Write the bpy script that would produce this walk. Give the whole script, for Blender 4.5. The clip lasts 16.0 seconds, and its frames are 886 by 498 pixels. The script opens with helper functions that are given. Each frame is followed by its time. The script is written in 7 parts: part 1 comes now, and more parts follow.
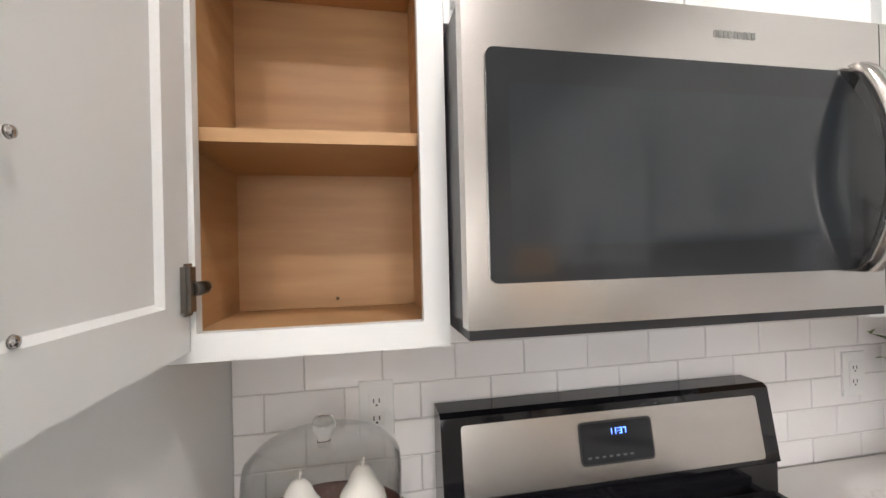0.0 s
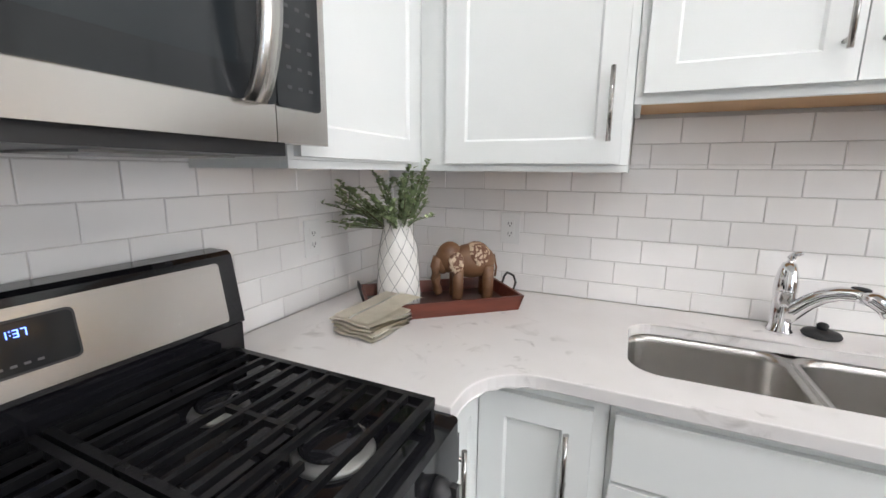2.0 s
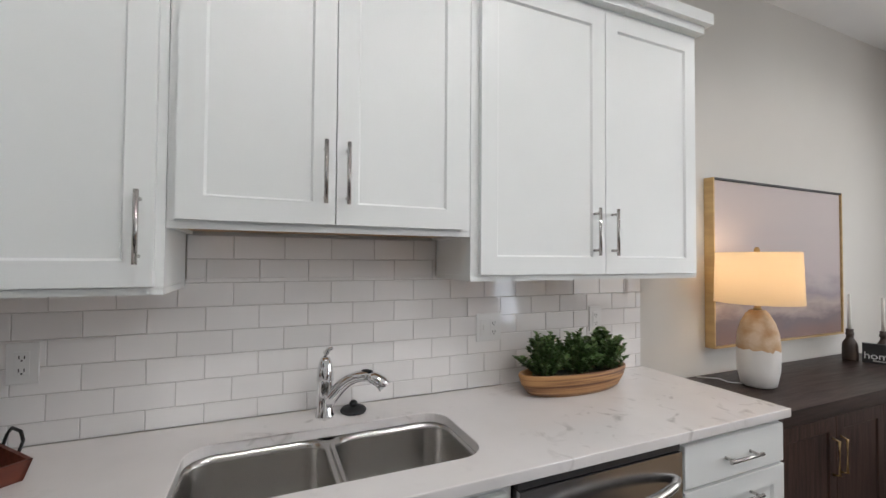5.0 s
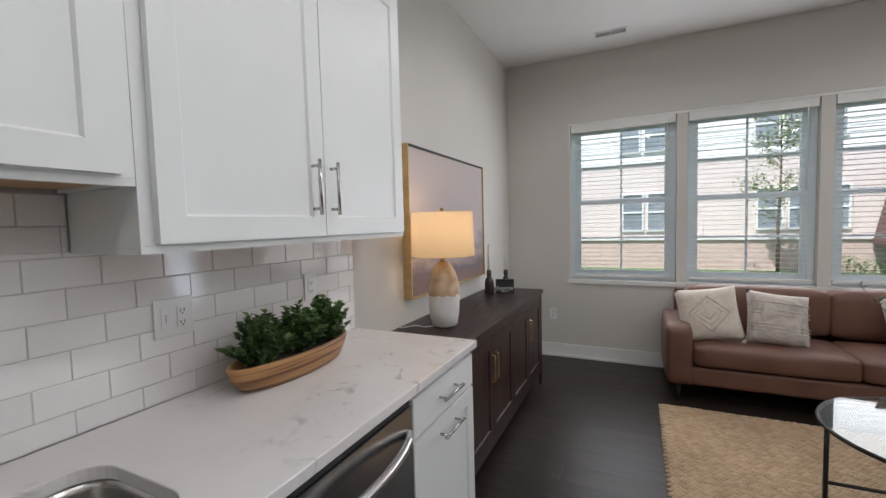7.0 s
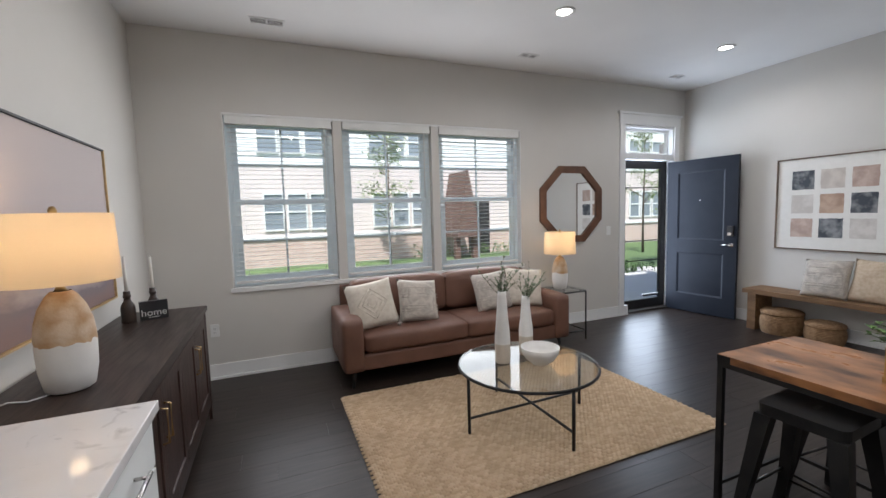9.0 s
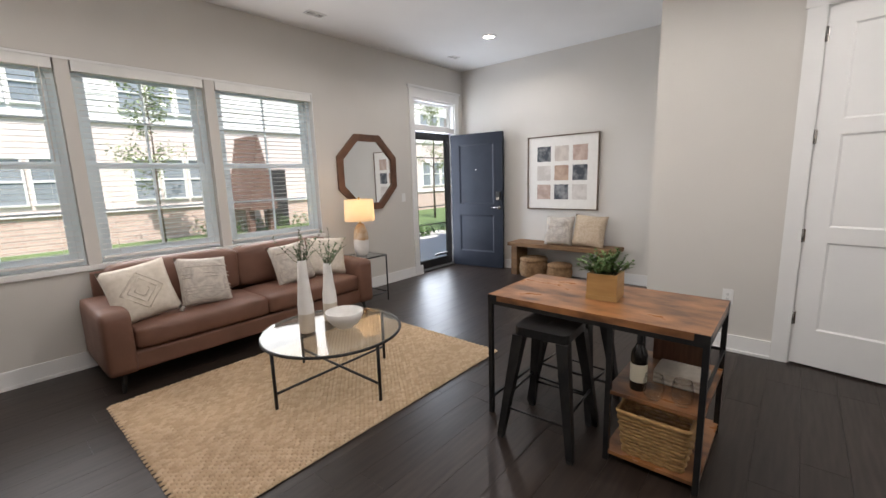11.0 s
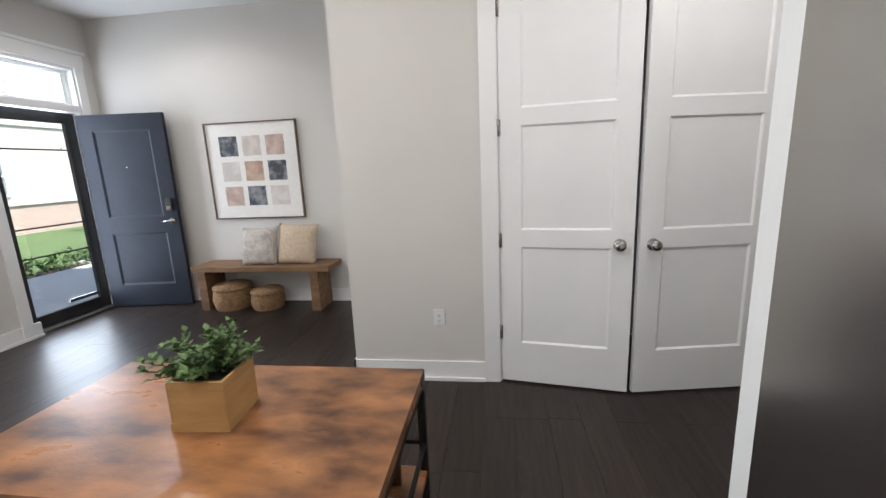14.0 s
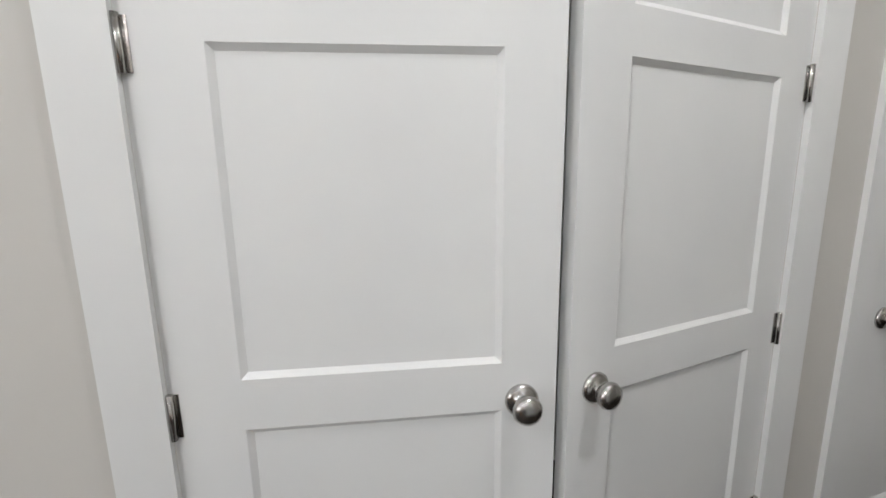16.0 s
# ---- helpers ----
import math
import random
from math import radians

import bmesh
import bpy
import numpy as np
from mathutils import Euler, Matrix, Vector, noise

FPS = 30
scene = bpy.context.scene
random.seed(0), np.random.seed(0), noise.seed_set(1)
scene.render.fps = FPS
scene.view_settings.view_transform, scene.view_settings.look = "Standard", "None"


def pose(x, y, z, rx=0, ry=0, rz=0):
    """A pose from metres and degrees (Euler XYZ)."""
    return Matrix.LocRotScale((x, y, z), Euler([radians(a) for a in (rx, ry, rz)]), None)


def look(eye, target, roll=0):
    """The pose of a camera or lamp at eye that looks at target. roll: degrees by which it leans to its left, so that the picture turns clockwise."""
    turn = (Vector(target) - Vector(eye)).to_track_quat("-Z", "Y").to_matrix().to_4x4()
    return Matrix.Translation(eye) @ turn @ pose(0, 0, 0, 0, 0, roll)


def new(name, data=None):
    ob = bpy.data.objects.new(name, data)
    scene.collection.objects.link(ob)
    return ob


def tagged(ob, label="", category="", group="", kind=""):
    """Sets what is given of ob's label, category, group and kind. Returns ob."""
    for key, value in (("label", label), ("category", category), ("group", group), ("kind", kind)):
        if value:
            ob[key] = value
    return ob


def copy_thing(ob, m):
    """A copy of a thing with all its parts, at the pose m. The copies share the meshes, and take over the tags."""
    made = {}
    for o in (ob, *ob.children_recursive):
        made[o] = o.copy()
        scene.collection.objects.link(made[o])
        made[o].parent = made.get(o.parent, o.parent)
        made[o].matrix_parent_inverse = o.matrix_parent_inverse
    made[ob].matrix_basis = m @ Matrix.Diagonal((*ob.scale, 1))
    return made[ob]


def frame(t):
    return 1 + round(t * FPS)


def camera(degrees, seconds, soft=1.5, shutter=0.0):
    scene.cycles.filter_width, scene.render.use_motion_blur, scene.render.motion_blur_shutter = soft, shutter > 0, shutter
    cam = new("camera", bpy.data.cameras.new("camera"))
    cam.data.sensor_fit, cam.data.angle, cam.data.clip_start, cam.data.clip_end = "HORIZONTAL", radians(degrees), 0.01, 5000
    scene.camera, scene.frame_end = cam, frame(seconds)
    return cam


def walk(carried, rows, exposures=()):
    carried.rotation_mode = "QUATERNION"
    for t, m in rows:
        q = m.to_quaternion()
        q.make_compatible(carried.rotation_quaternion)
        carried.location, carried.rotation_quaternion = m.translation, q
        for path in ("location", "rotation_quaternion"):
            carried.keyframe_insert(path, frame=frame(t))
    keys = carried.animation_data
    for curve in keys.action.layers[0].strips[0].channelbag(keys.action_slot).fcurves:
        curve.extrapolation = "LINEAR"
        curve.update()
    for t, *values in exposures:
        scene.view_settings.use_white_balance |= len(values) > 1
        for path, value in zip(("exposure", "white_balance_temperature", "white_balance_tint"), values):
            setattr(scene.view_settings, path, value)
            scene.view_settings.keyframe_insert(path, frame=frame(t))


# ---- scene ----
cam = camera(94.0, 16.0)
PATH = [
    (0, (0.125, 0.563, 1.488), (0.498, 2.528, 1.497), -1.4),
    (0.5, (0.163, 0.568, 1.359), (0.836, 2.432, 1.087), -1.3),
    (1, (0.212, 0.564, 1.335), (1.317, 2.183, 0.937), -0.2),
    (1.5, (0.307, 0.543, 1.352), (1.815, 1.799, 0.968), 0.2),
    (2, (0.375, 0.523, 1.348), (2.166, 1.335, 0.982), 0.6),
    (2.5, (0.406, 0.478, 1.367), (2.345, 0.865, 1.066), 1.0),
    (3, (0.391, 0.448, 1.408), (2.379, 0.507, 1.191), 0.7),
    (3.5, (0.372, 0.448, 1.422), (2.357, 0.231, 1.314), 0.6),
    (3.7, (0.356, 0.439, 1.432), (2.335, 0.155, 1.37), 0.7),
    (5.8, (0.331, 0.244, 1.458), (1.896, -1.0, 1.419), 0.3),
    (6, (0.39, 0.239, 1.468), (1.847, -1.129, 1.395), 0.4),
    (6.5, (0.485, 0.264, 1.451), (1.661, -1.35, 1.349), -0.6),
    (7, (0.583, 0.21, 1.422), (1.439, -1.593, 1.302), -1.5),
    (7.5, (0.687, 0.11, 1.427), (1.149, -1.832, 1.292), -2.2),
    (8, (0.784, 0.041, 1.423), (0.811, -1.953, 1.272), -2.3),
    (8.5, (0.865, 0.011, 1.434), (0.486, -1.947, 1.277), -2.0),
    (9, (0.874, 0.0, 1.453), (0.113, -1.841, 1.28), -1.6),
    (9.5, (0.872, -0.011, 1.445), (-0.171, -1.708, 1.262), -1.4),
    (10, (0.878, 0.008, 1.446), (-0.379, -1.533, 1.23), -1.3),
    (12.3, (0.796, 0.114, 1.391), (-0.869, -0.897, 0.937), -2.7),
    (12.5, (0.731, 0.122, 1.391), (-0.968, -0.832, 0.939), -2.8),
    (13, (0.391, 0.122, 1.382), (-1.409, -0.632, 0.943), -2.8),
    (13.5, (-0.002, 0.112, 1.399), (-1.894, -0.386, 0.982), -2.7),
    (14, (-0.405, 0.081, 1.418), (-2.347, -0.181, 1.021), -2.4),
    (14.5, (-0.856, 0.1, 1.406), (-2.817, 0.066, 1.014), -2.0),
    (15, (-1.315, 0.132, 1.403), (-3.269, 0.33, 1.024), -1.6),
    (15.5, (-1.72, 0.239, 1.399), (-3.649, 0.611, 1.02), -1.3),
    (16, (-2.101, 0.407, 1.399), (-4.0, 0.929, 1.047), -0.9),
]
EXPOSURES = [(0.0, 1.5, 6650, 14), (0.5, 1.62, 6550, 14), (1.0, 1.56, 6450, 13), (2.0, 1.38, 6250, 11), (3.5, 0.77, 6150, 10), (6.0, 0.56, 6350, 12), (7.0, 0.42, 6200, 12), (8.0, 0.42, 6050, 10), (9.0, 0.55, 6150, 12), (10.0, 0.72, 6450, 13), (12.5, 0.86, 6700, 15), (14.0, 0.92, 6350, 12), (15.0, 1.0, 6250, 11), (16.0, 0.94, 6250, 10)]
walk(cam, [(t, look(eye, target, roll)) for t, eye, target, roll in PATH], EXPOSURES)

# ---- plan (metres) ----
XE, YN, YS, XW, ZC = 1.868, 1.448, -4.19, -4.61, 3.06   # east, north, south, west walls; ceiling
XC, YC = -2.945, -0.895                                     # closet block: its east face and south face
YH = 3.10                                                 # end of the hallway past the refrigerator
CT = 0.915                                                # worktop height

# ---- world, sun, exposure ----
world = bpy.data.worlds.new("world")
scene.world = world
world.use_nodes = True
wn = world.node_tree.nodes
sky = wn.new("ShaderNodeTexSky")
sky.sky_type, sky.sun_disc = "NISHITA", False
sky.sun_elevation, sky.sun_rotation = radians(57.6), radians(24)
world.node_tree.links.new(sky.outputs[0], wn["Background"].inputs[0])
wn["Background"].inputs[1].default_value = 0.15
sun = bpy.data.lights.new("sun", "SUN")
sun.energy, sun.angle, sun.color = 5.0, radians(0.5), (1.0, 0.95, 0.88)
new("sun", sun).matrix_world = look((4, 9, 15.5), (0, 0, 0))


def lamp(name, kind, x, y, z, watts, color, size=0.06, spot=None, aim=None):
    data = bpy.data.lights.new(name, kind)
    data.energy, data.color = watts, color
    if kind == "AREA":
        data.shape, data.size = "DISK", size
    else:
        data.shadow_soft_size = size
    if spot:
        data.spot_size, data.spot_blend = radians(spot), 0.45
    ob = new(name, data)
    ob.matrix_world = look((x, y, z), aim or (x, y, z - 1))
    return ob


# ---- materials ----
def nodes_of(name):
    m = bpy.data.materials.new(name)
    m.use_nodes = True
    nt = m.node_tree
    return m, nt, nt.nodes, nt.links, nt.nodes["Principled BSDF"]


def mat(name, a, b=None, rough=0.5, metal=0.0, scale=8.0, stretch=(1, 1, 1), bump=0.0, fine=60.0, vary=0.0, coat=0.0, rough_vary=0.08, detail=4.0, contrast=(0.35, 0.65)):
    """A surface of two tones mixed by stretched noise, with fine relief; vary: tone shift from piece to piece."""
    m, nt, n, l, p = nodes_of(name)
    b = b or tuple(c * 0.93 for c in a)
    co = n.new("ShaderNodeTexCoord")
    mp = n.new("ShaderNodeMapping")
    mp.inputs["Scale"].default_value = stretch
    l.new(co.outputs["Object"], mp.inputs[0])
    vec = mp.outputs[0]
    if vary:
        info = n.new("ShaderNodeObjectInfo")
        add = n.new("ShaderNodeVectorMath")
        add.operation = "ADD"
        mul = n.new("ShaderNodeMath")
        mul.operation = "MULTIPLY"
        mul.inputs[1].default_value = 37.0
        l.new(info.outputs["Random"], mul.inputs[0])
        l.new(vec, add.inputs[0])
        l.new(mul.outputs[0], add.inputs[1])
        vec = add.outputs[0]
    nz = n.new("ShaderNodeTexNoise")
    nz.inputs["Scale"].default_value, nz.inputs["Detail"].default_value = scale, detail
    l.new(vec, nz.inputs["Vector"])
    ramp = n.new("ShaderNodeValToRGB")
    ramp.color_ramp.elements[0].position, ramp.color_ramp.elements[1].position = contrast
    ramp.color_ramp.elements[0].color, ramp.color_ramp.elements[1].color = (*a, 1), (*b, 1)
    l.new(nz.outputs["Fac"], ramp.inputs[0])
    out = ramp.outputs[0]
    if vary:
        hsv = n.new("ShaderNodeHueSaturation")
        mr = n.new("ShaderNodeMapRange")
        mr.inputs["To Min"].default_value, mr.inputs["To Max"].default_value = 1 - vary, 1 + vary
        l.new(info.outputs["Random"], mr.inputs["Value"])
        l.new(mr.outputs[0], hsv.inputs["Value"])
        l.new(out, hsv.inputs["Color"])
        out = hsv.outputs[0]
    l.new(out, p.inputs["Base Color"])
    p.inputs["Metallic"].default_value = metal
    fz = n.new("ShaderNodeTexNoise")
    fz.inputs["Scale"].default_value, fz.inputs["Detail"].default_value = fine, 3
    l.new(vec, fz.inputs["Vector"])
    rr = n.new("ShaderNodeMapRange")
    rr.inputs["To Min"].default_value, rr.inputs["To Max"].default_value = max(0.02, rough - rough_vary), min(1, rough + rough_vary)
    l.new(nz.outputs["Fac"], rr.inputs["Value"])
    l.new(rr.outputs[0], p.inputs["Roughness"])
    if bump:
        bp = n.new("ShaderNodeBump")
        bp.inputs["Strength"].default_value, bp.inputs["Distance"].default_value = bump, 0.004
        l.new(fz.outputs["Fac"], bp.inputs["Height"])
        l.new(bp.outputs[0], p.inputs["Normal"])
    if coat:
        p.inputs["Coat Weight"].default_value, p.inputs["Coat Roughness"].default_value = coat, 0.08
    return m


def glass(name, color=(1, 1, 1), rough=0.0, thin=True, base=0.045, power=2.8):
    m, nt, n, l, p = nodes_of(name)
    p.inputs["Base Color"].default_value = (*color, 1)
    p.inputs["Roughness"].default_value = rough
    p.inputs["IOR"].default_value = 1.45
    p.inputs["Transmission Weight"].default_value = 1.0
    if thin:
        tr, mix, fr = n.new("ShaderNodeBsdfTransparent"), n.new("ShaderNodeMixShader"), n.new("ShaderNodeLayerWeight")
        pw = n.new("ShaderNodeMath")
        pw.operation, pw.inputs[1].default_value = "POWER", power
        ma = n.new("ShaderNodeMath")
        ma.operation, ma.inputs[1].default_value, ma.inputs[2].default_value = "MULTIPLY_ADD", 0.95 - base, base
        l.new(fr.outputs["Facing"], pw.inputs[0])
        l.new(pw.outputs[0], ma.inputs[0])
        gl = n.new("ShaderNodeBsdfGlossy")
        gl.inputs["Roughness"].default_value = 0.02
        tr.inputs[0].default_value = (*color, 1)
        l.new(ma.outputs[0], mix.inputs[0])
        l.new(tr.outputs[0], mix.inputs[1])
        l.new(gl.outputs[0], mix.inputs[2])
        l.new(mix.outputs[0], n["Material Output"].inputs[0])
    return m


def emitter(name, color, strength, base=(0.8, 0.8, 0.8)):
    m, nt, n, l, p = nodes_of(name)
    p.inputs["Base Color"].default_value = (*base, 1)
    p.inputs["Emission Color"].default_value = (*color, 1)
    p.inputs["Emission Strength"].default_value = strength
    return m


def shade_cloth(name, color):
    m, nt, n, l, p = nodes_of(name)
    co, nz, bp = n.new("ShaderNodeTexCoord"), n.new("ShaderNodeTexNoise"), n.new("ShaderNodeBump")
    nz.inputs["Scale"].default_value = 180
    l.new(co.outputs["Object"], nz.inputs["Vector"])
    bp.inputs["Strength"].default_value = 0.25
    l.new(nz.outputs["Fac"], bp.inputs["Height"])
    df, tl, mix = n.new("ShaderNodeBsdfDiffuse"), n.new("ShaderNodeBsdfTranslucent"), n.new("ShaderNodeMixShader")
    df.inputs[0].default_value = tl.inputs[0].default_value = (*color, 1)
    mix.inputs[0].default_value = 0.6
    l.new(bp.outputs[0], df.inputs["Normal"])
    l.new(df.outputs[0], mix.inputs[1])
    l.new(tl.outputs[0], mix.inputs[2])
    l.new(mix.outputs[0], n["Material Output"].inputs[0])
    return m


WALL = mat("wall_paint", (0.62, 0.598, 0.562), (0.595, 0.573, 0.538), rough=0.75, scale=1.2, bump=0.06, fine=220)
CEIL = mat("ceiling_paint", (0.74, 0.735, 0.73), (0.71, 0.705, 0.70), rough=0.85, scale=1.5, bump=0.08, fine=180)
TRIM = mat("trim_paint", (0.80, 0.80, 0.79), (0.77, 0.77, 0.765), rough=0.35, scale=3, bump=0.03, fine=90)
CAB = mat("cabinet_paint", (0.77, 0.785, 0.775), (0.745, 0.762, 0.752), rough=0.42, scale=3, bump=0.02, fine=120)
PLY = mat("maple_ply", (0.54, 0.325, 0.155), (0.45, 0.26, 0.118), rough=0.5, scale=3, stretch=(1, 1, 9), bump=0.04)
QUARTZ = mat("quartz", (0.74, 0.715, 0.705), (0.70, 0.675, 0.665), rough=0.11, scale=5, detail=6, rough_vary=0.04)
# soft grey flecks and short veins in the quartz
qn, ql = QUARTZ.node_tree.nodes, QUARTZ.node_tree.links
qc, qd, qv = qn.new("ShaderNodeTexCoord"), qn.new("ShaderNodeTexNoise"), qn.new("ShaderNodeTexNoise")
qd.inputs["Scale"].default_value, qd.inputs["Detail"].default_value = 2.6, 3
qv.inputs["Scale"].default_value, qv.inputs["Detail"].default_value, qv.inputs["Distortion"].default_value = 11.0, 7, 1.4
ql.new(qc.outputs["Object"], qd.inputs["Vector"])
ql.new(qc.outputs["Object"], qv.inputs["Vector"])
q1, q2, q3, qm = qn.new("ShaderNodeMapRange"), qn.new("ShaderNodeMapRange"), qn.new("ShaderNodeMath"), qn.new("ShaderNodeMixRGB")
q1.inputs["From Min"].default_value, q1.inputs["From Max"].default_value = 0.51, 0.62
q2.inputs["From Min"].default_value, q2.inputs["From Max"].default_value = 0.56, 0.70
ql.new(qd.outputs["Fac"], q1.inputs["Value"])
ql.new(qv.outputs["Fac"], q2.inputs["Value"])
q3.operation = "MULTIPLY"
ql.new(q1.outputs[0], q3.inputs[0])
ql.new(q2.outputs[0], q3.inputs[1])
ql.new(q3.outputs[0], qm.inputs[0])
qp = qn["Principled BSDF"]
ql.new(qp.inputs["Base Color"].links[0].from_socket, qm.inputs[1])
qm.inputs[2].default_value = (0.47, 0.445, 0.435, 1)
ql.new(qm.outputs[0], qp.inputs["Base Color"])
TILE = mat("tile_glaze", (0.83, 0.815, 0.805), (0.80, 0.785, 0.775), rough=0.08, scale=5, vary=0.035, bump=0.05, fine=14, rough_vary=0.03)
GROUT = mat("grout", (0.62, 0.60, 0.585), (0.56, 0.54, 0.525), rough=0.9, scale=40, bump=0.2)
STEEL = mat("brushed_steel", (0.55, 0.53, 0.505), (0.535, 0.515, 0.49), rough=0.25, metal=1.0, scale=14, stretch=(0.2, 0.2, 60), rough_vary=0.012)
STEELV = mat("fridge_steel", (0.47, 0.455, 0.445), (0.455, 0.44, 0.43), rough=0.22, metal=1.0, scale=14, stretch=(50, 50, 0.2), rough_vary=0.015)
SINKM = mat("sink_steel", (0.52, 0.50, 0.48), (0.44, 0.43, 0.41), rough=0.25, metal=1.0, scale=20, stretch=(40, 1, 40), rough_vary=0.03)
CHROME = mat("chrome", (0.80, 0.80, 0.81), (0.76, 0.76, 0.77), rough=0.06, metal=1.0, rough_vary=0.02)
NICKEL = mat("brushed_nickel", (0.52, 0.50, 0.475), (0.45, 0.43, 0.41), rough=0.2, metal=1.0, scale=30)
ENAMEL = mat("black_enamel", (0.007, 0.007, 0.009), (0.010, 0.010, 0.012), rough=0.05, scale=6, rough_vary=0.03)
IRON = mat("cast_iron", (0.006, 0.006, 0.007), (0.010, 0.010, 0.011), rough=0.30, scale=25, bump=0.12, fine=240)
BLACKM = mat("black_metal", (0.018, 0.018, 0.019), (0.03, 0.029, 0.028), rough=0.4, metal=0.4, scale=12, bump=0.05)
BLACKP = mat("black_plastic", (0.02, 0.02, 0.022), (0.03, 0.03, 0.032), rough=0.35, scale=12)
DGLASS = mat("dark_glass", (0.018, 0.020, 0.022), (0.022, 0.024, 0.026), rough=0.05, scale=3, rough_vary=0.02)
SCREEN = mat("microwave_screen", (0.020, 0.024, 0.027), (0.023, 0.027, 0.030), rough=0.06)
BLUELED = emitter("clock_digits", (0.02, 0.16, 1.0), 1.6)
PANE = glass("window_glass", (0.97, 0.985, 0.98))
CLEARG = glass("clear_glass", (0.985, 0.99, 0.985), base=0.03, power=3.6)
TABLEG = glass("table_glass", (0.95, 0.965, 0.96), base=0.04, power=4.0)
# pale blue sky light is put into the colour of the white vinyl
VINYL = mat("window_vinyl", (0.80, 0.89, 0.93), (0.77, 0.86, 0.90), rough=0.35, scale=3)
BLIND = mat("blind_slat", (0.78, 0.78, 0.76), (0.74, 0.74, 0.72), rough=0.5, scale=6)
SLAT = shade_cloth("blind_slat_vinyl", (0.86, 0.86, 0.85))
DOORB = mat("navy_door_paint", (0.014, 0.017, 0.026), (0.018, 0.022, 0.032), rough=0.50, scale=4, bump=0.04)
BRONZE = mat("dark_bronze", (0.025, 0.024, 0.026), (0.035, 0.033, 0.034), rough=0.4, metal=0.3)
WALNUT = mat("octagon_wood", (0.15, 0.07, 0.037), (0.085, 0.038, 0.02), rough=0.45, scale=6, stretch=(1, 8, 1), bump=0.12)
CONSOLE = mat("espresso_wood", (0.040, 0.023, 0.018), (0.016, 0.010, 0.008), rough=0.38, scale=7, stretch=(9, 0.7, 9), bump=0.15, fine=40, contrast=(0.3, 0.7))
CONSOLEV = mat("espresso_wood_upright", (0.062, 0.033, 0.025), (0.016, 0.009, 0.008), rough=0.40, scale=7, stretch=(8, 8, 0.6), bump=0.15, fine=40, contrast=(0.3, 0.7))
BRASS = mat("antique_brass", (0.48, 0.33, 0.16), (0.38, 0.25, 0.11), rough=0.35, metal=1.0, scale=20)
LEATHER = mat("cognac_leather", (0.165, 0.080, 0.053), (0.120, 0.056, 0.037), rough=0.55, scale=5, bump=0.18, fine=160, contrast=(0.3, 0.7))
JUTE = mat("jute", (0.54, 0.43, 0.31), (0.36, 0.275, 0.195), rough=0.95, scale=30, stretch=(1, 1, 1), bump=0.5, fine=240, vary=0.13)
CREAM = mat("cream_weave", (0.66, 0.60, 0.52), (0.58, 0.52, 0.44), rough=0.95, scale=30, bump=0.5, fine=300)
GREYW = mat("grey_weave", (0.56, 0.51, 0.45), (0.40, 0.36, 0.32), rough=0.95, scale=16, stretch=(1, 1, 7), bump=0.5, fine=260)
TANW = mat("tan_weave", (0.58, 0.47, 0.35), (0.50, 0.39, 0.28), rough=0.95, scale=40, bump=0.5, fine=260)
CERAM = mat("white_ceramic", (0.76, 0.74, 0.71), (0.70, 0.68, 0.65), rough=0.45, scale=12, bump=0.06)
GLOSSW = mat("white_glaze", (0.80, 0.78, 0.74), (0.76, 0.74, 0.70), rough=0.12, scale=12)
SHADE = shade_cloth("lamp_shade_cloth", (0.62, 0.52, 0.38))
BULB = emitter("bulb", (1.0, 0.72, 0.42), 12.0)
CANLIGHT = emitter("downlight_lens", (1.0, 0.93, 0.84), 14.0)
RUST = mat("rustic_top", (0.36, 0.16, 0.062), (0.075, 0.032, 0.017), rough=0.30, scale=3.6, stretch=(2.8, 1.2, 2.8), bump=0.10, fine=60, contrast=(0.36, 0.66), detail=9)
OAK = mat("reclaimed_wood", (0.24, 0.135, 0.062), (0.15, 0.078, 0.034), rough=0.6, scale=5, stretch=(5, 1, 5), bump=0.2, fine=60)
BOXW = mat("planter_wood", (0.46, 0.27, 0.10), (0.39, 0.22, 0.08), rough=0.5, scale=8, stretch=(1, 1, 6), bump=0.05)
WICKER = mat("wicker", (0.46, 0.28, 0.11), (0.32, 0.18, 0.065), rough=0.7, scale=30, bump=0.3, fine=200)
SEAG = mat("seagrass", (0.33, 0.20, 0.10), (0.22, 0.125, 0.06), rough=0.85, scale=30, bump=0.4, fine=200)
LEAF = mat("leaf_green", (0.065, 0.125, 0.034), (0.12, 0.20, 0.06), rough=0.55, scale=30, vary=0.2)
LEAFD = mat("leaf_dark", (0.055, 0.115, 0.030), (0.14, 0.225, 0.080), rough=0.5, scale=30, vary=0.2)
LEAFG = mat("leaf_sage", (0.15, 0.20, 0.12), (0.10, 0.155, 0.075), rough=0.6, scale=30, vary=0.2)
STEM = mat("stem", (0.11, 0.10, 0.05), (0.07, 0.06, 0.03), rough=0.7)
SOIL = mat("dark_moss", (0.02, 0.022, 0.014), (0.035, 0.035, 0.02), rough=0.95, scale=40, bump=0.5)
MAHOG = mat("mahogany_tray", (0.155, 0.040, 0.022), (0.10, 0.024, 0.014), rough=0.38, scale=6, stretch=(1, 7, 7), bump=0.08)
CARVED = mat("carved_wood", (0.13, 0.060, 0.028), (0.20, 0.105, 0.052), rough=0.42, scale=14, stretch=(1, 1, 3), bump=0.15, fine=70, contrast=(0.35, 0.7))
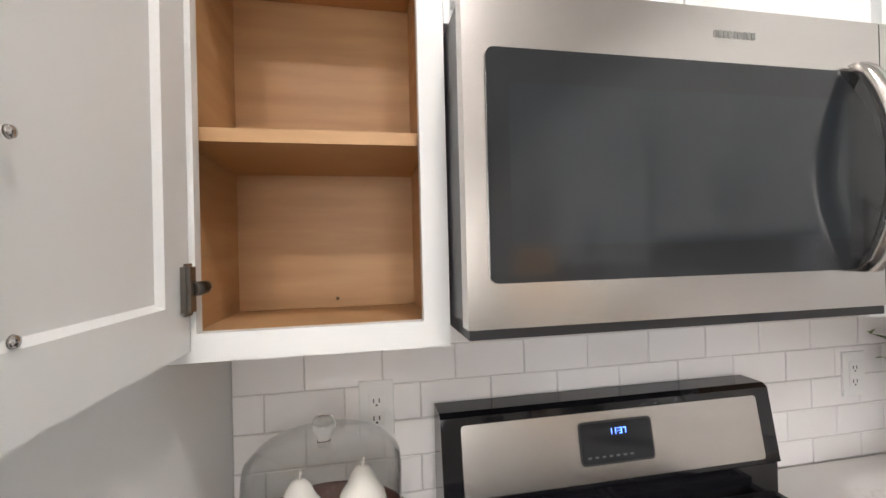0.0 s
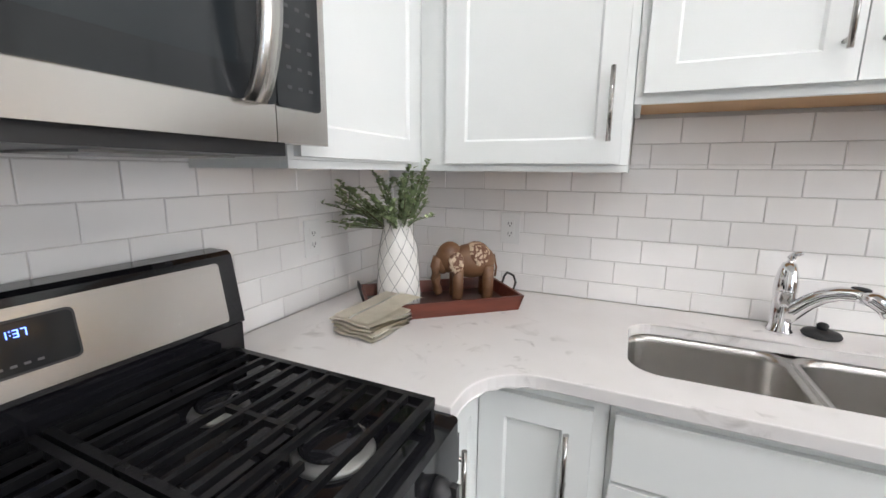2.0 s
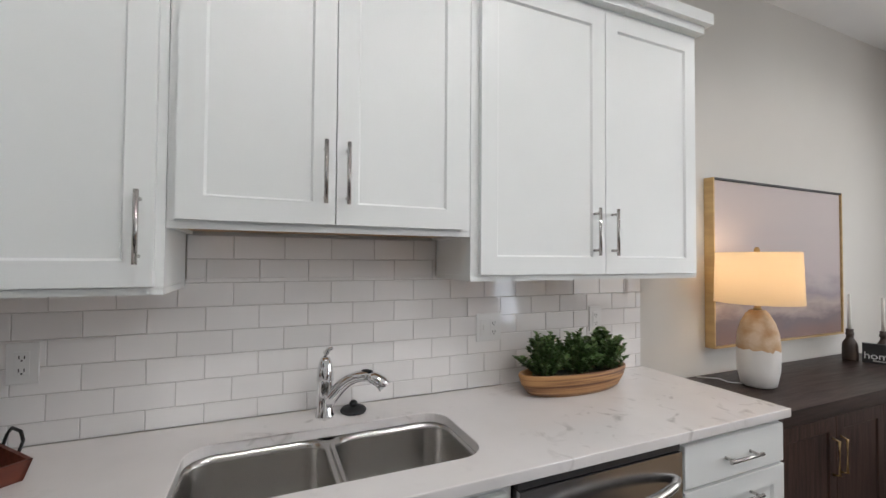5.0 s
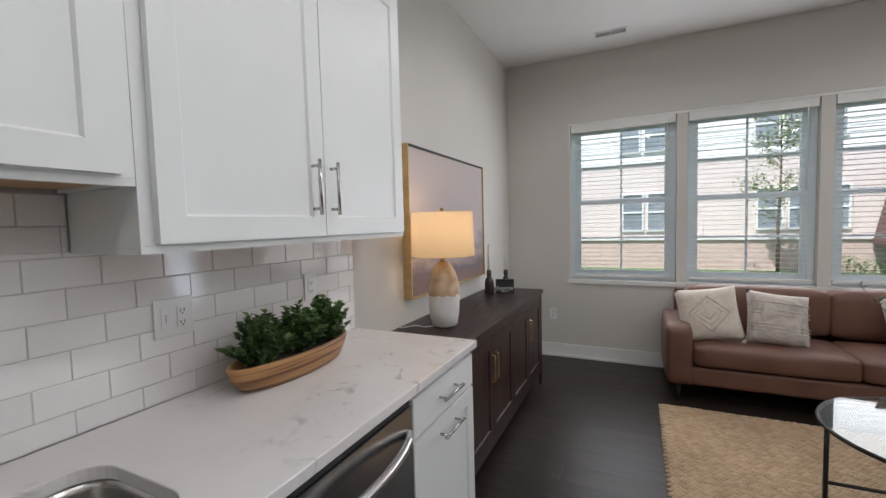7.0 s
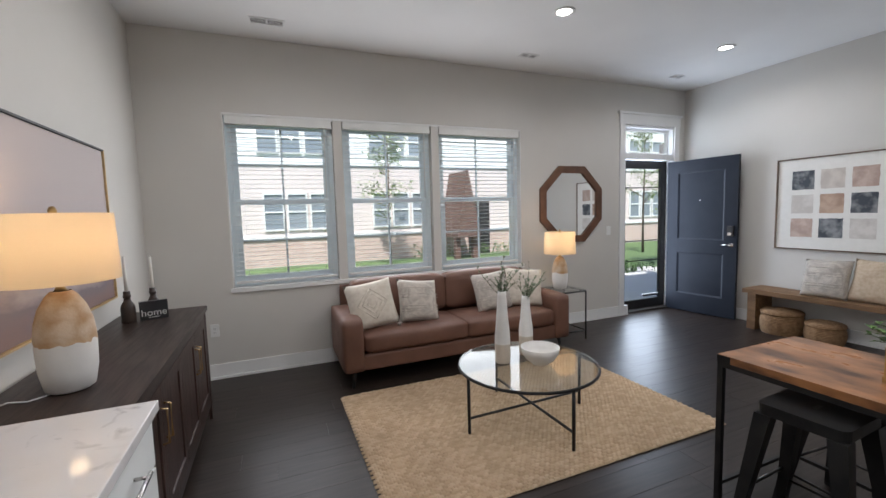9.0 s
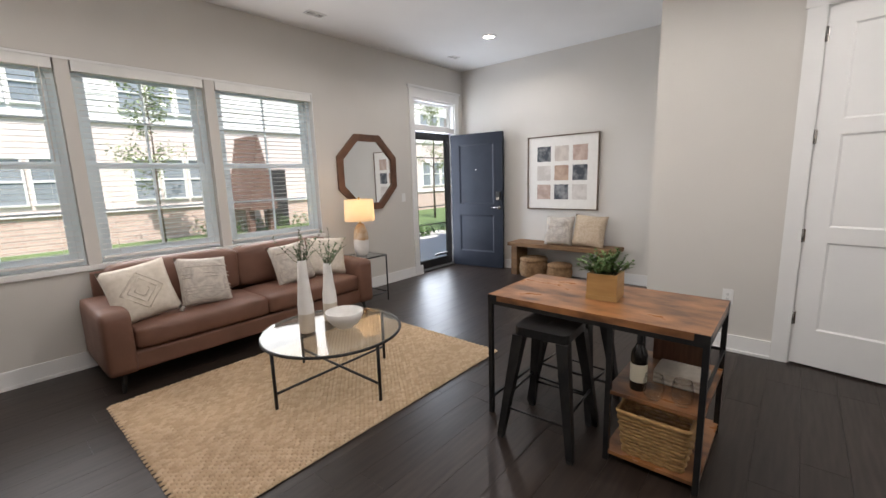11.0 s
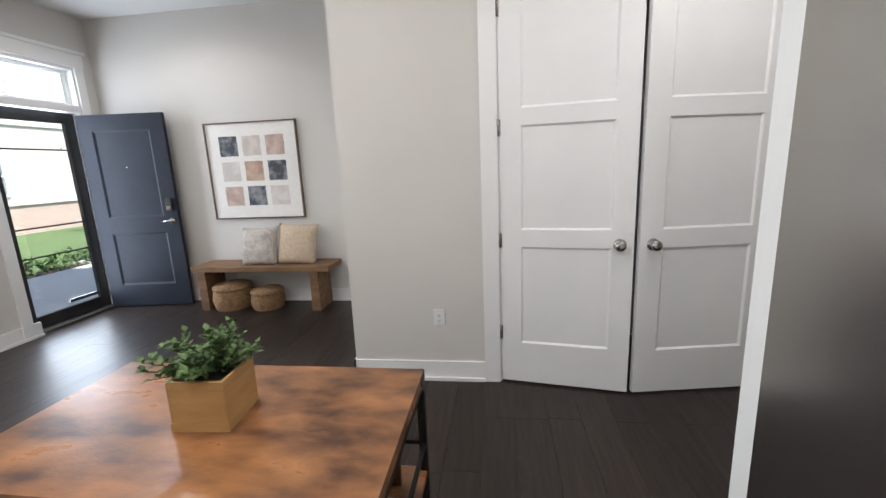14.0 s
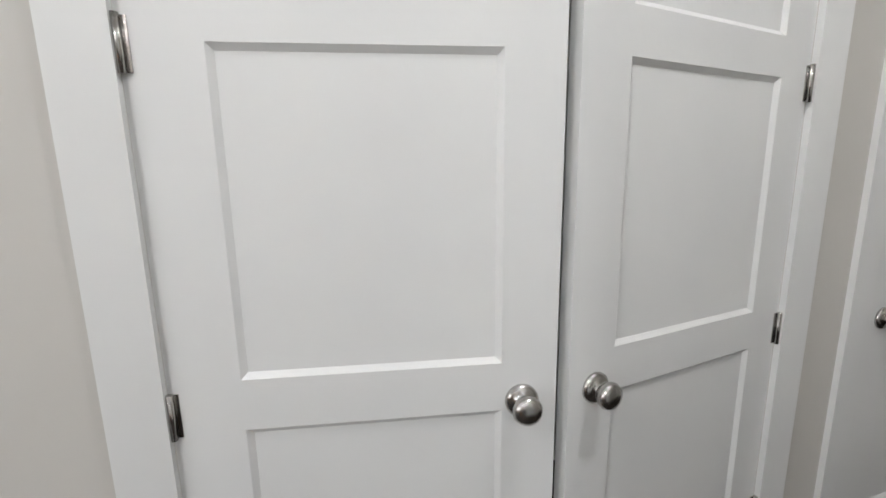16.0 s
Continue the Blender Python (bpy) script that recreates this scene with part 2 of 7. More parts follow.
CARVEDP = mat("carved_pattern", (0.13, 0.055, 0.028), (0.50, 0.38, 0.27), rough=0.6, scale=95, bump=0.6, fine=60, contrast=(0.50, 0.56), detail=2)
LINEN = mat("sage_linen", (0.84, 0.785, 0.67), (0.77, 0.715, 0.60), rough=0.9, scale=30, bump=0.35, fine=320)
GALV = mat("galvanised", (0.34, 0.34, 0.33), (0.26, 0.26, 0.25), rough=0.45, metal=0.8, scale=14)
BOWLW = mat("striped_wood", (0.42, 0.22, 0.085), (0.12, 0.045, 0.018), rough=0.4, scale=3.2, stretch=(0.6, 0.6, 24), bump=0.05, contrast=(0.42, 0.58))
RUBBER = mat("rubber", (0.015, 0.015, 0.016), (0.02, 0.02, 0.021), rough=0.6)
MIRROR = mat("mirror_silver", (0.86, 0.87, 0.87), (0.85, 0.86, 0.86), rough=0.015, metal=1.0, rough_vary=0.005)
PAPER = mat("art_paper", (0.76, 0.74, 0.70), (0.73, 0.71, 0.67), rough=0.8, scale=20)
PLATE = mat("plate_plastic", (0.76, 0.76, 0.75), (0.74, 0.74, 0.73), rough=0.3)
WAX = mat("candle_wax", (0.78, 0.76, 0.70), (0.75, 0.73, 0.67), rough=0.5)
PLANK = mat("dark_plank", (0.034, 0.024, 0.019), (0.019, 0.0135, 0.011), rough=0.36, scale=5, stretch=(0.7, 9, 1), bump=0.03, fine=34, vary=0.16, contrast=(0.3, 0.7), rough_vary=0.07)
SIDING = mat("siding_white", (0.80, 0.80, 0.79), (0.76, 0.76, 0.75), rough=0.7, scale=2)
GRASS = mat("lawn", (0.12, 0.19, 0.07), (0.10, 0.15, 0.055), rough=0.95, scale=3, bump=0.8, fine=90)
CONC = mat("concrete", (0.60, 0.58, 0.56), (0.54, 0.52, 0.50), rough=0.9, scale=4, bump=0.2)
ROOF = mat("roof_shingle", (0.10, 0.095, 0.09), (0.07, 0.066, 0.062), rough=0.9, scale=8, bump=0.4)
MULCH = mat("mulch", (0.06, 0.038, 0.028), (0.035, 0.022, 0.016), rough=1.0, scale=30, bump=0.8)
WOODG = mat("cedar", (0.36, 0.32, 0.30), (0.29, 0.255, 0.24), rough=0.7, scale=5)
BARK = mat("bark", (0.16, 0.12, 0.09), (0.10, 0.075, 0.055), rough=0.95, scale=12, bump=0.5)
RAWCLAY = mat("raw_clay", (0.42, 0.25, 0.12), (0.60, 0.47, 0.34), rough=0.7, scale=14, bump=0.25, fine=120)
for m_, level in ((PLANK, 0.32), (CONSOLE, 0.35), (CONSOLEV, 0.3), (IRON, 0.3), (ENAMEL, 0.45), (DOORB, 0.2), (DGLASS, 0.35), (SCREEN, 0.42), (LEAFD, 0.3), (BLACKM, 0.35)):
    m_.node_tree.nodes["Principled BSDF"].inputs["Specular IOR Level"].default_value = level


HINGEM = mat("hinge_metal", (0.20, 0.185, 0.165), (0.14, 0.13, 0.115), rough=0.3, metal=1.0, scale=30)


# ---- mesh helpers ----
def box(bm, x0, y0, z0, x1, y1, z1):
    v = [bm.verts.new((x, y, z)) for z in (z0, z1) for y in (y0, y1) for x in (x0, x1)]
    for f in ((0, 2, 3, 1), (4, 5, 7, 6), (0, 1, 5, 4), (2, 6, 7, 3), (0, 4, 6, 2), (1, 3, 7, 5)):
        bm.faces.new([v[i] for i in f])
    return v


def tube(bm, pts, r, n=8, r2=None, caps=True):
    """A round bar along a line of points, of radius r, or tapering to r2."""
    pts = [Vector(p) for p in pts]
    rings = []
    for i, p in enumerate(pts):
        d = (pts[min(i + 1, len(pts) - 1)] - pts[max(i - 1, 0)]).normalized()
        a = d.orthogonal().normalized() if abs(d.z) < 0.99 else Vector((1, 0, 0))
        if abs(d.z) < 0.99:
            a = d.cross(Vector((0, 0, 1))).normalized()
        b = d.cross(a).normalized()
        rr = r if r2 is None else r + (r2 - r) * i / max(1, len(pts) - 1)
        rings.append([bm.verts.new(p + rr * (math.cos(t) * a + math.sin(t) * b)) for t in [2 * math.pi * k / n for k in range(n)]])
    for p, q in zip(rings, rings[1:]):
        for k in range(n):
            bm.faces.new((p[k], p[(k + 1) % n], q[(k + 1) % n], q[k])).smooth = True
    if caps:
        bm.faces.new(list(reversed(rings[0])))
        bm.faces.new(rings[-1])


def lathe(bm, profile, cx=0.0, cy=0.0, n=32, sx=1.0, sy=1.0):
    """A turned shape from (radius, height) pairs."""
    rings = []
    for r, z in profile:
        if r < 1e-5:
            rings.append([bm.verts.new((cx, cy, z))])
        else:
            rings.append([bm.verts.new((cx + sx * r * math.cos(2 * math.pi * k / n), cy + sy * r * math.sin(2 * math.pi * k / n), z)) for k in range(n)])
    for p, q in zip(rings, rings[1:]):
        for k in range(n):
            a, b, c, d = p[k % len(p)], p[(k + 1) % n % len(p)], q[(k + 1) % n % len(q)], q[k % len(q)]
            vs = list(dict.fromkeys((a, b, c, d)))
            if len(vs) > 2:
                bm.faces.new(vs).smooth = True


def prism(bm, outline, z0, z1):
    """An upright block over an outline of (x, y) points."""
    a = [bm.verts.new((x, y, z0)) for x, y in outline]
    b = [bm.verts.new((x, y, z1)) for x, y in outline]
    n = len(outline)
    for k in range(n):
        bm.faces.new((a[k], a[(k + 1) % n], b[(k + 1) % n], b[k]))
    bm.faces.new(list(reversed(a)))
    bm.faces.new(b)


def rounded(x0, y0, x1, y1, r, n=6):
    pts = []
    for cx, cy, a0 in ((x1 - r, y1 - r, 0), (x0 + r, y1 - r, 90), (x0 + r, y0 + r, 180), (x1 - r, y0 + r, 270)):
        pts += [(cx + r * math.cos(radians(a0 + 90 * k / n)), cy + r * math.sin(radians(a0 + 90 * k / n))) for k in range(n + 1)]
    return pts


def part(name, bm, material, parent=None, label="", bevel=0.0, segs=2, smooth=False):
    """Links a bmesh as one mesh object, under a thing or a part if one is given."""
    if bevel:
        edges = [e for e in bm.edges if len(e.link_faces) == 2 and e.calc_face_angle(0) > 0.6]
        bmesh.ops.bevel(bm, geom=edges, offset=bevel, segments=segs, affect="EDGES", profile=0.5, clamp_overlap=True)
    bmesh.ops.recalc_face_normals(bm, faces=bm.faces)
    if smooth:
        for f in bm.faces:
            f.smooth = True
    me = bpy.data.meshes.new(name)
    bm.to_mesh(me)
    bm.free()
    me.materials.append(material)
    ob = new(name, me)
    ob.parent = parent
    if label:
        ob["label"] = label
    return ob


def boxes(name, material, parent, *dims, bevel=0.0, label="", segs=2):
    bm = bmesh.new()
    for d in dims:
        box(bm, *d)
    return part(name, bm, material, parent, label, bevel, segs)


def rod(name, material, parent, pts, r, n=8, label="", r2=None):
    bm = bmesh.new()
    tube(bm, pts, r, n, r2)
    return part(name, bm, material, parent, label)


def turned(name, material, parent, profile, cx=0.0, cy=0.0, n=32, label="", sx=1.0, sy=1.0):
    bm = bmesh.new()
    lathe(bm, profile, cx, cy, n, sx, sy)
    return part(name, bm, material, parent, label)


def thing(name, label, category, x=0.0, y=0.0, z=0.0, rz=0.0, group="", kind=""):
    ob = new(name)
    ob.empty_display_size = 0.1
    ob.matrix_world = pose(x, y, z, 0, 0, rz)
    return tagged(ob, label, category, group, kind)


def shell(name, material, *dims, label="", bevel=0.0, category=""):
    """A piece of the setting made of blocks."""
    if category == "trim" and len(dims) > 1:
        ob = thing(name, label, category, kind="structure")
        for d in dims:
            boxes("trim_board", material, ob, d, bevel=bevel)
        return ob
    return tagged(boxes(name, material, None, *dims, bevel=bevel), label, category, kind="structure")


# ---- the large structure ----
T = 0.14
shell("wall_east", WALL, (XE, YS - T, 0, XE + T, YN + T, ZC), label="greige painted east wall behind kitchen and console", category="wall")
shell("wall_north", WALL, (-1.26, YN, 0, XE, YN + T, ZC), label="painted kitchen wall behind the range", category="wall")
shell("wall_hall", WALL, (-1.40, YN - 0.004, 0, -1.262, YH, ZC), label="painted hallway side wall past the refrigerator", category="wall")
shell("wall_hall_end", WALL, (XC - T, YH, 0, -1.262, YH + T, ZC), label="painted wall closing the hallway", category="wall")
WX0, WX1, WZ0, WZ1 = -1.880, 1.225, 0.800, 2.398      # the triple window's opening
DX0, DX1, DZ1 = -4.40, -3.49, 2.55                  # the entrance with its transom
shell("wall_south", WALL, (WX1, YS - T, 0, XE, YS, ZC), (DX1, YS - T, 0, WX0, YS, ZC), (XW, YS - T, 0, DX0, YS, ZC),
      (WX0, YS - T, 0, WX1, YS, WZ0), (WX0, YS - T, WZ1, WX1, YS, ZC), (DX0, YS - T, DZ1, DX1, YS, ZC),
      label="greige painted window wall", category="wall")
shell("wall_west", WALL, (XW - T, YS - T, 0, XW, YC, ZC), label="light painted entry wall behind the bench", category="wall")
CY0, CY1, CZ = 0.088, 1.641, 2.44                   # the closet's opening
D2Y0, D2Y1 = 2.002, 2.762                             # the hallway door
shell("wall_closet", WALL, (XC - T, YC, 0, XC, CY0, ZC), (XC - T, CY1, 0, XC, D2Y0, ZC), (XC - T, D2Y1, 0, XC, YH, ZC),
      (XC - T, CY0, CZ, XC, CY1, ZC), (XC - T, D2Y0, 2.05, XC, D2Y1, ZC), label="greige painted wall with the closet doors", category="wall")
shell("wall_closet_side", WALL, (XW - T, YC, 0, XC - T, YC + T, ZC), label="painted return wall of the closet", category="wall")
shell("wall_closet_back", WALL, (XC - 0.80, YC + T, 0, XC - 0.78, YH, ZC), label="painted back of the closet", category="wall")
shell("ceiling", CEIL, (XW - T, YS - T, ZC, XE + T, YH + T, ZC + 0.12), label="smooth white painted ceiling", category="ceiling")
floor = shell("floor", mat("subfloor", (0.02, 0.016, 0.014), rough=0.8), (XW - T, YS - T, -0.10, XE + T, YH + T, -0.006), label="dark brown wood plank floor", category="floor")


def skirting(name, *runs):
    """Baseboards along runs of (x0, y0, x1, y1, nx, ny): the wall's line and the way it faces."""
    bm = bmesh.new()
    for x0, y0, x1, y1, nx, ny in runs:
        for th, z0, z1 in ((0.013, 0.0, 0.135), (0.026, 0.0, 0.022)):
            box(bm, min(x0, x1, x0 + nx * th, x1 + nx * th), min(y0, y1, y0 + ny * th, y1 + ny * th), z0,
                max(x0, x1, x0 + nx * th, x1 + nx * th), max(y0, y1, y0 + ny * th, y1 + ny * th), z1)
    tagged(part(name, bm, TRIM, None, bevel=0.003), "white painted baseboard", "baseboard", kind="structure")


skirting("baseboard_south", (WX1 + 0.7, YS, -3.56, YS, 0, 1))
skirting("baseboard_east", (XE, YS, XE, -1.47, -1, 0))
skirting("baseboard_west", (XW, YS, XW, YC, 1, 0))
skirting("baseboard_closet", (XC, YC - 0.013, XC, -0.014, 1, 0), (XC, 1.743, XC, 1.910, 1, 0), (XW, YC, XC + 0.013, YC, 0, -1))


# ---- windows and doors ----
def double_hung(name, x0, x1, z0, z1, y):
    """A double-hung window in the opening x0..x1, z0..z1, with its glass near y, and a slatted blind before it."""
    w = thing(name, "white vinyl double-hung window with grids, bright outside", "window", kind="structure")
    zm = z0 + (z1 - z0) * 0.50
    f = 0.045
    boxes("window_frame", VINYL, w, (x0, y - 0.07, z0, x0 + f, y + 0.03, z1), (x1 - f, y - 0.07, z0, x1, y + 0.03, z1),
          (x0 + f, y - 0.07, z0, x1 - f, y + 0.03, z0 + f), (x0 + f, y - 0.07, z1 - f, x1 - f, y + 0.03, z1), bevel=0.004)
    for zz0, zz1, yy in ((z0 + f, zm + 0.02, y), (zm - 0.02, z1 - f, y - 0.035)):
        a, b = x0 + f, x1 - f
        s = boxes("sash", VINYL, w, (a, yy - 0.015, zz0, a + 0.045, yy + 0.015, zz1), (b - 0.045, yy - 0.015, zz0, b, yy + 0.015, zz1),
                  (a + 0.045, yy - 0.015, zz0, b - 0.045, yy + 0.015, zz0 + 0.05), (a + 0.045, yy - 0.015, zz1 - 0.04, b - 0.045, yy + 0.015, zz1), bevel=0.003)
        xm, zc = (a + b) / 2, (zz0 + zz1) / 2
        boxes("muntin", VINYL, s, (xm - 0.009, yy - 0.009, zz0 + 0.05, xm + 0.009, yy + 0.005, zz1 - 0.04))
        boxes("muntin", VINYL, s, (a + 0.045, yy - 0.0085, zc - 0.009, b - 0.045, yy + 0.0045, zc + 0.009))
        g = boxes("pane", PANE, s, (a + 0.04, yy - 0.003, zz0 + 0.045, b - 0.04, yy + 0.001, zz1 - 0.035))
        g.visible_shadow = False


def blind(x0, x1, z0, z1, y, tilt):
    b = thing("window_blind", "white horizontal slat blind, slats open", "blind", group="blinds in the triple window")
    boxes("head_rail", BLIND, b, (x0, y - 0.03, z1 - 0.075, x1, y + 0.034, z1), bevel=0.004)
    n = int((z1 - 0.10 - z0) / 0.042)
    me = bpy.data.meshes.new("slat")
    bm = bmesh.new()
    ca, sa = math.cos(radians(tilt)), math.sin(radians(tilt))
    hw = 0.0125
    pts = [(-hw, 0.0), (0.0, 0.0016), (hw, 0.0)]
    lo = [[bm.verts.new((xx, p * ca, p * sa + q)) for p, q in pts] for xx in (x0 + 0.012, x1 - 0.012)]
    hi = [[bm.verts.new((xx, p * ca, p * sa + q + 0.0009)) for p, q in pts] for xx in (x0 + 0.012, x1 - 0.012)]
    for k in range(2):
        bm.faces.new((lo[0][k], lo[0][k + 1], lo[1][k + 1], lo[1][k]))
        bm.faces.new((hi[0][k], hi[1][k], hi[1][k + 1], hi[0][k + 1]))
    bm.faces.new((lo[0][0], lo[1][0], hi[1][0], hi[0][0]))
    bm.faces.new((lo[0][2], hi[0][2], hi[1][2], lo[1][2]))
    bmesh.ops.recalc_face_normals(bm, faces=bm.faces)
    bm.to_mesh(me)
    bm.free()
    me.materials.append(SLAT)
    for k in range(n):
        s = new("slat", me)
        s.parent, s.location = b, (0, y, z1 - 0.105 - k * 0.042)
    boxes("bottom_rail", BLIND, b, (x0 + 0.01, y - 0.024, z0 + 0.004, x1 - 0.01, y + 0.024, z0 + 0.022), bevel=0.003)
    for xx in (x0 + 0.12, x1 - 0.12):
        rod("ladder_cord", BLIND, b, [(xx, y + 0.02, z0 + 0.02), (xx, y + 0.02, z1 - 0.05)], 0.0012, 5)
    rod("wand", BLIND, b, [(x0 + 0.07, y + 0.036, z1 - 0.06), (x0 + 0.075, y + 0.036, z1 - 0.75)], 0.004, 6)


WIN = [(0.270, WX1 - 0.01), (-0.755, 0.180), (WX0 + 0.01, -0.845)]
for k, (a, b) in enumerate(WIN):
    double_hung("window_%d" % (k + 1), a, b, WZ0 + 0.02, WZ1 - 0.02, YS - 0.105)
    blind(a + 0.01, b - 0.01, WZ0 + 0.05, WZ1 - 0.02, YS - 0.045, (1, 1, 9)[k])
shell("window_post", WALL, (0.182, YS - T, WZ0 + 0.021, 0.268, YS - 0.004, WZ1 - 0.021), (-0.843, YS - T, WZ0 + 0.021, -0.757, YS - 0.004, WZ1 - 0.021), label="painted mullion posts between the windows", category="trim")
shell("window_trim", TRIM, (WX0, YS - T, WZ1 - 0.02, WX1, YS - 0.003, WZ1 - 0.001), (WX0 + 0.001, YS - T, WZ0 + 0.02, WX0 + 0.01, YS - 0.003, WZ1 - 0.02),
      (WX1 - 0.01, YS - T, WZ0 + 0.02, WX1 - 0.001, YS - 0.003, WZ1 - 0.02), label="white window reveal boards", category="trim")
shell("window_sill", TRIM, (WX0 - 0.02, YS - T, WZ0 - 0.018, WX1 + 0.02, YS + 0.022, WZ0 + 0.02), label="white window sill", category="trim", bevel=0.004)

# entrance: casing, transom, dark glazed storm door, open navy door
shell("door_casing", TRIM, (DX1, YS, 0, DX1 + 0.09, YS + 0.018, DZ1), (DX0 - 0.09, YS, 0, DX0, YS + 0.018, DZ1), (DX0 - 0.10, YS, DZ1, DX1 + 0.10, YS + 0.022, DZ1 + 0.13),
      (DX0 - 0.125, YS, DZ1 + 0.13, DX1 + 0.125, YS + 0.04, DZ1 + 0.16), label="white door casing with a flat head", category="trim", bevel=0.003)
shell("door_jamb", TRIM, (DX1 - 0.02, YS - T, 0, DX1 - 0.001, YS - 0.002, DZ1 - 0.001), (DX0 + 0.001, YS - T, 0, DX0 + 0.02, YS - 0.002, DZ1 - 0.001),
      (DX0 + 0.02, YS - T, 2.10, DX1 - 0.02, YS - 0.002, 2.17), (DX0 + 0.02, YS - T, DZ1 - 0.03, DX1 - 0.02, YS - 0.002, DZ1 - 0.001), label="white entrance jamb with transom bar", category="trim")
# daylight standing in the window and door openings
def daylight(x0, x1, z0, z1, y, watts, color=(0.98, 0.98, 0.97)):
    data = bpy.data.lights.new("daylight", "AREA")
    data.shape, data.size, data.size_y = "RECTANGLE", x1 - x0, z1 - z0
    data.energy, data.color = watts, color
    ob = new("daylight", data)
    ob.matrix_world = pose((x0 + x1) / 2, y, (z0 + z1) / 2, 90, 0, 0)


for a, b in WIN:
    daylight(a + 0.04, b - 0.04, WZ0 + 0.06, WZ1 - 0.06, YS - 0.005, 8.0)
daylight(DX0 + 0.12, DX1 - 0.12, 0.15, DZ1 - 0.08, YS - 0.085, 24.0, (0.78, 0.88, 1.0))
tr = thing("transom_window", "clear transom window above the entrance", "window", kind="structure")
boxes("window_frame", TRIM, tr, (DX0 + 0.021, YS - 0.11, 2.172, DX0 + 0.05, YS - 0.07, DZ1 - 0.031), (DX1 - 0.05, YS - 0.11, 2.172, DX1 - 0.021, YS - 0.07, DZ1 - 0.031),
      (DX0 + 0.05, YS - 0.11, 2.172, DX1 - 0.05, YS - 0.07, 2.20), (DX0 + 0.05, YS - 0.11, DZ1 - 0.06, DX1 - 0.05, YS - 0.07, DZ1 - 0.031))
boxes("pane", PANE, tr, (DX0 + 0.045, YS - 0.092, 2.195, DX1 - 0.045, YS - 0.088, DZ1 - 0.055)).visible_shadow = False
sd = thing("storm_door", "closed dark bronze storm door with full-height divided glass", "door", kind="structure")
SX0, SX1, SY = DX0 + 0.022, DX1 - 0.022, YS - 0.115
boxes("door_frame", BRONZE, sd, (SX0, SY - 0.02, 0.03, SX0 + 0.10, SY + 0.02, 2.095), (SX1 - 0.10, SY - 0.02, 0.03, SX1, SY + 0.02, 2.095),
      (SX0 + 0.10, SY - 0.02, 0.03, SX1 - 0.10, SY + 0.02, 0.15), (SX0 + 0.10, SY - 0.02, 1.99, SX1 - 0.10, SY + 0.02, 2.095), bevel=0.004)
for zz in (0.70, 0.98, 1.72):
    boxes("muntin", BRONZE, sd, (SX0 + 0.10, SY - 0.008, zz, SX1 - 0.10, SY + 0.008, zz + 0.014))
boxes("pane", PANE, sd, (SX0 + 0.095, SY - 0.003, 0.145, SX1 - 0.095, SY + 0.003, 1.995)).visible_shadow = False
boxes("closer", BRONZE, sd, (SX0 + 0.16, SY + 0.03, 0.20, SX0 + 0.46, SY + 0.06, 0.23), bevel=0.008)
shell("threshold", mat("threshold_metal", (0.16, 0.15, 0.14), rough=0.4, metal=0.7), (DX0 + 0.02, YS - T, 0, DX1 - 0.02, YS - 0.002, 0.028), label="dark metal door threshold", category="trim")


def panelled(bm, w, h, th, panels, depth=0.010, bead=0.014):
    """A door slab (x 0..w, y -th..0, z 0..h) whose faces carry sunken panels with sloping beads."""
    xs = sorted({0.0, w, *[v for p in panels for v in (p[0], p[2])]})
    zs = sorted({0.0, h, *[v for p in panels for v in (p[1], p[3])]})
    for yy, sgn in ((0.0, 1), (-th, -1)):
        for i in range(len(xs) - 1):
            for j in range(len(zs) - 1):
                xm, zm = (xs[i] + xs[i + 1]) / 2, (zs[j] + zs[j + 1]) / 2
                if not any(p[0] < xm < p[2] and p[1] < zm < p[3] for p in panels):
                    bm.faces.new([bm.verts.new((x, yy, z)) for x, z in ((xs[i], zs[j]), (xs[i + 1], zs[j]), (xs[i + 1], zs[j + 1]), (xs[i], zs[j + 1]))])
        for x0, z0, x1, z1 in panels:
            o = [bm.verts.new((x, yy, z)) for x, z in ((x0, z0), (x1, z0), (x1, z1), (x0, z1))]
            q = [bm.verts.new((x, yy - sgn * depth, z)) for x, z in ((x0 + bead, z0 + bead), (x1 - bead, z0 + bead), (x1 - bead, z1 - bead), (x0 + bead, z1 - bead))]
            for k in range(4):
                bm.faces.new((o[k], o[(k + 1) % 4], q[(k + 1) % 4], q[k]))
            bm.faces.new(q)
    for a, b in (((0, 0), (w, 0)), ((w, 0), (w, h)), ((w, h), (0, h)), ((0, h), (0, 0))):
        bm.faces.new([bm.verts.new(p) for p in ((a[0], 0, a[1]), (b[0], 0, b[1]), (b[0], -th, b[1]), (a[0], -th, a[1]))])
    bmesh.ops.remove_doubles(bm, verts=bm.verts, dist=1e-5)


def knob(parent, x, z, y=0.0):
    bm = bmesh.new()
    lathe(bm, [(0.0, 0.0), (0.036, 0.0), (0.036, 0.005), (0.029, 0.011), (0.014, 0.013), (0.013, 0.022), (0.021, 0.027), (0.029, 0.035), (0.031, 0.044), (0.027, 0.053), (0.015, 0.058), (0.0, 0.059)], n=24)
    bmesh.ops.transform(bm, matrix=pose(x, y, z, 90, 0, 0), verts=bm.verts)
    part("door_knob", bm, NICKEL, parent, "round satin nickel knob")


